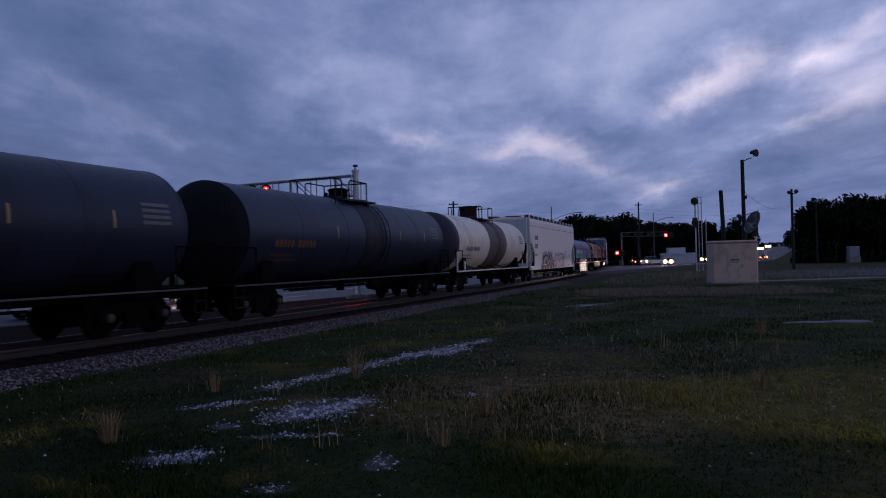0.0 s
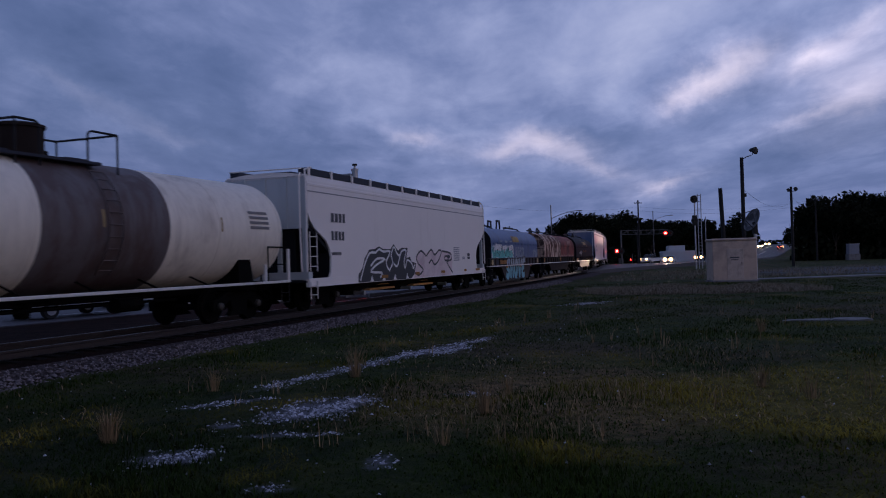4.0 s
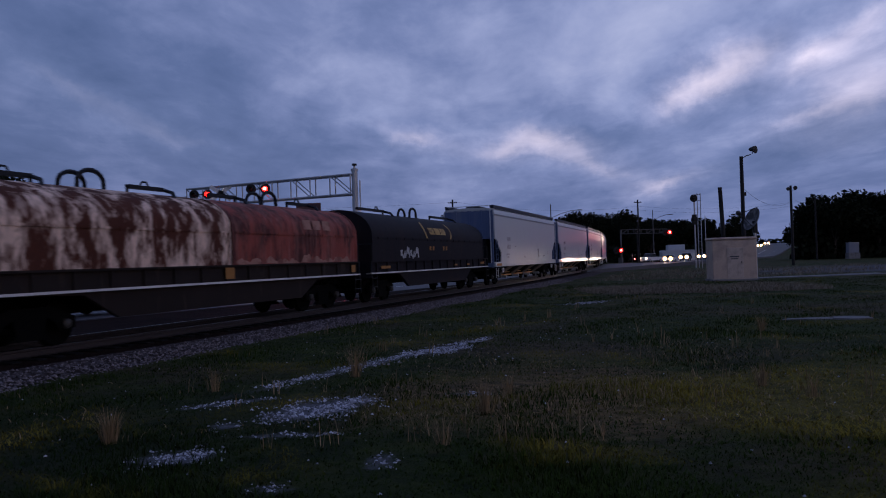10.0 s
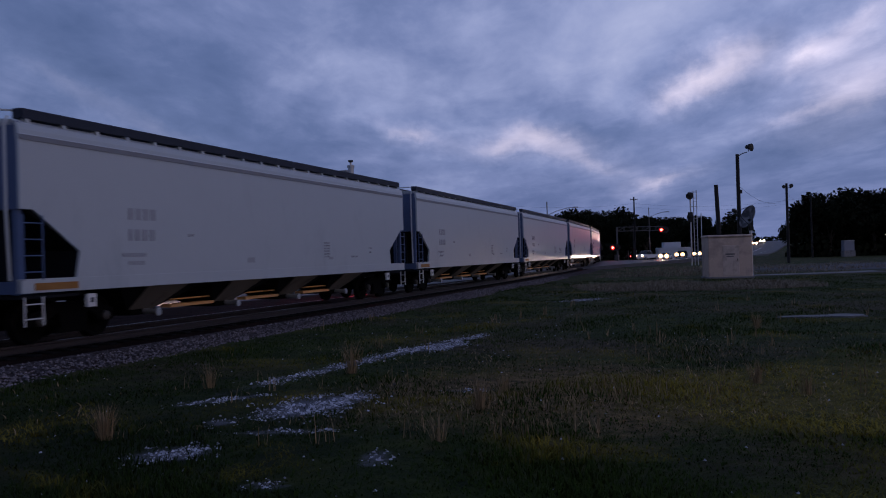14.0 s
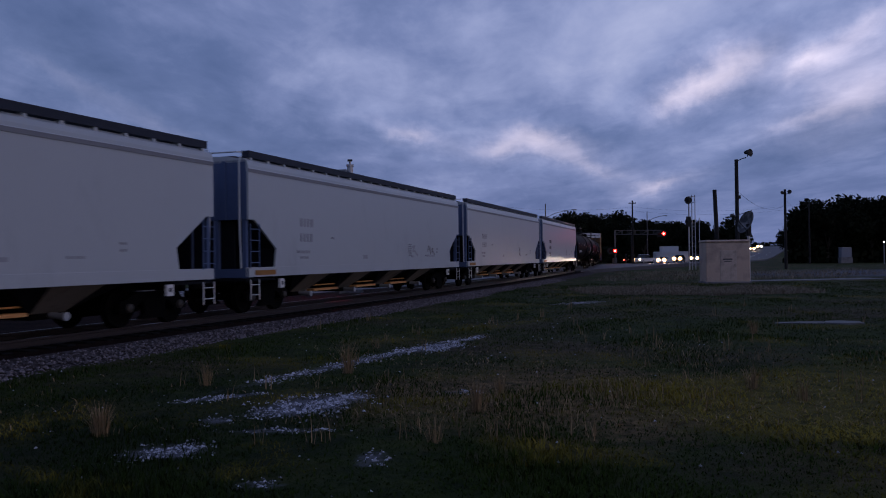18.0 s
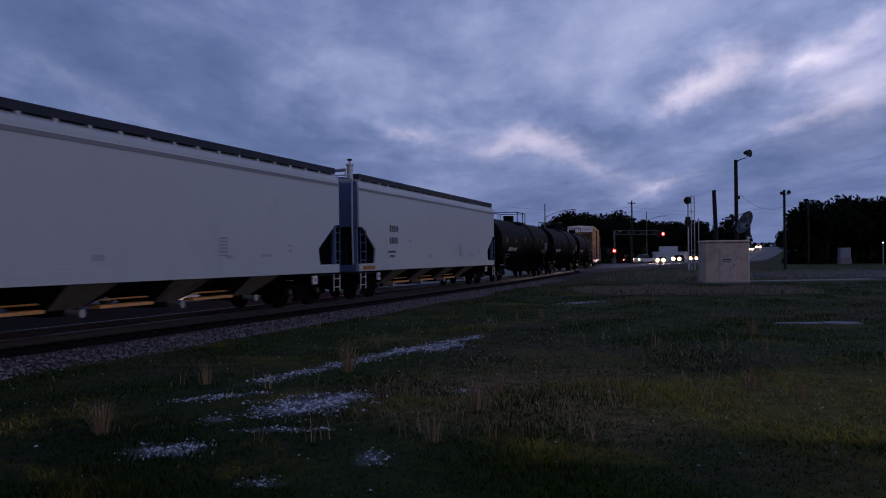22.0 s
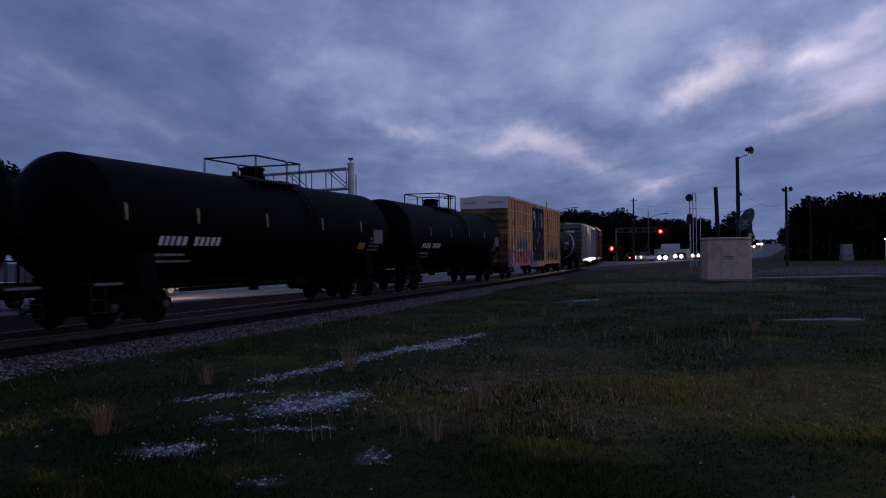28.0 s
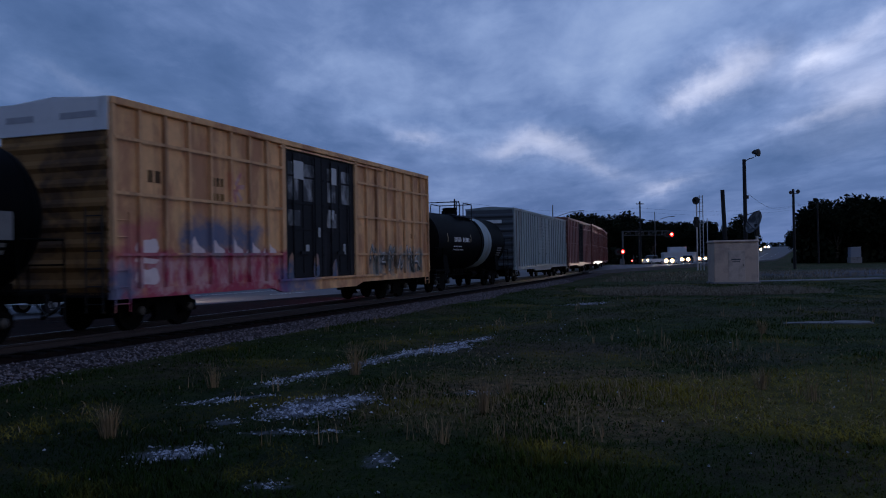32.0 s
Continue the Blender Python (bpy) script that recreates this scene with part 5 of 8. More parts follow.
BLACK_EDGES = (((0.03, 0.06), (0.09, 0.42), (0.17, 0.74), (0.27, 0.76)), ((0.27, 0.76), (0.33, 0.85), (0.40, 0.79), (0.51, 0.79), (0.44, 0.50), (0.48, 0.30)), ((0.19, 0.42), (0.29, 0.60), (0.42, 0.58), (0.28, 0.44), (0.19, 0.26), (0.36, 0.22), (0.34, 0.10)),
               ((0.49, 0.26), (0.55, 0.48), (0.53, 0.70), (0.58, 0.92), (0.63, 0.74), (0.68, 0.64), (0.63, 0.38), (0.57, 0.46)), ((0.68, 0.64), (0.72, 0.80), (0.80, 0.82), (0.76, 0.50), (0.78, 0.32), (0.82, 0.54), (0.90, 0.46), (0.94, 0.30), (0.97, 0.40)))
ROSE_FIELD = ((0.0, 0.0), (0.02, 0.30), (0.08, 0.40), (0.04, 0.72), (0.16, 0.98), (0.30, 0.82), (0.42, 1.0), (0.52, 0.82), (0.62, 0.98), (0.72, 0.92), (0.96, 0.86), (1.0, 0.5), (0.96, 0.0))
ROSE_EDGES = (((0.29, 0.74), (0.17, 0.93), (0.06, 0.70), (0.11, 0.46), (0.21, 0.26), (0.11, 0.08), (0.02, 0.16)), ((0.30, 0.74), (0.42, 0.98), (0.51, 0.78), (0.62, 0.95), (0.69, 0.90), (0.61, 0.58), (0.50, 0.42), (0.43, 0.60), (0.36, 0.48)),
              ((0.71, 0.92), (0.94, 0.84), (0.97, 0.60), (0.84, 0.50), (0.99, 0.10)), ((0.78, 0.72), (0.87, 0.72), (0.87, 0.58), (0.78, 0.58), (0.78, 0.72)))


def piece(car, name, label, x0, x1, z0, z1, y, field, lines, paint, lift=0.003):
    """A filled sprayed field and the strokes on it."""
    at = lambda u, v: (x0 + (x1 - x0) * u, z0 + (z1 - z0) * v)
    n = len(field)
    part(name, Geo().add([(at(u, v)[0], y - lift, at(u, v)[1]) for u, v in field], [tuple(range(n))]), paint, car, label)
    for strokes, width, colour, up in lines:
        for i, pts in enumerate(strokes):
            g = Geo()
            stroke(g, rounded([at(u, v) for u, v in pts], 3), width, y, up + 0.0012 * i)
            part(name, g, colour, car, label)


# strokes of the word SHOVE in a unit box
SHOVE = ((((0.88, 0.86), (0.50, 1.0), (0.14, 0.80), (0.30, 0.56), (0.76, 0.42), (0.86, 0.18), (0.48, 0.0), (0.08, 0.12)),),
         (((0.14, 1.0), (0.16, 0.5), (0.12, 0.0)), ((0.86, 1.0), (0.84, 0.5), (0.88, 0.0)), ((0.2, 0.48), (0.5, 0.53), (0.8, 0.48))),
         (((0.5, 1.0), (0.14, 0.75), (0.12, 0.28), (0.5, 0.0), (0.88, 0.28), (0.86, 0.75), (0.5, 1.0)),),
         (((0.08, 1.0), (0.28, 0.5), (0.50, 0.02), (0.72, 0.5), (0.92, 1.0)),),
         (((0.90, 0.98), (0.30, 0.98), (0.14, 0.55), (0.22, 0.06), (0.90, 0.02)), ((0.2, 0.52), (0.5, 0.55), (0.78, 0.52))))


def shove(car):
    """Bubble letters over the sill: the lower part on the sill, the upper part above its flange."""
    for i, letter in enumerate(SHOVE):
        for pts in letter:
            line = rounded([(-3.1 + 1.04 * (i + 0.12 + 0.76 * u), 0.42 + 1.02 * v) for u, v in pts], 8)
            for keep, y, paint, dark in ((lambda z: z < 1.02, -1.424, SPRAY_SKY, COIL_NAVY), (lambda z: z > 1.14, -1.486, SPRAY_PALE, COIL_NAVY)):
                run = []
                for q in line + [None]:
                    if q is not None and keep(q[1]):
                        run.append(q)
                        continue
                    if len(run) > 1:
                        for width, p, lift in ((0.46, dark, 0.004), (0.36, paint, 0.009)):
                            g = Geo()
                            stroke(g, run, width, y, lift + 0.0005 * i)
                            part("graffiti", g, p, car, "pale blue sprayed bubble letter across the side sill")
                    run = []


# ---------------------------------------------------------------- coil cars
def hood(car, x0, x1, paint, end_paint=None, peak=3.44, shoulder=2.45, y=1.46, label="", brackets=2, bracket_paint=None, bar=True, boxy=False):
    arc = [(-y, 1.52), (-y, shoulder)] + [(-y * math.cos(radians(a)), shoulder + (peak - shoulder) * math.sin(radians(a)) ** 0.88) for a in (10, 20, 32, 45, 58, 72, 84, 96, 108, 122, 135, 148, 160, 170)] + [(y, shoulder), (y, 1.52)]
    g = Geo(True)
    k = 8
    g.loft([[(x0 + (x1 - x0) * i / k, p, q) for p, q in arc] for i in range(k + 1)], False, closed=False)
    h = part("hood", g, paint, car, label)
    for x, e in ((x0, -1), (x1, 1)):
        n = len(arc)
        g = Geo().add([(x + e * 0.004, p, q) for p, q in arc] + [(x - e * 0.05, p, q) for p, q in arc], [tuple(range(n)), tuple(range(n, 2 * n))])
        part("hood_end", g, end_paint or paint, h)
        g = Geo(True)
        ring_out = [(p * 1.018, shoulder + (q - shoulder) * 1.03 if q > shoulder else q) for p, q in arc]
        g.loft([[(x - 0.05, p, q) for p, q in ring_out], [(x + 0.05, p, q) for p, q in ring_out]], False, closed=False)
        part("hood_rim", g, paint, h)
    # belt seam
    g = Geo().box(x0 + 0.03, x1 - 0.03, -y - 0.02, -y + 0.01, shoulder - 0.03, shoulder + 0.02)
    for i in range(int((x1 - x0) / 0.9)):
        g.box(x0 + 0.5 + i * 0.9, x0 + 0.56 + i * 0.9, -y - 0.035, -y, shoulder - 0.05, shoulder + 0.03)
    part("belt_seam", g, paint, h)
    bp = bracket_paint or RAIL_BLACK
    mid = (x0 + x1) / 2
    for yy in (-0.28, 0.28):
        if boxy:
            frame_ = Geo()
            for e in (-1, 1):
                frame_.add([(mid + e * 0.55, yy - 0.03, peak - 0.1), (mid + e * 0.38, yy - 0.03, peak - 0.1), (mid + e * 0.22, yy - 0.03, peak + 0.52), (mid + e * 0.42, yy - 0.03, peak + 0.52),
                            (mid + e * 0.55, yy + 0.03, peak - 0.1), (mid + e * 0.38, yy + 0.03, peak - 0.1), (mid + e * 0.22, yy + 0.03, peak + 0.52), (mid + e * 0.42, yy + 0.03, peak + 0.52)],
                           [(0, 1, 2, 3), (4, 5, 6, 7), (0, 4, 7, 3), (1, 5, 6, 2), (3, 2, 6, 7)])
            frame_.box(mid - 0.44, mid + 0.44, yy - 0.035, yy + 0.035, peak + 0.45, peak + 0.56)
            part("lifting_frame", frame_, bp, h, "dark steel trapezoid lifting frame on the crown")
            continue
        g = Geo(True)
        pts = [(mid + 0.42 * math.cos(radians(a)), yy, peak - 0.05 + 0.45 * abs(math.sin(radians(a))) ** 0.6) for a in range(0, 181, 20)]
        g.path(pts, 0.055, 6)
        part("lifting_hoop", g, bp, h, "dark steel lifting hoop on the crown")
    if bar:
        for s in (-1, 1):
            g = Geo()
            xa = mid + s * (x1 - x0) * 0.20
            xb = mid + s * (x1 - x0) * 0.38
            g.box(min(xa, xb), max(xa, xb), -0.10, 0.02, peak + 0.10, peak + 0.20)
            xm = max(xa, xb)
            g.path([(xm, -0.04, peak + 0.15), (xm - 0.12, -0.45, peak + 0.04), (xm - 0.42, -0.84, peak - 0.30), (xm - 0.55, -0.98, peak - 0.52)], 0.05, 6)
            g.path([(xm - 0.9, -0.04, peak + 0.15), (xm - 0.78, -0.04, peak + 0.30), (xm - 0.62, -0.04, peak + 0.30), (xm - 0.5, -0.04, peak + 0.15)], 0.025, 5)
            g.rod((xa, -0.04, peak - 0.05), (xa, -0.04, peak + 0.15), 0.04, 6)
            part("stacking_bar", g, bp, h, "dark steel guide bar")
    return h


def coil_car(name, label, half, sill_paint, edge_paint, belly=0.5):
    car = thing(name, label, "coil car", group="cars of the freight train")
    L = half - 0.45
    # fishbelly side sills
    for s in (-1, 1):
        poly = [(-L, 1.12), (-L, 1.52), (L, 1.52), (L, 1.12), (L - 3.0, 1.02), (L - 4.0, belly), (-L + 4.0, belly), (-L + 3.0, 1.02)]
        part("side_sill", Geo().prism(poly, *sorted((s * 1.42, s * 1.30))), sill_paint, car, "deep side sill")
        part("sill_flange", Geo().box(-L, L, *sorted((s * 1.30, s * 1.52)), 1.09, 1.14), edge_paint, car, "pale worn lower edge strip")
        part("top_flange", Geo().box(-L, L, *sorted((s * 1.28, s * 1.50)), 1.52, 1.57), sill_paint, car)
        rib = Geo().box(-0.03, 0.03, *sorted((s * 1.42, s * 1.48)), 1.14, 1.52).mesh("sill_rib")
        for i in range(15):
            part("sill_rib", rib, sill_paint, car, at=(-L + 0.6 + (2 * L - 1.2) * i / 14, 0, 0))
    # shade under the hood is put into the colour of deck and end sills
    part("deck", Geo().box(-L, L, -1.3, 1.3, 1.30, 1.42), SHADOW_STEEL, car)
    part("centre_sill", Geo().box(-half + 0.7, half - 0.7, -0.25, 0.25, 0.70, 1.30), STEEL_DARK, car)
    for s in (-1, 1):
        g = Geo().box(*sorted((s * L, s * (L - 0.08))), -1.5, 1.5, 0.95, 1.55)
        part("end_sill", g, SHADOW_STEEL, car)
        g = Geo()
        xe = s * (L - 0.1)
        g.path([(xe, -1.50, 1.56), (xe, -1.50, 2.2), (xe, -0.9, 2.2), (xe, -0.9, 1.56)], 0.02)
        part("end_grab_iron", g, RAIL_BLACK, car)
        ladder(car, s * L - (0.46 if s > 0 else -0.02), -1.54, 0.45, 1.10, 0.42, RAIL_BLACK, 2)
    running_gear(car, half, half - 2.4)
    return car


# ---------------------------------------------------------------- box cars
def box_car(name, label, half, body, end_paint, door_paint, top, door=(-2.4, 2.4), ribs=7, battens=(), cap=None, roof_paint=None, sill=0.78, door_style="plug", door_label="", rib_paint=None):
    car = thing(name, label, "boxcar", group="cars of the freight train")
    L, Y = half - 0.55, 1.53
    d0, d1 = door
    for x0, x1 in ((-L, d0), (d1, L)):
        part("side_wall", Geo().box(x0, x1, -Y, -Y + 0.06, sill + 0.2, top - 0.1), body, car)
    part("back_wall", Geo().box(-L, L, Y - 0.06, Y, sill + 0.2, top - 0.1), body, car)
    # frame: top chord and sill
    deep = 0.10 if rib_paint else 0.045
    part("top_chord", Geo().box(-L, L, -Y - 0.005 - deep, -Y + 0.08, top - 0.16, top, 0.015), body, car)
    poly = [(-L, sill + 0.22), (L, sill + 0.22), (L, sill), (d1 + 0.6, sill), (d1, sill - 0.14), (d0, sill - 0.14), (d0 - 0.6, sill), (-L, sill)]
    part("side_sill", Geo().prism(poly, -Y - 0.04, -Y + 0.07), body, car)
    for x0, x1 in ((-L, d0), (d1, L)):
        for i in range(ribs + 1):
            x = x0 + (x1 - x0) * i / ribs
            w = 0.045 if 0 < i < ribs else 0.10
            g = Geo().box(max(x - w, -L), min(x + w, L), -Y - deep, -Y + 0.003, sill + 0.22, top - 0.16)
            part("side_rib", g, rib_paint or body, car)
        for z in battens:
            part("side_batten", Geo().box(x0 + 0.05, x1 - 0.05, -Y - deep - 0.017, -Y - deep - 0.002, z, z + 0.07), rib_paint or body, car)
    # doors
    n = 2
    for k in range(n):
        a, b = d0 + (d1 - d0) * k / n + 0.02, d0 + (d1 - d0) * (k + 1) / n - 0.02
        g = Geo().box(a, b, -Y - 0.03, -Y + 0.05, sill + 0.26, top - 0.26, 0.015)
        dr = part("door", g, door_paint, car, door_label)
        g = Geo()
        if door_style == "plug":
            for i in range(1, 4):
                x = a + (b - a) * i / 4
                g.box(x - 0.02, x + 0.02, -Y - 0.05, -Y - 0.028, sill + 0.4, top - 0.4)
            for z in (1.7, 2.5, 3.3, 4.1):
                if z < top - 0.4:
                    g.box(a + 0.06, b - 0.06, -Y - 0.05, -Y - 0.028, z, z + 0.06)
        else:
            for i in range(13):
                z = sill + 0.36 + i * (top - sill - 0.8) / 13
                g.box(a + 0.05, b - 0.05, -Y - 0.055, -Y - 0.028, z, z + 0.09, 0.01)
        part("door_panel_rib", g, door_paint, dr)
        g = Geo()
        for f in (0.22, 0.78):
            x = a + (b - a) * f
            g.rod((x, -Y - 0.085, sill + 0.3), (x, -Y - 0.085, top - 0.3), 0.022, 6)
        g.box(a + (b - a) * 0.4, a + (b - a) * 0.6, -Y - 0.10, -Y - 0.05, 1.75, 1.85)
        part("lock_rod", g, door_paint, dr)
    part("door_track", Geo().box(d0 - 0.3, d1 + (d1 - d0) * 0.5, -Y - 0.12, -Y - 0.04, sill + 0.18, sill + 0.25), body, car)
    part("upper_door_track", Geo().box(d0 - 0.2, d1 + (d1 - d0) * 0.5, -Y - 0.10, -Y - 0.04, top - 0.26, top - 0.20), body, car)
    # roof with low pitch and ridges
    rp = roof_paint or GALV
    rings = [[(x, y, z) for y, z in ((-Y - 0.02, top - 0.02), (0, top + 0.10), (Y + 0.02, top - 0.02), (Y, top - 0.12), (-Y, top - 0.12))] for x in (-L, L)]
    roof = part("roof", Geo().loft(rings, True), rp, car)
    g = Geo()
    for i in range(15):
        x = -L + 0.5 + (2 * L - 1) * i / 14
        g.add([(x - 0.04, -Y, top - 0.01), (x + 0.04, -Y, top - 0.01), (x + 0.04, 0, top + 0.14), (x - 0.04, 0, top + 0.14), (x + 0.04, Y, top - 0.01), (x - 0.04, Y, top - 0.01)], [(0, 1, 2, 3), (3, 2, 4, 5)])
    part("roof_ridge", g, rp, roof)
    # corrugated ends
    for s in (-1, 1):
        x = s * L
        zs = []
        z, prof = sill + 0.1, []
        zt = top - (0.72 if cap else 0.1)
        while z < zt - 0.05:
            prof += [(0.0, z), (0.0, z + 0.06), (0.07, z + 0.16), (0.07, z + 0.24), (0.0, z + 0.34)]
            z += 0.44
        prof = [p for p in prof if p[1] < zt] + [(0.0, zt)]
        g = Geo()
        g.loft([[(x + s * d, y, zz) for d, zz in prof] for y in (-Y + 0.02, Y - 0.02)], False, closed=False)
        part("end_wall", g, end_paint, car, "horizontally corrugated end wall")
        if cap:
            part("end_cap", Geo().box(*sorted((x - s * 0.02, x + s * 0.05)), -Y, Y, zt, top), cap, car, "white upper band of the end wall")
        ladder(car, x + s * 0.12, -Y + 0.1, 0.5, sill + 2.0, 0.45, RAIL_BLACK, 6, "y")
        ladder(car, x - (0.5 if s > 0 else -0.06), -Y - 0.08, 0.5, sill + 1.9, 0.44, body, 6)
    # floor pan in the shaded steel: underside shade lies in its colour
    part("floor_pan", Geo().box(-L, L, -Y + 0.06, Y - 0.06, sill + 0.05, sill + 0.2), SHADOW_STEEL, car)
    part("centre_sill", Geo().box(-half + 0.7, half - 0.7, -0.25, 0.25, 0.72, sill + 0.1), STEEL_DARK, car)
    running_gear(car, half, half - 2.9)
    return car


# ---------------------------------------------------------------- the train
TRAIN = []


def couple(car, front, rear):
    TRAIN.append((car, (front + rear) / 2))
    car.matrix_basis = on_track((front + rear) / 2)


def make_train():
    # front heads take the shaded steel: their shade is painted on
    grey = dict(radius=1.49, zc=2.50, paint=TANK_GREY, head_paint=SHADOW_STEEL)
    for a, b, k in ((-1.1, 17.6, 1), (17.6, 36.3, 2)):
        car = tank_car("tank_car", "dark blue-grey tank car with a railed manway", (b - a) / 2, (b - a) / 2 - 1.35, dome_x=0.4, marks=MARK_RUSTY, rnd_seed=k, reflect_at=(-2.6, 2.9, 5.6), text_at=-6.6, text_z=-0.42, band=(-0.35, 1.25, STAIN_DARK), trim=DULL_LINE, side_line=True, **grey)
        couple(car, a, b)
    car = tank_car("tank_car", "white tank car with a brown stained middle", 8.3, 7.2, 1.49, 2.50, TANK_WHITE, DARK_HEAD, dome_x=-0.6, trim=WHITE_TRIM, band=(-1.45, 2.35, SPILL_BROWN), bulge=0.85, tail=0.48, cover_bands=((-7.66, -7.15, DARK_HEAD),),
                   marks=MARK_GREY, rnd_seed=5, reflect_at=(-6.9, -2.9, 0.2, 4.4), text_at=-5.9, text_z=-0.45, sill_line=True, dome=(0.50, 0.56), rails=((-1.5, 0.6), (1.3, -0.9)))
    couple(car, 36.3, 52.9)
    car = covered_hopper("covered_hopper", "white covered hopper with sprayed graffiti along the side", 10.275, HOPPER_WHITE, HOPPER_GREY, 3, True, 8, floor=0.80, line=3.83)
    y = -1.523
    black = "black sprayed letters with white edges that cannot be read"
    piece(car, "graffiti", black, -6.2, -0.5, 0.82, 2.22, y, BLACK_FIELD, ((BLACK_EDGES, 0.085, SPRAY_WHITE, 0.008),), SPRAY_BLACK)
    for x in (-5.2, -4.1, -3.0, -1.7):
        piece(car, "graffiti", "small white sprayed spike", x, x + 0.34, 0.83, 1.06, y, ((0, 0), (0.25, 0.5), (0.45, 1.0), (0.7, 0.4), (1.0, 0)), (), SPRAY_WHITE, 0.012)
    thin = "pinkish white sprayed letters with thin black edges"
    piece(car, "graffiti", thin, -0.75, 4.3, 0.84, 2.05, y - 0.002, ROSE_FIELD, ((ROSE_EDGES, 0.085, SPRAY_BLACK, 0.006),), SPRAY_ROSE)
    rnd = random.Random(2)
    rows = []
    for i in range(7):
        rows += letter_row(rnd, 4.55, 1.5 + i * 0.1, 0.05, 18, 0.35)
    bars(car, "data_stencil", rows + letter_row(rnd, 5.9, 1.55, 0.14, 3), y, MARK_FADED, "small data lines that cannot be read")
    bars(car, "routing_plate", [(6.72, 7.10, 1.56, 1.68), (6.72, 7.10, 1.70, 1.86), (3.55, 3.95, 1.62, 1.78)], y - 0.001, MARK_BLACK)
    bars(car, "stencilled_marking", letter_row(rnd, -8.2, 2.9, 0.30, 4) + letter_row(rnd, -8.2, 2.3, 0.30, 4) + letter_row(rnd, -8.2, 1.8, 0.10, 8), y, MARK_BLACK, "black stencilled rows that cannot be read")
    bars(car, "reflector_strip", [(-4.2, -3.6, 0.92, 1.04), (-0.65, -0.2, 0.96, 1.07), (2.6, 3.1, 0.96, 1.07), (6.0, 6.4, 0.96, 1.07), (8.0, 8.7, 0.96, 1.07)], -1.56, MARK_AMBER, "amber reflective strips")
    couple(car, 52.9, 73.45)
    make_coil_cars()
    for k, a in enumerate((122.4, 143.0, 163.6, 184.2, 204.8)):
        car = covered_hopper("covered_hopper", "light grey four-bay covered hopper with a dark roof walkway", 10.125 if k < 4 else 10.075, HOPPER_GREY, HOPPER_END, 4, False, 20 + k, MARK_BLACK if k == 4 else MARK_FADED)
        if k == 2:
            smudge = "dark sprayed smudge on the side"
            spray(car, "graffiti", smudge, (4,), 2.9, 3.6, 1.62, 0.50, -1.523, ((0.10, MARK_FADED, 0.0),))
            spray(car, "graffiti", smudge, (6, 4), 4.9, 5.8, 1.64, 0.34, -1.523, ((0.11, MARK_FADED, 0.0), (0.04, MARK_GREY, 0.03)))
            bars(car, "graffiti", [(4.8, 5.9, 1.58, 1.63)], -1.524, MARK_FADED, smudge)
        couple(car, a + 0.15, a + 20.4 if k < 4 else 225.1)
    for k, (a, b) in enumerate(((225.3, 243.9), (243.9, 261.5), (261.5, 279.1))):
        car = tank_car("tank_car", "black tank car with white stencils and a railed manway", (b - a) / 2, (b - a) / 2 - 1.35, 1.49, 2.50, TANK_BLACK, dome_x=(0.3, 0.3, -0.7)[k], marks=MARK_WHITE, rnd_seed=40 + k,
                       reflect_at=((-6.6, -4.0, -1.0, 1.2, 3.4, 5.3), (-7.1, -4.5, -1.25, 2.15, 5.1), (-5.0, -2.0, 1.0, 4.0))[k], text_at=-5.9, text_z=-0.62, wide_rail=True, bulge=0.78, plates=k < 2, rails=((-0.9, 1.8), (1.7, -0.8)) if k < 2 else ((-2.05, 1.8), (0.55, -0.8)))
        g = Geo().box(6.15, 6.95, -1.525, -1.505, 2.02, 2.55)
        part("notice_panel", g, MARK_DIM, car, "pale notice panel on the barrel")
        couple(car, a, b)
    make_box_cars()


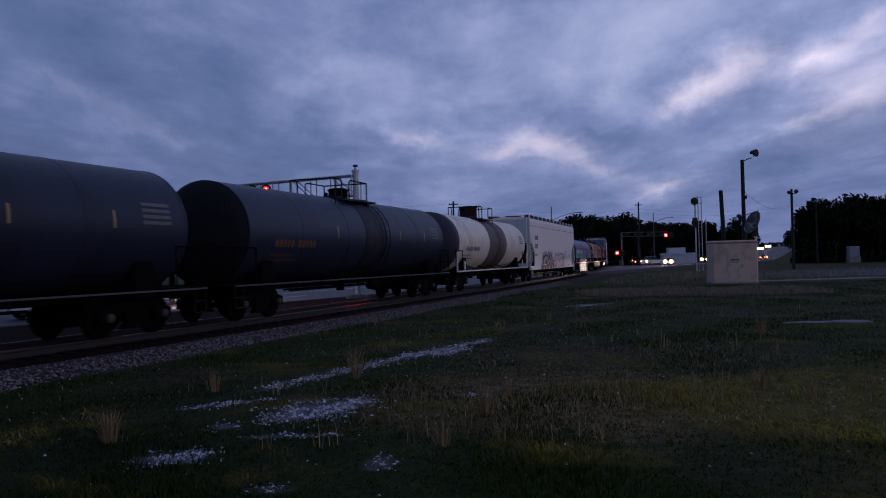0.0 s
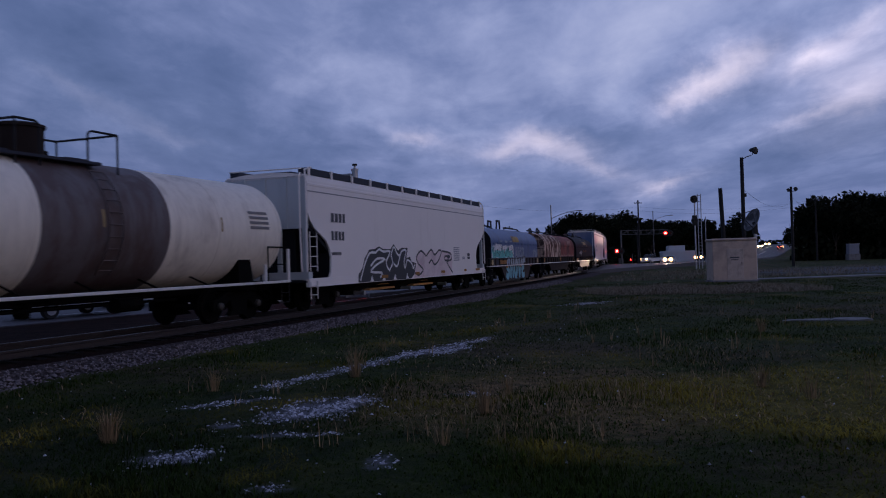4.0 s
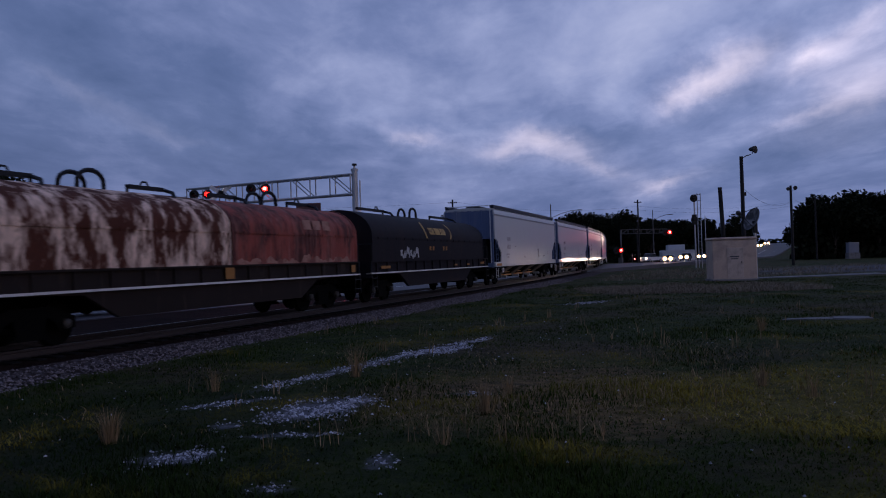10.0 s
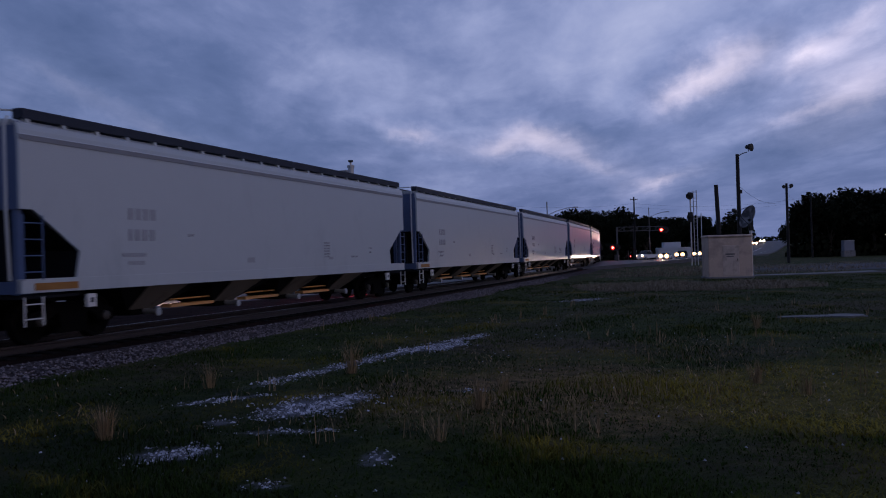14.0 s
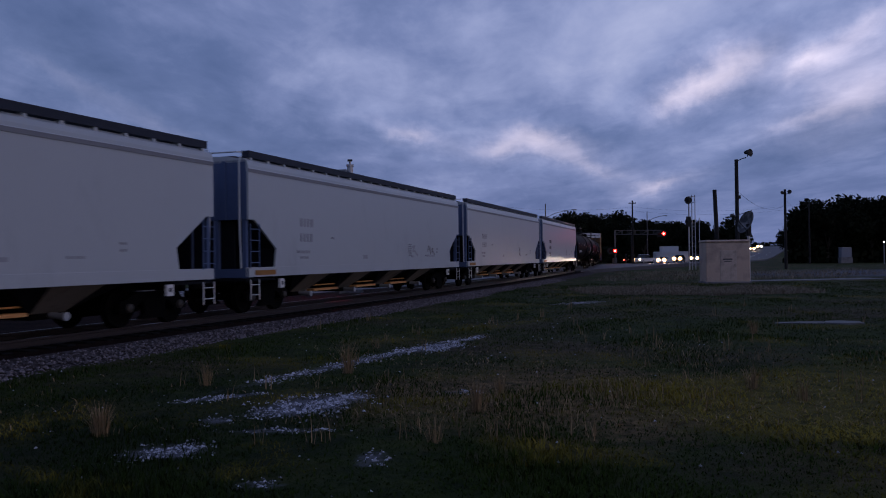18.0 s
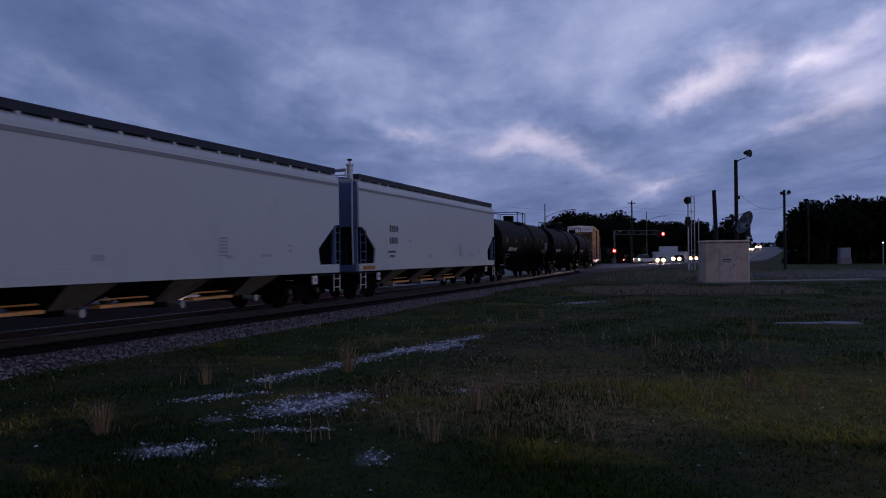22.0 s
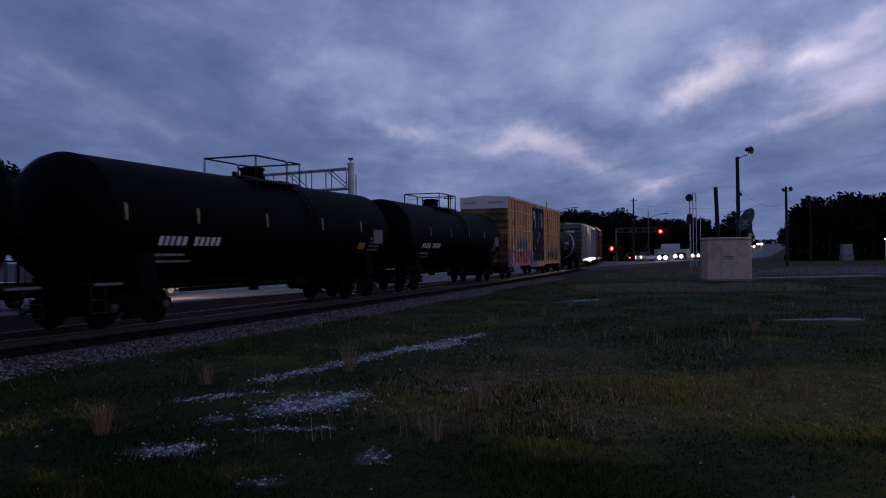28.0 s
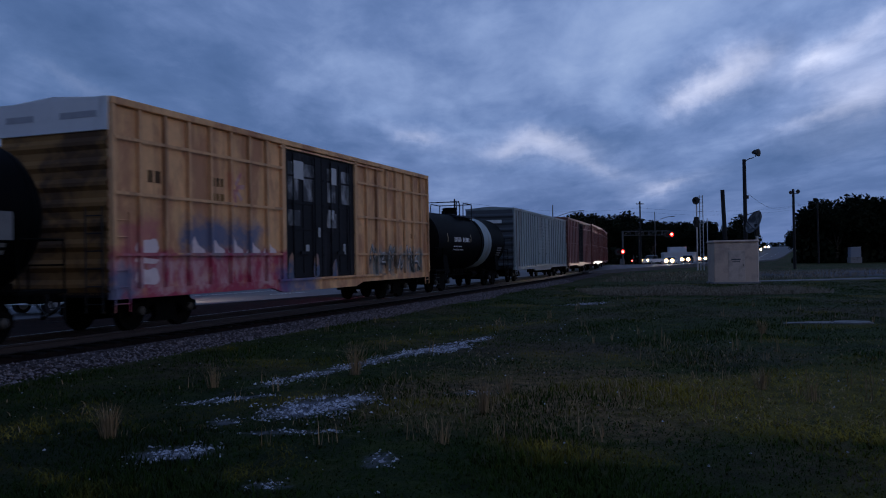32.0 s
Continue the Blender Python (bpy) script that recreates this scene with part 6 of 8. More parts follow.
def make_coil_cars():
    rnd = random.Random(9)
    # blue car: one long hood
    car = coil_car("coil_car", "blue coil car with a long curved hood and pale graffiti", 7.5, COIL_NAVY, WHITE_TRIM, 0.22)
    # the hood's end faces are shaded by colour, not by the blue paint
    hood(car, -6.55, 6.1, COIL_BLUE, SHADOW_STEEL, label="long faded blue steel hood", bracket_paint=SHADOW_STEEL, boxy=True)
    y = -1.466
    teal = "teal sprayed letters with white tops that cannot be read"
    cloud(car, "graffiti", teal, -6.5, -1.1, 1.59, 2.34, 0.42, SPRAY_WHITE, y, 0.002, 21, 0.10, 0.10)
    cloud(car, "graffiti", teal, -6.3, -1.5, 1.585, 1.98, 0.36, SPRAY_TEAL, y, 0.006, 22, 0.20, 0.10)
    spray(car, "graffiti", teal, (6, 9, 4, 9, 6, 4, 9, 6, 9, 4), -6.4, -1.3, 1.64, 0.50, y - 0.004, ((0.16, SPRAY_TEAL, -0.05), (0.05, COIL_NAVY, 0.03)))
    spray(car, "graffiti", teal, (8, 6, 8, 3, 6, 8), -6.3, -1.5, 2.02, 0.26, y - 0.004, ((0.07, SPRAY_WHITE, 0.0), (0.03, SPRAY_PALE, 0.03)))
    for x in (-4.6, -3.4, -2.2):
        cloud(car, "graffiti", "small white sprayed scallop", x, x + 0.75, 2.50, 2.62, 0.8, SPRAY_PALE, y, 0.012, 3, 0.02)
    spray(car, "graffiti", "thin pale outline tag", (8, 8, 5, 8), -0.7, 1.9, 1.62, 0.58, y, ((0.09, SPRAY_PALE, 0.0),))
    spray(car, "graffiti", "small pale scribble", (8, 6, 8), 4.6, 6.0, 1.62, 0.42, y, ((0.09, SPRAY_PALE, 0.0),))
    shove(car)
    curve = [(-1.46 * math.cos(radians(a)) * 1.02, 2.45 + 0.99 * math.sin(radians(a)) ** 0.88 * 1.02) for a in (4, 8, 13, 18, 24)]
    g = Geo()
    for (ya, za), (yb, zb) in zip(curve, curve[1:]):
        la, lb = 0.55 - 0.5 * (za - 2.4), 0.55 - 0.5 * (zb - 2.4)
        g.add([(-1.25 + la - 0.55, ya, za), (0.0 + la, ya, za), (0.0 + lb, yb, zb), (-1.25 + lb - 0.55, yb, zb)], [(0, 1, 2, 3)])
    part("emblem_panel", g, SPRAY_GOLD, car, "worn slanted yellow emblem patch")
    bars(car, "reflector_strip", [(-6.6, -6.2, 1.2, 1.48), (5.9, 6.25, 1.2, 1.48)], -1.49, MARK_YELLOW, "yellow plate on the sill")
    bars(car, "sill_marker", [(-3.4, -2.9, 0.98, 1.07), (0.2, 0.6, 0.98, 1.07), (3.3, 3.7, 0.98, 1.07)], -1.53, MARK_AMBER)
    bars(car, "stencilled_marking", letter_row(rnd, -4.6, 1.22, 0.22, 9), -1.486, MARK_AMBER, "faded amber stencilled row that cannot be read")
    couple(car, 73.7, 88.7)
    # rusted car: two hoods
    car = coil_car("coil_car", "rusted coil car with two peeling curved hoods", 8.4, RUST_SILL, WHITE_TRIM)
    hood(car, -7.15, 0.15, COIL_RUST, RUST_END, label="peeling white and rust-brown hood", bar=True)
    hood(car, 0.30, 7.75, COIL_RED, label="rust-red streaked hood", bar=True)
    bars(car, "reflector_strip", [(-7.5, -7.1, 1.2, 1.5), (-0.1, 0.3, 1.2, 1.5), (7.3, 7.6, 1.2, 1.45)], -1.49, MARK_AMBER, "amber plate on the sill")
    cloud(car, "worn_band", "pale worn foot of the red hood", 0.4, 7.65, 1.56, 1.72, 0.7, RUST_PALE, -1.462, 0.003, 3, 0.16)
    for x in (4.1, 4.75, 5.4):
        part("emblem_mark", Geo().add([(x, -1.452, 2.62), (x + 0.5, -1.452, 2.62), (x + 0.5, -1.40, 2.92), (x, -1.40, 2.92)], [(0, 1, 2, 3)]), RUST_PALE, car, "faint pale worn emblem block")
    couple(car, 88.7, 105.5)
    # black car: one hood
    car = coil_car("coil_car", "black coil car with a yellow emblem on its hood", 8.3, COIL_BLACK, WHITE_TRIM)
    hood(car, -7.6, 7.0, COIL_BLACK, peak=3.54, label="faded black steel hood", bracket_paint=RAIL_BLACK)
    g = Geo()
    arc = [(-1.46 * math.cos(radians(a)) * 1.016, 2.45 + math.sin(radians(a)) ** 0.88 * 1.11) for a in range(2, 44, 8)]
    for xx, dx in ((-1.7, 0.35), (1.55, -0.35)):
        vs, fs = [], []
        for i, (yy, z) in enumerate(arc):
            o = 0.18 * math.sin(i / (len(arc) - 1) * 3.14)
            x = xx + (o if dx < 0 else -o)
            vs += [(x - 0.09, yy, z), (x + 0.09, yy, z)]
        fs = [(2 * i, 2 * i + 1, 2 * i + 3, 2 * i + 2) for i in range(len(arc) - 1)]
        part("emblem_bracket", Geo().add(vs, fs), SPRAY_GOLD, car, "yellow bracket of the emblem")
    for x0 in (-1.3, -0.53, 0.24):
        vs = []
        for yy, z in arc[1:4]:
            vs += [(x0, yy, z), (x0 + 0.68, yy, z)]
        part("emblem_block", Geo().add(vs, [(0, 1, 3, 2), (2, 3, 5, 4)]), SPRAY_GOLD, car, "yellow block of the emblem")
    spray(car, "graffiti", "small pale scribble", (4, 9, 6, 4, 9, 6), -4.9, -2.8, 1.66, 0.36, -1.466, ((0.10, SPRAY_SILVER, 0.0),))
    bars(car, "reflector_strip", [(-6.9, -6.0, 1.27, 1.38), (2.0, 2.4, 1.25, 1.33), (4.0, 4.4, 1.25, 1.33), (6.4, 7.1, 1.27, 1.38)], -1.49, MARK_AMBER, "amber reflective strips")
    bars(car, "emblem_mark", [(-1.4, -1.2, 1.98, 2.16), (-1.0, -0.8, 1.98, 2.16), (0.4, 0.6, 1.98, 2.16), (0.8, 1.0, 1.98, 2.16)], -1.466, MARK_AMBER)
    couple(car, 105.5, 122.2)


def make_box_cars():
    rnd = random.Random(12)
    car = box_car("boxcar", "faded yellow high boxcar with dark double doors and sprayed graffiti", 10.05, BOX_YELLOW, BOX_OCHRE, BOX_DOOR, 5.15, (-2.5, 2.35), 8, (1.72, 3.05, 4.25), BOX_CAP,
                  BOX_CAP, door_label="black double plug doors with pale patches", rib_paint=BOX_RIB)
    y = -1.535
    pink = "pink and blue sprayed letters with pale tops that cannot be read"
    for i in range(5):
        x, top = -6.9 + i * 0.84, 2.20 - 0.07 * (i % 2)
        g = Geo()
        g.add([(x - 0.05, y - 0.006, 1.72), (x + 0.74, y - 0.006, 1.72), (x + 0.66, y - 0.006, 1.88), (x + 0.42, y - 0.006, 1.98), (x + 0.27, y - 0.006, top), (x + 0.14, y - 0.006, 2.0)], [(0, 1, 2, 3, 4, 5)])
        part("graffiti", g, SPRAY_ROSE, car, "white peak of a sprayed letter")
    for z0, z1, k in ((1.78, 2.12, 62), (1.52, 1.70, 63), (1.05, 1.45, 64)):
        cloud(car, "graffiti", "white sprayed patch", -8.75, -7.95, z0, z1, 0.6, SPRAY_ROSE, y, 0.006, k, 0.06, 0.2)
    for k in range(5):
        c, d = math.cos(k * 0.75 - 2.2), math.sin(k * 0.75 - 2.2)
        g = Geo()
        stroke(g, [(-4.9 + 0.10 * c, 3.55 + 0.10 * d), (-4.9 + 0.42 * c, 3.55 + 0.50 * d)], 0.12, y, 0.004)
        part("graffiti", g, SPRAY_WORN, car, "ray of a worn red sprayed starburst")
    for x, z in ((-2.3, 0.95), (-0.75, 1.05), (0.5, 0.95)):
        cloud(car, "graffiti", "dull blue smear across the doors", x, x + 0.4, z, z + 0.75, 0.4, SPRAY_DUSK, -1.60, 0.003, int(z * 40) + 7, 0.2, 0.15)
    silver = "silver and black sprayed letters that cannot be read"
    spray(car, "graffiti", silver, (6, 4, 6, 9, 6, 4), 3.5, 8.5, 1.08, 0.84, y, ((0.13, SPRAY_BLACK, 0.0), (0.06, SPRAY_SILVER, 0.05)))
    for row in [(-2.2, -1.6, 3.40, 4.55), (-1.3, -0.6, 3.40, 4.55), (0.30, 0.85, 3.45, 4.55), (1.3, 1.95, 3.45, 4.55), (-2.2, -1.5, 2.62, 3.1), (0.25, 0.9, 2.62, 3.1)]:
        bars(car, "door_sheet", [row], -1.566, DOOR_DULL, "dull dark grey door sheet")
    for row in [(-1.9, -1.3, 4.05, 4.6), (0.5, 0.9, 4.05, 4.6), (0.3, 0.7, 2.9, 3.2), (-1.2, -1.0, 1.75, 2.05), (1.35, 1.5, 1.75, 2.1), (-0.4, -0.25, 2.3, 2.6)]:
        bars(car, "door_notice", [row], -1.592, SPRAY_SILVER, "pale worn notice on the door")
    bars(car, "stencilled_marking", letter_row(rnd, -8.3, 3.4, 0.28, 2) + letter_row(rnd, -5.9, 3.5, 0.22, 3) + letter_row(rnd, -5.9, 3.1, 0.22, 3) + [(7.6, 8.0, 2.4, 2.6)], y, BOX_OCHRE, "faded stencils that cannot be read")
    for y0, y1 in ((-1.25, -0.25), (0.5, 1.3)):
        part("end_marking", Geo().box(-9.556, -9.551, y0, y1, 4.72, 4.86), MARK_FADED, car, "faded dark row on the white band")
    couple(car, 279.1, 299.2)
    car = tank_car("tank_car", "short black tank car with a silver-grey jacket band", 7.2, 5.9, 1.42, 2.42, TANK_BLACK, dome_x=0.0, rnd_seed=50, reflect_at=(-4.6, -0.9), text_at=-3.6, wide_rail=True,
                   marks=MARK_WHITE, cover_bands=((1.6, 3.1, BOX_GREY),))
    couple(car, 299.2, 313.7)
    car = box_car("boxcar", "silver-grey ribbed boxcar with corrugated sliding doors", 10.2, BOX_GREY, BOX_SLATE, BOX_GREY, 4.65, (-3.1, 2.3), 9, (), None, BOX_GREY, door_style="slide", door_label="corrugated silver sliding door")
    part("end_marking", Geo().box(-9.74, -9.735, -0.8, 0.4, 3.7, 3.9), MARK_WHITE, car, "white row on the end that cannot be read")
    couple(car, 313.7, 334.1)
    for k, (a, b) in enumerate(((334.1, 352.4), (352.4, 370.7), (370.7, 389.0))):
        car = box_car("boxcar", "oxide-red boxcar with dark double doors", (b - a) / 2, BOX_BROWN, BOX_BROWN, BOX_DOOR if k == 0 else BOX_BROWN, 5.05 if k else 4.95, (-1.6, 1.6), 7, (2.7, 4.2), None, BOX_BROWN, door_label="dark double doors")
        couple(car, a, b)


make_train()


# ---------------------------------------------------------------- crossing signals
FLASHERS = []


def flasher_head(parent, at, turn, phase, big=1.0, spread=0.42):
    """A pair of lamps on a short arm, seen from the field; one of the two is always lit."""
    m = Matrix.Translation(at) @ pose(0, 0, 0, 0, 0, turn)
    arm = part("lamp_arm", Geo().rod((-spread, 0, 0), (spread, 0, 0), 0.035 * big, 6), BLACK_METAL, parent, at=m)
    for s in (-1, 1):
        g = Geo(True)
        g.loft([[(s * spread + r * big * math.cos(2 * math.pi * i / 20), yy, r * big * math.sin(2 * math.pi * i / 20)) for i in range(20)] for r, yy in ((0.10, 0.16), (0.15, 0.10), (0.16, 0.0), (0.30, -0.01), (0.30, -0.03), (0.14, -0.03))], True)
        part("backing_disc", g, BLACK_METAL, arm, "round black backing disc with hood")
        g = Geo(True)
        g.loft([[(s * spread + 0.14 * big * math.cos(radians(a)), yy, 0.14 * big * math.sin(radians(a))) for a in range(-10, 191, 20)] for yy in (-0.03, -0.30)], False, closed=False)
        part("lamp_hood", g, BLACK_METAL, arm)
        g = Geo(True)
        g.loft([[(s * spread + r * big * math.cos(2 * math.pi * i / 18), yy, r * big * math.sin(2 * math.pi * i / 18)) for i in range(18)] for r, yy in ((0.13, -0.035), (0.09, -0.055), (0.02, -0.06))], True)
        part("dark_lens", g, LENS_DARK, arm)
    g = Geo(True)
    g.loft([[(r * big * math.cos(2 * math.pi * i / 18), yy, r * big * math.sin(2 * math.pi * i / 18)) for i in range(18)] for r, yy in ((0.15, -0.062), (0.11, -0.085), (0.03, -0.095))], True)
    lens = part("lit_lens", g, FLASH_RED, arm, "lit red flashing lens")
    # glare of the lamp, laid before the lens as a small emitting disc
    g = Geo(True)
    g.loft([[(r * big * math.cos(2 * math.pi * i / 12), yy, r * big * math.sin(2 * math.pi * i / 12)) for i in range(12)] for r, yy in ((0.085, -0.097), (0.03, -0.108))], True)
    part("bulb", g, FLASH_CORE, lens, "bright glare spot laid on the lens")
    FLASHERS.append((lens, phase, spread))
    return arm


def truss(parent, p, q, depth, bays_, r, material):
    """A flat truss between two ends; depth: its height."""
    p, q = Vector(p), Vector(q)
    side = (q - p).cross(Vector((0, 0, 1))).normalized() * 0.25
    up = Vector((0, 0, depth))
    for o in (side, -side):
        part("top_chord", Geo().rod(p + o + up, q + o + up, r, 8), material, parent)
        part("bottom_chord", Geo().rod(p + o, q + o, r, 8), material, parent)
    g = Geo()
    for i in range(bays_ + 1):
        a = p.lerp(q, i / bays_)
        for o in (side, -side):
            g.rod(a + o, a + o + up, r * 0.7, 6)
        g.rod(a + side, a - side, r * 0.6, 6)
        g.rod(a + side + up, a - side + up, r * 0.6, 6)
        if i < bays_:
            b = p.lerp(q, (i + 1) / bays_)
            for o in (side, -side):
                if i % 2 == 0:
                    g.rod(a + o, b + o + up, r * 0.6, 6)
    part("web_member", g, material, parent)["kind"] = "stuff"


def near_cantilever():
    t = thing("crossing_cantilever", "galvanised cantilever signal with flashing red lamps over the road", "crossing signal", at=(-4.75, 45.0, 0))
    part("foundation", Geo().box(-0.6, 0.6, -0.6, 0.6, -0.6, -0.15, 0.04), CONCRETE, t)
    part("mast", Geo(True).rod((0, 0, -0.2), (0, 0, 6.62), 0.17, 14).rod((0, 0, 6.62), (0, 0, 6.74), 0.21, 14).rod((0, 0, 6.74), (0, 0, 6.92), 0.06, 8), GALV, t)
    p, q = Vector((-0.1, 0.06, 5.33)), Vector((-11.2, 6.6, 5.40))
    truss(t, p, q, 1.10, 9, 0.06, GALV)
    g = Geo()
    for s in (0.0, 0.45):
        g.rod((0.28, s - 0.22, 0.3), (0.28, s - 0.22, 6.1), 0.02, 5)
    for i in range(18):
        g.rod((0.28, -0.22, 0.6 + i * 0.3), (0.28, 0.23, 0.6 + i * 0.3), 0.015, 5)
    for i in range(5):
        g.rod((0.18, 0, 1.4 + i), (0.30, 0, 1.4 + i), 0.02, 5)
    part("mast_ladder", g, GALV, t)
    turn = 0
    for f, dz in ((0.535, 0.70), (0.905, 0.66)):
        a = p.lerp(q, f)
        flasher_head(t, (a.x, a.y - 0.55, a.z + dz), turn, 1, 1.0)
    a = p.lerp(q, 0.775)
    g = Geo()
    for s in (-1, 1):
        c, d = Vector((0.62, 0, s * 0.42)), Vector((0.07, 0, -s * 0.10))
        o = Vector((a.x, a.y - 0.5, a.z + 0.65))
        g.add([o - c - d, o + c - d, o + c + d, o - c + d, *(v + Vector((0, 0.03 + 0.01 * s, 0)) for v in (o - c - d, o + c - d, o + c + d, o - c + d))],
              [(0, 1, 2, 3), (7, 6, 5, 4), (0, 4, 5, 1), (1, 5, 6, 2), (2, 6, 7, 3), (3, 7, 4, 0)])
    part("crossbuck", g, WHITE_TRIM, t, "white crossbuck boards with worn lettering")
    part("sign_plate", Geo().box(-3.5, -2.1, 1.2, 1.26, 4.25, 5.0), surface("dark_red_sign", (0.07, 0.03, 0.03), 0.6), t, "dark sign plate under the truss")
    flasher_head(t, (0.0, -0.35, 2.3), turn, 1, 1.0)
    part("bell", Geo(True).rod((0, 0, 6.92), (0, 0, 7.02), 0.14, 12), BLACK_METAL, t)


def far_cantilever():
    t = thing("crossing_cantilever", "far cantilever signal with a flashing red lamp at its tip", "crossing signal", at=(33.0, 150.0, -0.4))
    part("mast", Geo(True).rod((0, 0, -0.4), (0, 0, 6.5), 0.16, 10), DULL_STEEL, t)
    truss(t, (0.1, 0, 5.75), (9.0, 2.0, 5.75), 0.75, 7, 0.05, DULL_STEEL)
    # far lamps drawn oversized, so that their bloom lies in the shape
    flasher_head(t, (9.05, 1.6, 5.85), 0, 0, 2.1, 0.42)
    flasher_head(t, (-0.55, -0.4, 2.75), 0, 0, 2.1, 0.42)
    part("foundation", Geo().box(-0.5, 0.5, -0.5, 0.5, -0.6, 0.0, 0.03), CONCRETE, t)
    part("relay_case", Geo().box(-0.4, 0.4, 0.4, 1.0, -0.2, 1.4, 0.03), DULL_STEEL, t)
    t = thing("crossing_flasher", "short crossing flasher post beside the road", "crossing signal", at=(37.3, 160.0, -0.6))
    part("mast", Geo(True).rod((0, 0, -0.4), (0, 0, 2.4), 0.06, 8), DULL_STEEL, t)
    flasher_head(t, (0.0, -0.2, 1.2), 0, 1, 0.8)


def signal_mast():
    t = thing("signal_mast", "railway signal mast with two round heads and a ladder", "signal mast", at=(29.6, 95.0, 0.0))
    part("mast", Geo(True).rod((0, 0, -0.3), (0, 0, 8.0), 0.085, 10), GALV, t)
    for z, r in ((7.85, 0.44), (5.35, 0.40)):
        g = Geo(True).rod((-0.12, -0.25, z), (-0.12, -0.20, z), r, 24)
        part("target_disc", g, BLACK_METAL, t, "round black signal target")
        g = Geo(True).rod((-0.12, -0.2, z), (-0.12, 0.25, z), r * 0.5, 14).rod((-0.12, -0.55, z + 0.1), (-0.12, -0.25, z + 0.1), 0.16, 12)
        part("signal_housing", g, BLACK_METAL, t)
    part("lower_head_plate", Geo().box(-0.42, 0.16, -0.32, -0.26, 4.75, 5.95, 0.05), BLACK_METAL, t)
    g = Geo()
    for x in (0.42, 0.80):
        g.rod((x, 0.2, -0.3), (x, 0.2, 8.5), 0.05, 6)
    for i in range(20):
        g.rod((0.42, 0.2, 0.4 + i * 0.4), (0.80, 0.2, 0.4 + i * 0.4), 0.014, 5)
    for z in (6.6, 7.6, 8.3):
        g.rod((0, 0, z), (0.80, 0.2, z), 0.035, 6)
    part("ladder_cage", g, GALV, t, "pale steel ladder and platform")
    g = Geo().rod((1.25, 0.1, -0.3), (1.25, 0.1, 5.8), 0.05, 6)
    part("side_post", g, GALV, t)


# ---------------------------------------------------------------- hut, poles and lamps
def relay_hut():
    t = thing("relay_hut", "beige concrete relay hut with a flat overhanging roof", "hut", at=pose(19.25, 53.6, -0.42, 0, 0, -6))
    part("body", Geo().box(-1.42, 1.42, 0, 2.0, 0.0, 2.70, 0.05), HUT_BEIGE, t)
    part("plinth", Geo().box(-1.5, 1.5, -0.1, 2.1, -0.2, 0.12, 0.03), CONCRETE, t)
    part("roof_slab", Geo().box(-1.47, 1.47, -0.06, 2.06, 2.70, 2.88, 0.06), HUT_BEIGE, t)
    part("door", Geo().box(-0.5, 0.55, -0.03, 0.02, 0.18, 2.18, 0.01), surface("beige_hut_door", (0.49, 0.40, 0.34), 0.7, 0, 0.2, 1.5, (0.34, 0.28, 0.24), 0.55, 1.2), t, "plain beige door")
    part("door_handle", Geo().rod((0.42, -0.08, 1.15), (0.42, -0.08, 1.30), 0.02, 6), BLACK_METAL, t)
    bars(t, "notice_plate", [(-0.32, 0.28, 1.55, 1.64), (-0.26, 0.22, 1.42, 1.48)], -0.03, MARK_BLACK, "dark notice that cannot be read")
    part("vent", Geo().box(-1.2, -0.8, -0.03, 0.0, 2.1, 2.35), HUT_BEIGE, t)
    # dish on its own post behind the hut
    d = thing("satellite_dish", "large dark satellite dish on a steel post", "satellite dish", at=(22.15, 57.5, -0.42))
    part("post", Geo(True).rod((0, 0, 0), (0, 0, 3.3), 0.09, 10), GALV, d)
    aim_ = Vector((-0.90, -0.20, 0.38)).normalized()
    a = aim_.orthogonal().normalized()
    b = aim_.cross(a)
    c = Vector((0.0, 0, 4.1))
    g = Geo(True)
    rings = []
    for r, h in ((0.03, 0.0), (0.32, 0.05), (0.58, 0.14), (0.84, 0.28), (0.86, 0.26), (0.59, 0.10), (0.32, 0.0), (0.03, -0.05)):
        rings.append([c + aim_ * h + (a * math.cos(2 * math.pi * i / 32) + b * math.sin(2 * math.pi * i / 32)) * r for i in range(32)])
    g.loft(rings, True)
    part("reflector", g, surface("weathered_dish_mesh", (0.20, 0.19, 0.19), 0.6, 0.1, 0.2, 1.5, (0.035, 0.035, 0.04), 0.47, 1.3), d, "dark weathered round reflector")
    g = Geo()
    f = c + aim_ * 1.25
    for k in range(3):
        q = 2.1 * k
        g.rod(c + aim_ * 0.28 + (a * math.cos(q) + b * math.sin(q)) * 0.9, f, 0.024, 5)
    g.rod(f - aim_ * 0.1, f + aim_ * 0.25, 0.13, 8)
    g.rod(f + a * 0.3, f - a * 0.3, 0.04, 6)
    part("feed_arm", g, BLACK_METAL, d, "dark feed horn on struts")
    part("mount", Geo().box(-0.15, 0.15, -0.15, 0.15, 3.2, 4.05, 0.02), BLACK_METAL, d)


def pole(name, label, at, height, r0, r1, lean=(0, 0), category="pole", group=""):
    t = thing(name, label, category, at=at, group=group)
    part("shaft", Geo(True).rod((0, 0, -0.4), (lean[0], lean[1], height), r0, 10, r1), WOOD_POLE, t)
    return t


def insulators(t, z, half, x0=0.0):
    part("crossarm", Geo().box(x0 - half, x0 + half, -0.06, 0.06, z - 0.06, z + 0.06), WOOD_POLE, t)
    for x in (-half + 0.1, -half * 0.4, half * 0.4, half - 0.1):
        part("insulator", Geo(True).rod((x0 + x, 0, z + 0.06), (x0 + x, 0, z + 0.22), 0.05, 8, 0.03), BLACK_METAL, t)


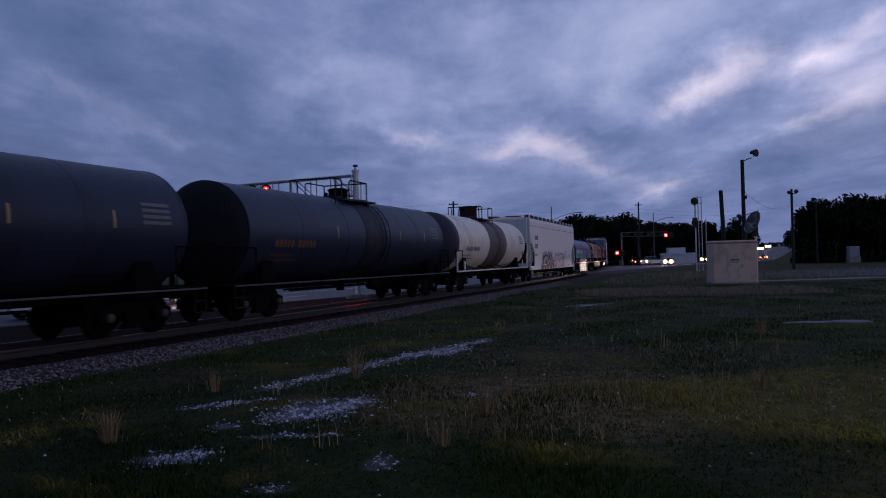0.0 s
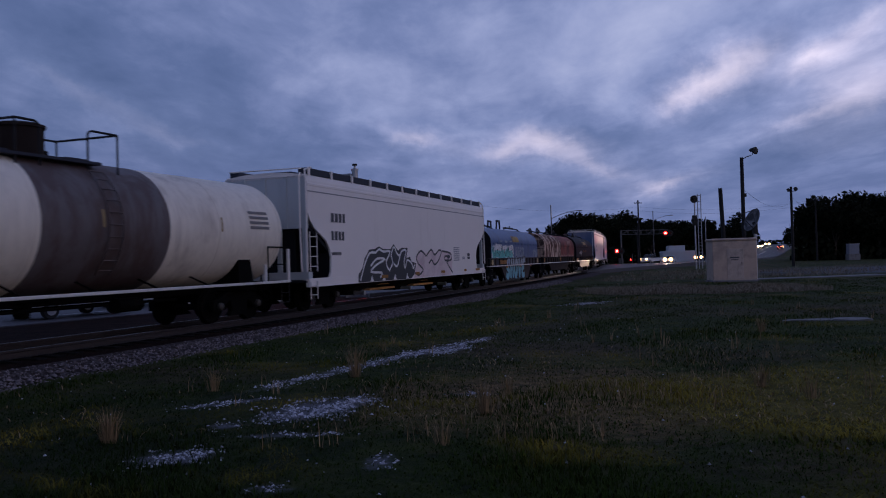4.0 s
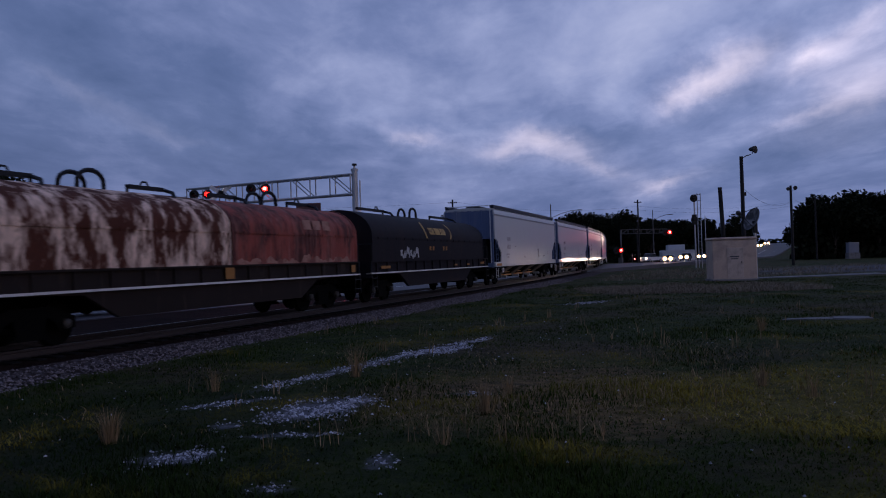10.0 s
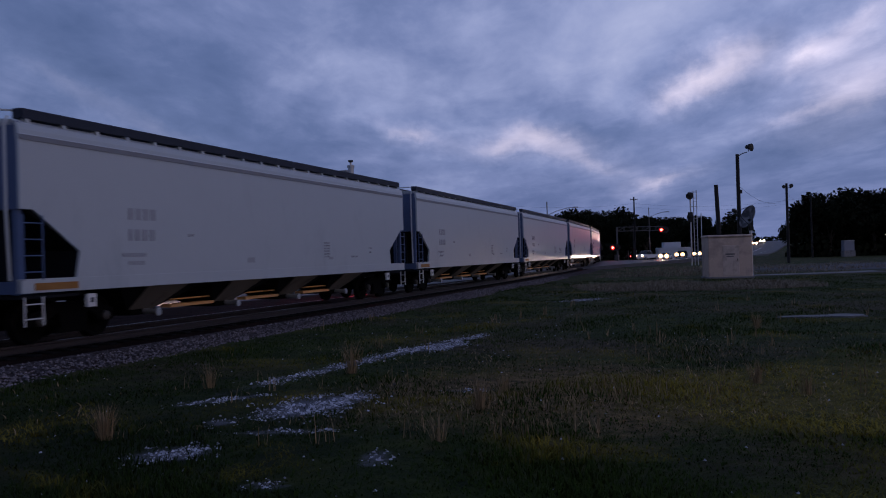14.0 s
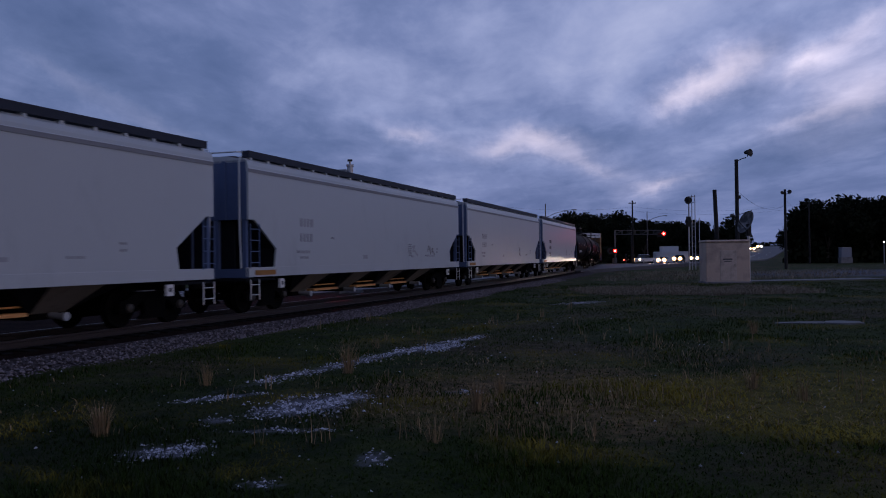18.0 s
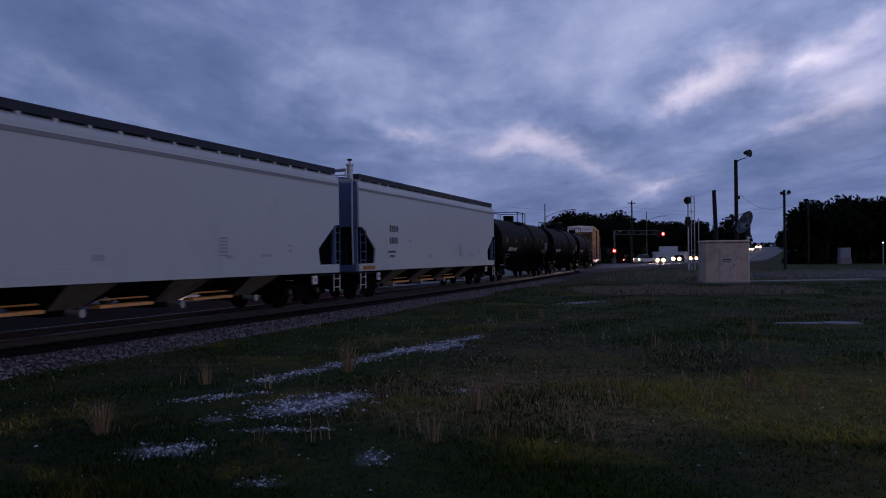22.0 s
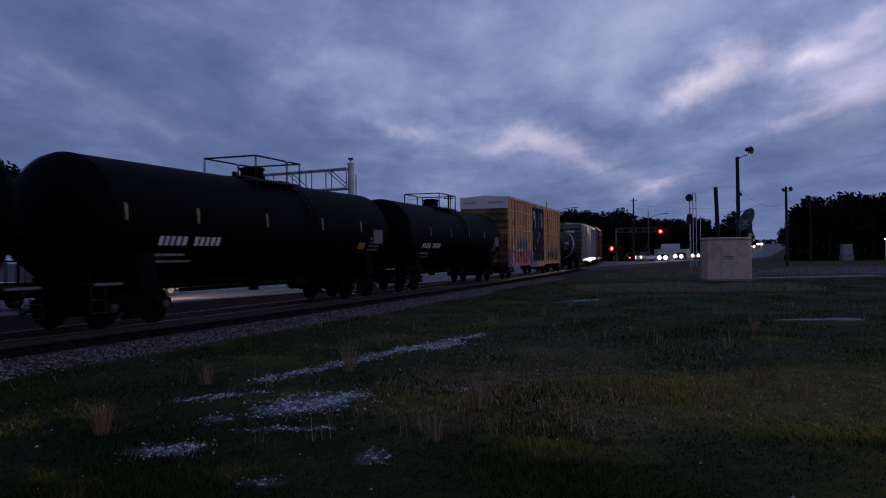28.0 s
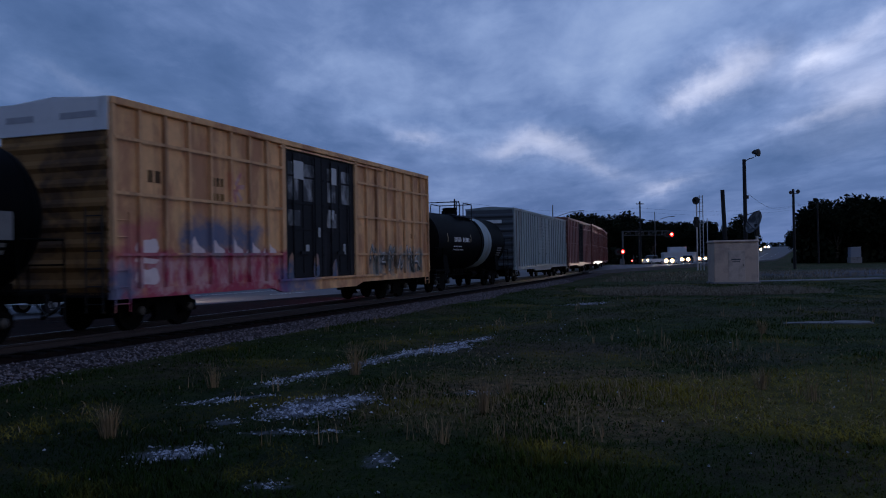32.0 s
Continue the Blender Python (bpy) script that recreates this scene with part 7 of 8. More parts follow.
def floodlight(t, x, y, z, s=1.0, turn=0):
    m = Matrix.Translation((x, y, z)) @ pose(0, 0, 0, 0, 0, turn)
    g = Geo(True).loft([[(r * s * math.cos(2 * math.pi * i / 16), yy * s, r * s * math.sin(2 * math.pi * i / 16) - 0.10 * s * (yy < -0.2)) for i in range(16)]
                        for r, yy in ((0.12, 0.42), (0.20, 0.30), (0.26, 0.05), (0.40, -0.25), (0.42, -0.32), (0.36, -0.33))], True)
    g.rod((0, 0.05, -0.28 * s), (0, 0.05, -0.5 * s), 0.05 * s, 6)
    part("floodlight", g, BLACK_METAL, t, "unlit black floodlight", at=m)


def poles():
    t = pole("lamp_post", "tall dark wooden pole with an unlit floodlight on an arm", (26.0, 70.0, -0.42), 10.1, 0.19, 0.15)
    part("bracket_arm", Geo(True).path([(0, 0, 9.9), (0.45, 0, 10.15), (0.85, 0, 10.25)], 0.04, 6), BLACK_METAL, t)
    floodlight(t, 1.02, 0, 10.72, 0.80, 35)
    part("junction_box", Geo().box(0.12, 0.3, -0.1, 0.1, 6.7, 7.0), BLACK_METAL, t)
    pole("pole_stub", "bare dark pole stub leaning a little", (24.35, 70.0, -0.42), 7.5, 0.20, 0.17, (-0.28, 0))
    t = pole("lamp_post", "dark pole with two unlit lamps at the top", (43.1, 100.0, -0.5), 9.9, 0.19, 0.14)
    floodlight(t, 0.50, 0, 9.65, 0.62)
    floodlight(t, -0.4, 0, 9.55, 0.5)
    part("bracket_arm", Geo().rod((-0.4, 0, 9.32), (0.6, 0, 9.36), 0.04, 6), BLACK_METAL, t)
    specs = (((36.3, 150.0), 12.2, 0.7), ((70.0, 152.0), 11.8, 1.0), ((1.8, 128.0), 11.6, 0.7), ((48.0, 200.0), 9.0, 1.0), ((118.0, 230.0), 11.0, 1.0))
    for (x, y), h, half in specs:
        t = pole("utility_pole", "far dark utility pole with a crossarm", (x, y, -0.6), h, 0.18, 0.13, group="utility poles")
        insulators(t, h - 0.5, half)
    # street lamps with long arms, all unlit
    for x, y, h, reach in ((17.5, 130.0, 10.4, 4.3), (45.5, 175.0, 11.4, 3.6)):
        t = thing("street_lamp", "unlit street lamp with a long curved arm", "street lamp", at=(x, y, -0.5), group="street lamps")
        part("shaft", Geo(True).rod((0, 0, 0), (0, 0, h), 0.12, 8, 0.08), DULL_STEEL, t)
        part("arm", Geo(True).path([(0, 0, h - 2.2), (reach * 0.35, 0, h - 1.55), (reach * 0.75, 0, h - 1.1), (reach, 0, h - 1.0)], 0.05, 6), DULL_STEEL, t)
        part("luminaire", Geo().box(reach - 0.1, reach + 0.7, -0.15, 0.15, h - 1.08, h - 0.93, 0.03), DULL_STEEL, t)
    # overhead wires
    w = thing("overhead_wires", "thin dark overhead wires between the poles", "wires")
    runs = (((36.3, 150, 10.4), (70.0, 152, 10.9)), ((36.3, 150, 10.4), (1.8, 128, 10.7)), ((36.3, 150, 9.7), (70.0, 152, 10.2)), ((26.0, 70, 7.0), (43.3, 100, 7.6)), ((43.3, 100, 8.0), (70.0, 152, 10.6)), ((1.8, 128, 10.6), (-60, 96, 10.4)))
    for a, b in runs:
        a, b = Vector(a), Vector(b)
        pts = [a.lerp(b, i / 14) - Vector((0, 0, 1.1 * 4 * (i / 14) * (1 - i / 14))) for i in range(15)]
        part("wire", Geo().path(pts, 0.012, 4), BLACK_METAL, w)


# ---------------------------------------------------------------- road vehicles
def road_vehicle(name, label, paint, kind="sedan", lights="head", glare=1.0):
    car = thing(name, label, "car")
    hgt = {"sedan": 1.45, "suv": 1.75, "pickup": 1.80}[kind]
    L, Wd = (4.7, 1.84) if kind == "sedan" else (4.9, 1.95) if kind == "suv" else (5.6, 2.0)
    if kind == "sedan":
        low = [(-L / 2, 0.32), (-L / 2, 0.70), (-L / 2 + 0.9, 0.90), (L / 2 - 0.6, 0.93), (L / 2, 0.80), (L / 2, 0.32)]
        cab = [(-1.0, 0.90), (-0.25, hgt), (1.05, hgt), (1.75, 0.93)]
    elif kind == "suv":
        low = [(-L / 2, 0.38), (-L / 2, 0.85), (-L / 2 + 0.9, 1.05), (L / 2 - 0.1, 1.08), (L / 2, 0.95), (L / 2, 0.38)]
        cab = [(-1.2, 1.05), (-0.55, hgt), (L / 2 - 0.55, hgt), (L / 2 - 0.15, 1.08)]
    else:
        low = [(-L / 2, 0.45), (-L / 2, 1.0), (-L / 2 + 1.1, 1.12), (L / 2 - 0.05, 1.12), (L / 2, 1.05), (L / 2, 0.45)]
        cab = [(-1.5, 1.12), (-0.95, hgt), (0.5, hgt), (0.75, 1.12)]
    body = Geo()
    for poly, w in ((low, Wd / 2),):
        inner = [(x, z) for x, z in poly]
        rings = [[(x, -w + 0.05, z + (0.03 if z < 0.6 else -0.05)) for x, z in inner], [(x, -w, z) for x, z in [(x * 0.985, z) for x, z in inner]], [(x, w, z) for x, z in [(x * 0.985, z) for x, z in inner]], [(x, w - 0.05, z + (0.03 if z < 0.6 else -0.05)) for x, z in inner]]
        body.loft(rings, True)
    part("body", body, paint, car)
    g = Geo()
    w0, w1 = Wd / 2 - 0.06, Wd / 2 - 0.24
    g.loft([[(x, -(w0 if z < 1.2 else w1), z) for x, z in cab], [(x, (w0 if z < 1.2 else w1), z) for x, z in cab]], True)
    part("cabin", g, CAR_GLASS, car, "dark glazed cabin")
    part("roof_panel", Geo().box(cab[1][0] + 0.05, cab[2][0] - 0.05, -w1, w1, hgt - 0.03, hgt + 0.03, 0.015), paint, car)
    for x in (-L / 2 + 0.92, L / 2 - 0.95):
        for y in (-Wd / 2 + 0.11, Wd / 2 - 0.11):
            g = Geo(True)
            g.rod((x, y - 0.11, 0.34), (x, y + 0.11, 0.34), 0.34, 20)
            wh = part("wheel", g, RUBBER, car)
            part("rim", Geo(True).rod((x, y - 0.12, 0.34), (x, y + 0.12, 0.34), 0.21, 14), GALV, wh)
    zl = 0.72 if kind == "sedan" else 0.88
    for y in (-Wd / 2 + 0.3, Wd / 2 - 0.3):
        lit = lights == "head"
        # lit discs are far larger than a lamp: the glare is built in
        g = Geo(True).rod((-L / 2 - 0.02, y, zl), (-L / 2 + 0.06, y, zl), 0.47 * glare if lit else 0.16, 16)
        lamp = part("headlight", g, HEADLIGHT if lit else GALV, car, "oversized lit headlamp disc with its glare" if lit else "")
        if lit:
            part("bulb", Geo(True).rod((-L / 2 - 0.05, y, zl), (-L / 2 - 0.01, y, zl), 0.31 * glare, 14), HEADLIGHT_CORE, lamp, "glaring bulb of the headlamp")
        g = Geo().box(L / 2 - 0.04, L / 2 + 0.02, y - 0.18, y + 0.18, zl - 0.02, zl + 0.14)
        part("tail_light", g, TAIL_RED if lights in ("tail", "head") else LENS_DARK, car)
    part("bumper", Geo().box(-L / 2 - 0.04, -L / 2 + 0.05, -Wd / 2 + 0.08, Wd / 2 - 0.08, 0.34, 0.56, 0.03), paint, car)
    return car


ROAD_TURN = 90 - math.degrees(math.atan(0.52))


def on_road(y, lane, towards=True):
    """lane 0 to 1 from the field's edge; towards: it drives towards the field."""
    return pose(road_x(y, lane), y, road_z(y) + 0.03, 0, 0, ROAD_TURN + (0 if towards else 180))


def signal_glow(at, to, power, wide):
    lamp = new("signal_glow", bpy.data.lights.new("signal_glow", "SPOT"))
    lamp.data.energy, lamp.data.spot_size, lamp.data.spot_blend, lamp.data.color = power, radians(wide), 1.0, (1.0, 0.02, 0.03)
    lamp.data.shadow_soft_size = 0.1
    lamp.matrix_world = look(at, to)


def headlamp_beam(at, to, power, wide=4.6, blend=0.5, flat=1.0):
    """flat: how many times wider than high the beam spreads."""
    lamp = new("headlamp_beam", bpy.data.lights.new("headlamp_beam", "SPOT"))
    lamp.data.energy, lamp.data.spot_size, lamp.data.spot_blend, lamp.data.color = power, radians(wide), blend, (1.0, 0.70, 0.56)
    lamp.data.shadow_soft_size = 0.12
    lamp.matrix_world = look(at, to) @ Matrix.Diagonal((flat, 1, 1, 1))


MOVING = []


def traffic():
    queue = "cars waiting at the crossing"
    c = front = road_vehicle("waiting_car", "white pickup waiting at the crossing with lit headlamps", CAR_WHITE, "pickup", glare=0.5)
    c.matrix_basis = pose(road_x(160, 0.86) + 1.0, 160, road_z(160) + 0.03, 0, 0, 44)
    tagged(c, group=queue)
    c = road_vehicle("waiting_car", "white sedan waiting with lit headlamps", CAR_WHITE, "sedan")
    c.matrix_basis = on_road(176, 0.80)
    tagged(c, group=queue)
    # dipped beams, wide and flat: they strike the passing cars at the sills
    for y, far in ((-0.6, 76.0), (0.6, 90.0)):
        headlamp_beam(front.matrix_basis @ Vector((-3.2, y, 0.80)), Vector((*on_line(far, 1.5)[:2], 0.66)), 34000, 0.52, 0.4, 5.0)
    # the red of the crossing signals on the sides of the passing cars
    for at, far, power in (((32.3, 148.6, 2.4), 86.0, 150), ((41.9, 150.6, 5.5), 96.0, 400)):
        signal_glow(at, Vector((*on_line(far, 1.5)[:2], 2.2)), power, 11)
    signal_glow((-4.75, 44.2, 2.3), (-6.3, 38.5, -0.2), 260, 70)
    headlamp_beam(on_road(176, 0.80) @ Vector((-2.7, 0.0, 0.75)), on_road(176, 0.80) @ Vector((-16, 0.0, -0.3)), 90000, 44, 1.0)
    c = road_vehicle("waiting_car", "dark car waiting with lit headlamps", CAR_DARK, "suv")
    MOVING.append((c, [(0, 214), (3, 209), (6, 200), (8, 192), (9, 190), (32, 190)], 0.78, True))
    c = road_vehicle("waiting_car", "silver car pulling up behind with lit headlamps", CAR_SILVER, "suv")
    MOVING.append((c, [(0, 246), (3, 242), (6, 224), (8, 216), (10, 212), (32, 211)], 0.80, True))
    c = road_vehicle("waiting_car", "silver sedan at the back of the queue with lit headlamps", CAR_SILVER, "sedan")
    MOVING.append((c, [(0, 330), (4, 300), (8, 255), (11, 232), (13, 226), (32, 226)], 0.82, True))
    c = road_vehicle("approaching_car", "dark car far off with lit headlamps", CAR_DARK, "sedan")
    MOVING.append((c, [(0, 330), (16, 326), (32, 321)], 0.80, True))
    c = road_vehicle("approaching_car", "pale car far off with lit headlamps", CAR_WHITE, "suv")
    MOVING.append((c, [(0, 344), (16, 340), (32, 336)], 0.72, True))
    c = road_vehicle("departing_car", "dark sedan driving off with lit tail lamps", CAR_DARK, "sedan")
    MOVING.append((c, [(0, 262), (2, 286), (6, 350), (10, 430), (20, 650), (32, 900)], 0.20, False))
    # cars held on the far side of the train
    side = "cars waiting behind the train"
    for y, lane, paint, kind in ((33.0, 0.16, CAR_WHITE, "suv"), (40.5, 0.40, CAR_SILVER, "sedan"), (25.5, 0.17, CAR_SILVER, "pickup")):
        c = road_vehicle("waiting_car", "pale car waiting on the road behind the train", paint, kind, "off")
        c.matrix_basis = on_road(y, lane, False)
        if y < 40:
            # stray light of their lamps under the passing train
            lamp_at = c.matrix_basis @ Vector((-2.7, 0.6, 0.75))
            headlamp_beam(lamp_at, Vector((road_x(y + 17, 0.3), y + 17, road_z(y + 17))), 11000, 50, 1.0)
        tagged(c, group=side)


# ---------------------------------------------------------------- far buildings
def far_buildings():
    t = thing("metal_shed", "low white metal shed beyond the road", "building", at=pose(61.8, 214.0, -0.6, 0, 0, -8))
    part("wall", Geo().box(-4.2, 4.0, -3, 3, 0, 2.6), PANEL_WHITE, t)
    g = Geo().prism([(-4.4, 2.6), (4.2, 2.6), (3.8, 2.9), (-4.0, 2.9)], -3.2, 3.2)
    part("roof", g, PANEL_WHITE, t, "pale sheet metal roof")
    part("upper_storey", Geo().box(-2.6, 1.6, -2.5, 2.5, 2.9, 4.3), PANEL_WHITE, t)
    t = thing("equipment_cabinet", "pale metal equipment cabinet in the grass", "cabinet", at=(79.2, 157.0, 0.45))
    part("body", Geo().box(-1.0, 1.0, -0.6, 0.6, 0.1, 2.0, 0.04), surface("dull_blue_grey_cabinet_paint", (0.19, 0.205, 0.25), 0.6, 0.1, 0.12, 1), t)
    part("lid", Geo().box(-1.05, 1.05, -0.65, 0.65, 2.0, 2.08, 0.02), GALV, t)
    part("plinth", Geo().box(-1.1, 1.1, -0.7, 0.7, -1.2, 0.1), CONCRETE, t)
    # two lit lamps among the trees
    for x, y, z in ((78.5, 142.0, 3.9), (212.0, 480.0, 8.0)):
        t = thing("yard_lamp", "lit white yard lamp on a thin post", "street lamp", at=(x, y, -0.6))
        part("shaft", Geo().rod((0, 0, 0), (0, 0, z), 0.06, 6), GALV, t)
        part("lamp_head", Geo(True).rod((-0.08, 0, z), (0.08, 0, z), 0.09, 10), STREET_WHITE, t)


# ---------------------------------------------------------------- trees
def tree_prototype(rnd, height, spread, clumps):
    t = thing("tree", "broad dark leafy tree against the dusk sky", "tree", group="trees along the skyline")
    g = Geo(True)
    h0 = height * 0.30
    g.rod((0, 0, -0.5), (0.1, 0, h0), height * 0.028, 8, height * 0.02)
    tips = []
    for i in range(7):
        a = i * 0.9 + rnd.random() * 0.5
        r = spread * rnd.uniform(0.35, 0.72)
        tip = Vector((r * math.cos(a), r * math.sin(a), height * rnd.uniform(0.48, 0.82)))
        mid = Vector((tip.x * 0.45, tip.y * 0.45, h0 + (tip.z - h0) * 0.55))
        g.rod((0.1, 0, h0 * rnd.uniform(0.75, 1.0)), mid, height * 0.014, 6, height * 0.009)
        g.rod(mid, tip, height * 0.009, 5, height * 0.003)
        tips.append(tip)
    tips.append(Vector((0, 0, height * 0.86)))
    part("trunk", g, BARK, t)
    crown = Geo()
    for k in range(clumps):
        base = tips[rnd.randrange(len(tips))]
        r = spread * 0.42
        d = Vector((rnd.gauss(0, 1), rnd.gauss(0, 1), rnd.gauss(0, 0.8)))
        d = d.normalized() * r * rnd.random() ** 0.45
        c = base + d
        c.z = max(c.z, height * rnd.uniform(0.05, 0.25))
        s = rnd.uniform(0.18, 0.42) * height / 11
        for j in range(3):
            n = Vector((rnd.gauss(0, 1), rnd.gauss(0, 1), rnd.gauss(0, 1))).normalized()
            u = n.orthogonal().normalized() * s * rnd.uniform(0.7, 1.2)
            v = n.cross(u) * rnd.uniform(0.5, 0.9)
            o = c + Vector((rnd.uniform(-s, s), rnd.uniform(-s, s), rnd.uniform(-s, s)))
            crown.add([o - u, o + v * 0.7, o + u, o - v * 0.7], [(0, 1, 2, 3)])
    part("crown", crown, LEAF, t, "dense dark green crown with ragged edge")
    return t


def trees():
    rnd = random.Random(77)
    protos = [tree_prototype(rnd, 11.0, 5.2, 2200), tree_prototype(rnd, 10.2, 5.6, 2200), tree_prototype(rnd, 12.2, 4.8, 2200)]
    used = [0, 0, 0]
    spots = []
    # behind the road, left of the hut
    for i in range(24):
        f = i / 23
        spots.append((36 + 46 * f + rnd.uniform(-1.5, 1.5), 235 + rnd.uniform(-10, 14), (1.27 if f < 0.40 else 1.04) * rnd.uniform(0.92, 1.06)))
    for i in range(8):
        spots.append((84 + 25 * i / 7 + rnd.uniform(-2, 2), 300 + rnd.uniform(-10, 20), rnd.uniform(0.55, 0.68)))
    # the dark wood to the right
    for x, k in ((73.5, 0.74), (76.5, 1.05), (79.5, 1.16), (82.5, 1.20), (85.5, 1.26), (88.0, 1.16), (91.0, 1.12), (94.5, 1.12), (98.0, 1.2), (102.0, 1.2), (106.0, 1.2), (110.0, 1.2), (114.0, 1.2)):
        spots.append((x + rnd.uniform(-0.5, 0.5), 163 + rnd.uniform(-4, 6), k * rnd.uniform(0.97, 1.03)))
    for i in range(12):
        spots.append((86 + 46 * i / 11 + rnd.uniform(-2, 2), 176 + rnd.uniform(-6, 8), rnd.uniform(0.98, 1.15)))
    # far along the road
    for i in range(16):
        spots.append((150 + i * 9 + rnd.uniform(-4, 4), 570 + rnd.uniform(-30, 50), rnd.uniform(0.36, 0.52)))
    # beyond the tracks
    for x, y, k in ((-44, 82, 0.98), (-49, 86, 1.05), (-55, 80, 1.1), (-39.5, 88, 0.70), (-63, 92, 1.1)):
        spots.append((x, y, k))
    for i in range(14):
        spots.append((-70 + i * 9 + rnd.uniform(-3, 3), 300 + rnd.uniform(-20, 25), rnd.uniform(0.6, 0.8)))
    # low scrub that closes the foot of the woods
    scrub = Geo()
    for x0, x1, yy, hh, n in ((34, 84, 228, 4.5, 2600), (72.5, 120, 165, 5.5, 4200), (84, 112, 296, 4.0, 1600), (120, 330, 560, 5.0, 6500), (-80, 20, 300, 3.0, 1200)):
        for _ in range(n):
            cx, cy = rnd.uniform(x0, x1), yy + rnd.uniform(-2, 5)
            c = Vector((cx, cy, ground_z(cx, cy) + hh * rnd.random() ** 1.3))
            nn = Vector((rnd.gauss(0, 1), rnd.gauss(0, 1), rnd.gauss(0, 1))).normalized()
            u = nn.orthogonal().normalized() * rnd.uniform(0.4, 0.9)
            v = nn.cross(u) * 0.8
            scrub.add([c - u, c + v, c + u, c - v], [(0, 1, 2, 3)])
    tagged(part("scrub", scrub, LEAF), "dark low scrub at the foot of the woods", "scrub", kind="stuff")
    for x, y, k in spots:
        j = rnd.randrange(3)
        m = pose(x, y, ground_z(x, y) - 0.1, 0, 0, rnd.uniform(0, 360))
        if used[j] == 0:
            protos[j].scale = (k, k, k)
            protos[j].matrix_basis = m @ Matrix.Diagonal((k, k, k, 1))
            ob = protos[j]
        else:
            keep = protos[j].scale.copy()
            protos[j].scale = (k, k, k)
            ob = copy_thing(protos[j], m)
            protos[j].scale = keep
        used[j] += 1


# ---------------------------------------------------------------- grass, straw and gravel
def in_gravel(x, y, grow=1.0):
    best = -9.0
    for cx, cy, rx, ry, turn, _much in GRAVEL:
        c, q = math.cos(radians(turn)), math.sin(radians(turn))
        u, v = (x - cx) * c + (y - cy) * q, (y - cy) * c - (x - cx) * q
        best = max(best, 1.0 - (u / (rx * grow))**2 - (v / (ry * grow))**2)
    return best


def gravel():
    rnd = random.Random(15)
    g = Geo()
    for cx, cy, rx, ry, turn, much in GRAVEL:
        c, q = math.cos(radians(turn)), math.sin(radians(turn))
        for _ in range(int(5600 * rx * ry * much + 40 * much)):
            u, v = max(min(rnd.gauss(0, 0.62), 1.3), -1.3), rnd.gauss(0, 0.75)
            if rx > 2:
                u = rnd.uniform(-1, 1)
            x, y = cx + rx * u * c - ry * v * q, cy + rx * u * q + ry * v * c
            if noise.noise(Vector((x * 4.0, y * 3.0, 5.0))) < -0.25 + 0.35 * (abs(v) + abs(u) * 0.5) * rnd.random():
                continue
            k = rnd.uniform(0.006, 0.019) * rnd.choice((1, 1, 1, 1.7))
            pebble(g, x, y, ground_z(x, y) + k * 0.2, k, rnd)
    for _ in range(350):
        x, y = rnd.uniform(-7, 7), rnd.uniform(5.5, 26)
        k = rnd.uniform(0.008, 0.024)
        pebble(g, x, y, ground_z(x, y) + k * 0.2, k, rnd)
    tagged(part("gravel", g, STONE), "pale loose limestone gravel in bare patches", "gravel", kind="stuff")
    # flat concrete and track spoil farther off
    s = Geo()
    for cx, cy, rx, ry, z in ((10.5, 22.6, 1.1, 0.30, 0.03), (11.2, 22.4, 0.5, 0.5, 0.04)):
        s.loft([[(cx + rx * math.cos(2 * math.pi * i / 18) * (1 + 0.15 * math.sin(i * 2.1)), cy + ry * math.sin(2 * math.pi * i / 18), ground_z(cx, cy) + q) for i in range(18)] for q in (-0.08, z)], True)
    tagged(part("concrete_slab", s, CONCRETE), "broken pale concrete slab lying in the grass", "slab")
    d = Geo()
    d.loft([[(x, y, ground_z(x, y) + 0.03), (x, y + 2.2, ground_z(x, y + 2.2) + 0.03), (x, y + 2.2, -0.8), (x, y, -0.8)] for x, y in ((20.8, 56.8), (24, 57.2), (28, 57.6), (32, 58.0))], True)
    tagged(part("gravel_drive", d, CONCRETE), "pale gravel drive behind the hut", "drive", kind="structure")


def blade(g, x, y, z, h, lean, a, w):
    dx, dy = math.cos(a), math.sin(a)
    px, py = -dy * w, dx * w
    mx, my = x + dx * lean * 0.35, y + dy * lean * 0.35
    g.v += [(x - px, y - py, z - 0.02), (x + px, y + py, z - 0.02), (mx + px * 0.6, my + py * 0.6, z + h * 0.6), (mx - px * 0.6, my - py * 0.6, z + h * 0.6), (x + dx * lean, y + dy * lean, z + h)]
    o = len(g.v) - 5
    g.f += [(o, o + 1, o + 2, o + 3), (o + 3, o + 2, o + 4)]


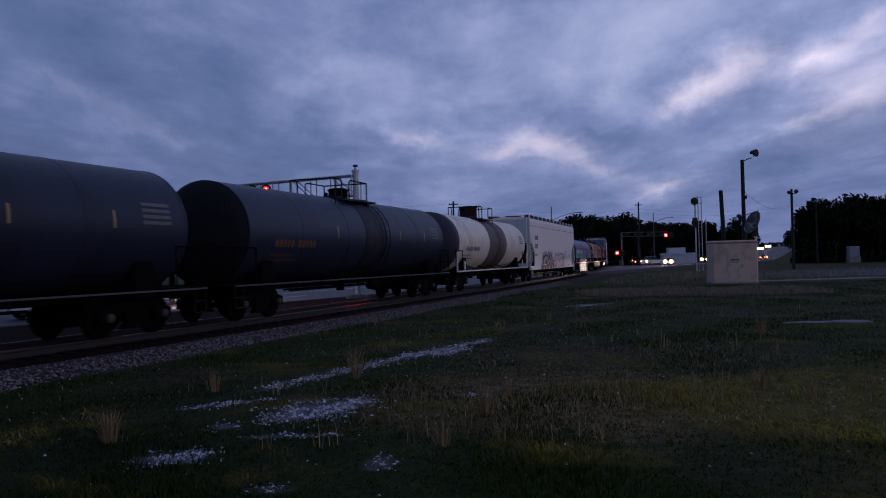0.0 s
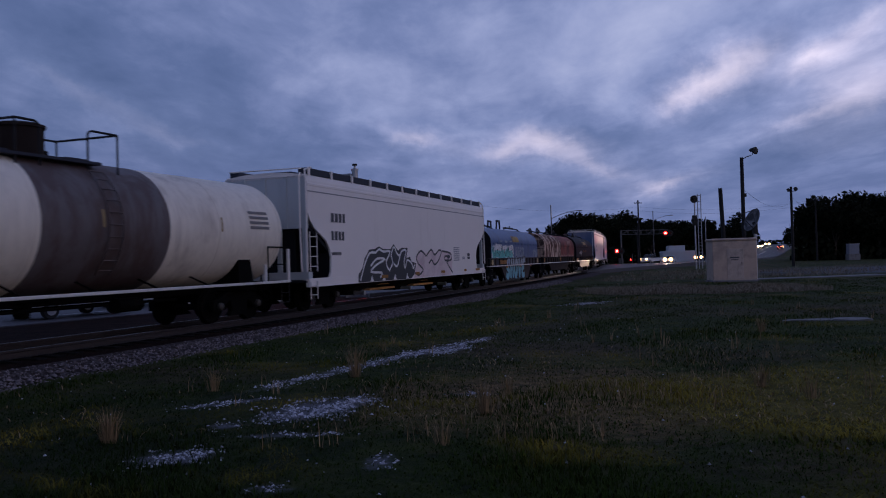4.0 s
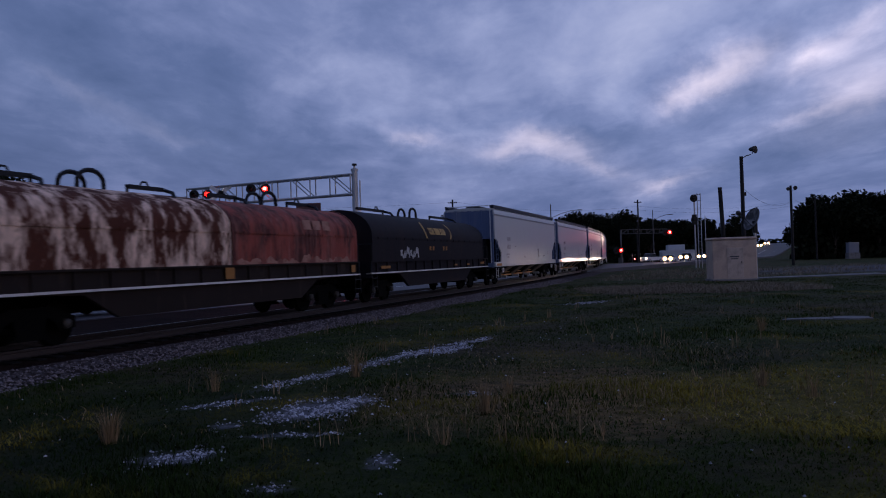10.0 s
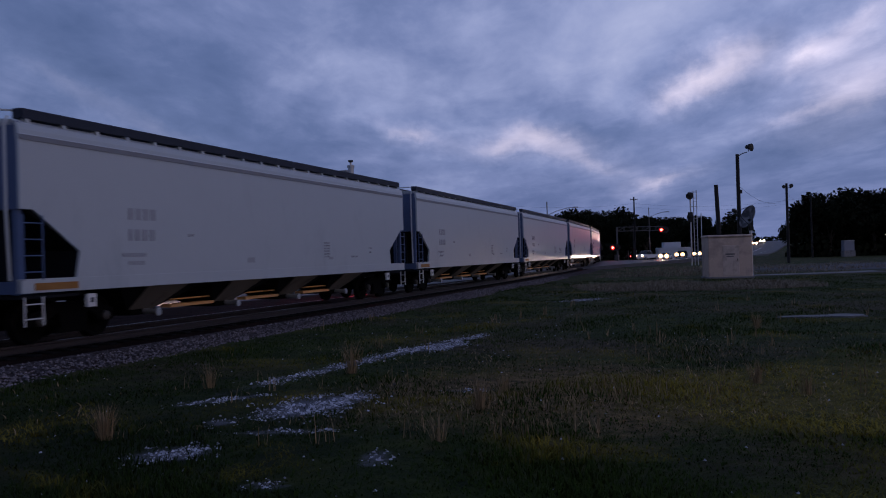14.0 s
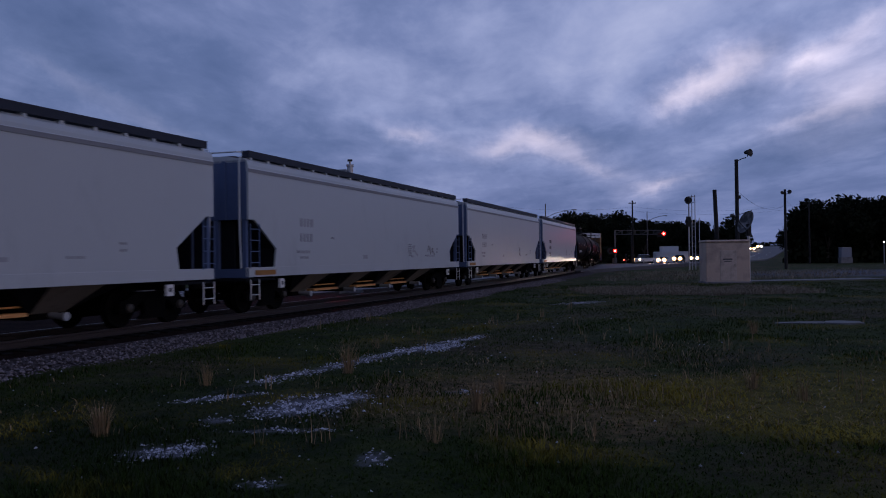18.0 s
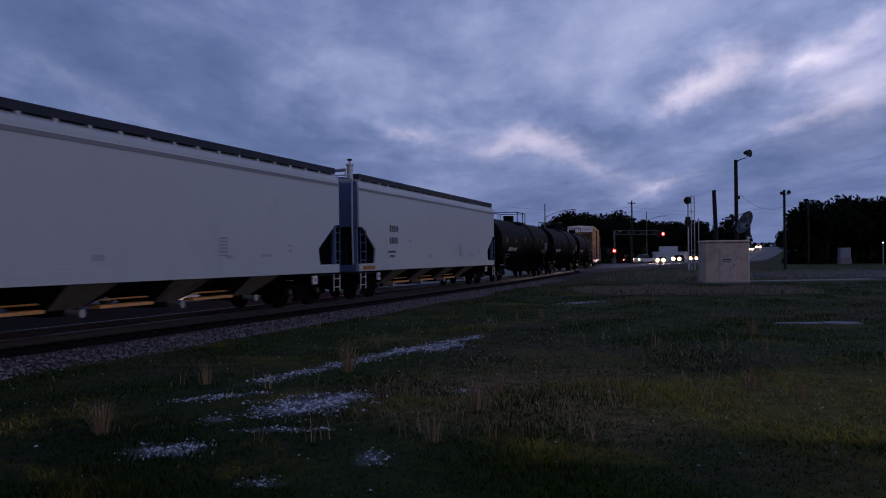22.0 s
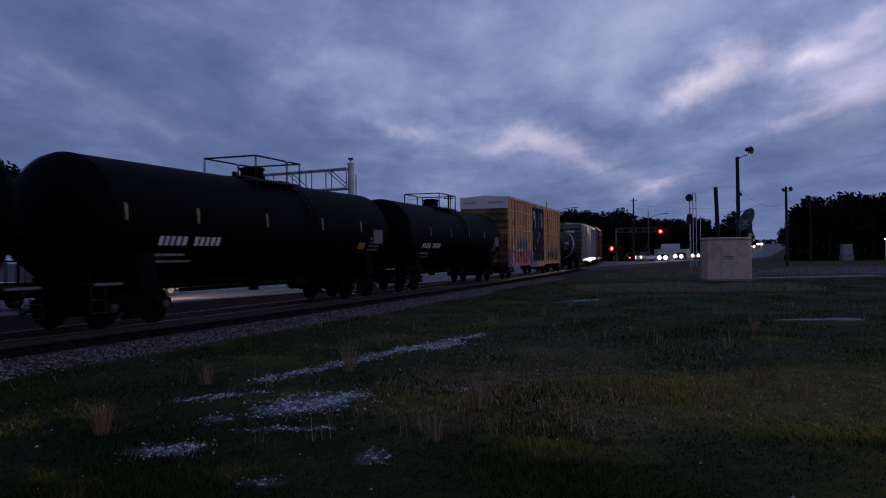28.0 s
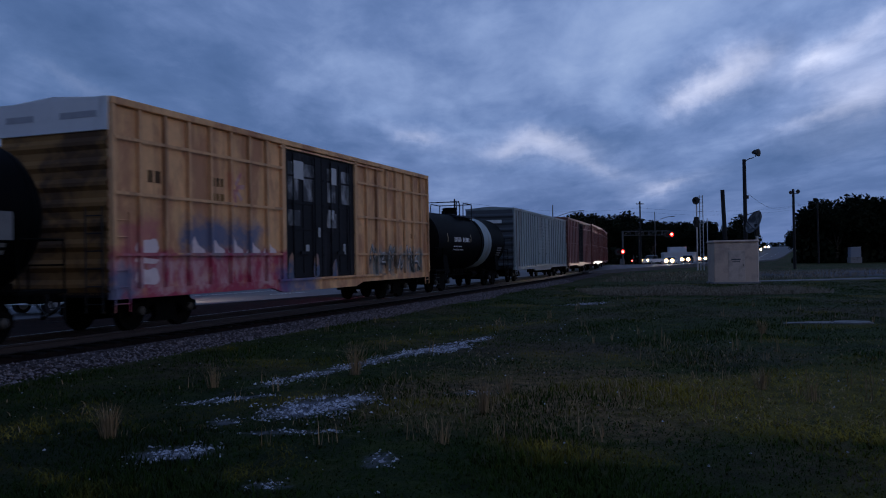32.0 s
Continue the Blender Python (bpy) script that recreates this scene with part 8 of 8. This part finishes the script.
def grass():
    rnd = random.Random(31)
    green, straw = Geo(), Geo()
    count = 0
    while count < 200000:
        y = 5.0 + 50.0 * rnd.random() ** 1.9
        x = rnd.uniform(-0.62 * y - 1.0, 0.62 * y + 1.0)
        lx = on_line(max(y - 4.5, 0), 0)[0]
        if x - lx < 3.2:
            count += 1
            continue
        count += 1
        if in_gravel(x, y, 1.2) > 0.25 and rnd.random() < 0.85:
            continue
        patch = noise.noise(Vector((x * 0.55, y * 0.40, 9.0)))
        if patch < -0.12 and rnd.random() < 0.45:
            continue
        far = 1.0 + y * 0.035
        h = rnd.uniform(0.014, 0.042) * (1 + max(patch, 0) * 3.0) * (0.8 + 0.2 * far)
        dry = noise.noise(Vector((x * 0.22 + 4, y * 0.22, 3.0))) + 0.035 * min(x, 8) > 0.12
        scorch = ((x - SCORCHED[0]) / 3.0)**2 + ((y - SCORCHED[1]) / 3.4)**2 < rnd.random() * 1.8
        target = straw if y > 9 and ((scorch and rnd.random() < 0.20) or (dry and y < 18 and rnd.random() < 0.12) or rnd.random() < 0.012) else green
        blade(target, x, y, ground_z(x, y), h * (1.15 if target is straw else 1.0), rnd.uniform(0.03, 0.16), rnd.random() * 6.283, rnd.uniform(0.003, 0.008) * far)
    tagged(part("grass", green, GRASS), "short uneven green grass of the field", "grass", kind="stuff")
    # long dry stalks standing out of the turf
    for _ in range(230):
        y = 8.5 + 22 * rnd.random() ** 1.5
        x = rnd.uniform(-0.5 * y + 2, 0.62 * y + 1)
        lx = on_line(max(y - 4.5, 0), 0)[0]
        if x - lx < 3.4 or noise.noise(Vector((x * 0.3, y * 0.3, 1.0))) < 0.0:
            continue
        for _k in range(4):
            blade(straw, x + rnd.uniform(-0.06, 0.06), y + rnd.uniform(-0.06, 0.06), ground_z(x, y), rnd.uniform(0.12, 0.34), rnd.uniform(0.02, 0.16), rnd.random() * 6.283, 0.003 + 0.0003 * y)
    tagged(part("dry_grass", straw, STRAW), "dry straw-coloured grass standing among the green", "grass", kind="stuff")
    spots = ((-3.78, 9.1, 0.40, 80), (-1.55, 13.9, 0.62, 46), (0.47, 10.1, 0.46, 50), (-0.06, 8.5, 0.34, 22), (4.57, 11.8, 0.36, 34), (4.85, 10.8, 0.30, 28), (-3.66, 12.8, 0.42, 34), (0.86, 11.5, 0.34, 30), (7.6, 19.5, 0.42, 40))
    for x, y, h, n in spots:
        g = Geo()
        for _ in range(n * 2):
            a = rnd.random() * 6.283
            r = rnd.random() * 0.09
            blade(g, r * math.cos(a), r * math.sin(a), 0, h * rnd.uniform(0.5, 1.1), h * rnd.uniform(0.1, 0.55), a + rnd.uniform(-0.5, 0.5), rnd.uniform(0.003, 0.006))
        tagged(part("grass_tuft", g, STRAW, at=(x, y, ground_z(x, y))), "tall dry straw-coloured grass tuft", "grass tuft", "tufts of dry grass")
    # pale verge of dead grass before the hut
    g = Geo()
    for _ in range(17000):
        x, y = rnd.uniform(7.5, 19.5), rnd.uniform(38, 50)
        if ((x - 13.2) / 6.0)**2 + ((y - 43.5) / 6.0)**2 + 0.9 * noise.noise(Vector((x * 0.35, y * 0.25, 6.0))) > 0.9:
            continue
        blade(g, x, y, ground_z(x, y), rnd.uniform(0.06, 0.24), rnd.uniform(0.05, 0.30), rnd.random() * 6.283, 0.014)
    for _ in range(9000):
        x, y = rnd.uniform(4, 46), rnd.uniform(60, 92)
        if x < on_line(y - 4)[0] + 6 or noise.noise(Vector((x * 0.12, y * 0.12, 6.0))) < -0.05:
            continue
        blade(g, x, y, ground_z(x, y), rnd.uniform(0.10, 0.32), rnd.uniform(0.05, 0.35), rnd.random() * 6.283, 0.026)
    tagged(part("dead_grass_verge", g, STRAW_PALE), "pale dead grass verge near the hut", "grass", kind="stuff")


near_cantilever()
far_cantilever()
signal_mast()
relay_hut()
poles()
traffic()
far_buildings()
trees()
gravel()
grass()


# ---------------------------------------------------------------- what moves
def motions():
    for car, centre in TRAIN:
        walk(car, [(t, on_track(centre - travelled(t))) for t in [k * 1.0 for k in range(33)]])
    for lens, phase, reach in FLASHERS:
        # each pair keeps its own beat
        half, start = 0.5417, (0.136 if phase == 0 else 0.80) - 4 * 0.5417
        t, k = start, 0
        rows = []
        while t < 32.6:
            on_right = k % 2 == 0
            a, b = max(t + 0.034, 0.0), min(t + half, 32.0)
            if b > a:
                x = reach if on_right else -reach
                rows += [(a, pose(x, 0, 0)), (b, pose(x, 0, 0))]
            t += half
            k += 1
        walk(lens, rows)
    # all wheels roll alike: one set of keys, shared
    roll = [(k * 0.08, pose(0, 0, 0.457, 0, -math.degrees(travelled(k * 0.08) / 0.457), 0)) for k in range(401)]
    walk(WHEELS[0], roll)
    keys = WHEELS[0].animation_data
    for ws in WHEELS[1:]:
        ws.rotation_mode = "QUATERNION"
        ws.animation_data_create()
        ws.animation_data.action, ws.animation_data.action_slot = keys.action, keys.action_slot
    for car, stops, lane, towards in MOVING:
        walk(car, [(t, on_road(y, lane, towards)) for t, y in stops])


motions()
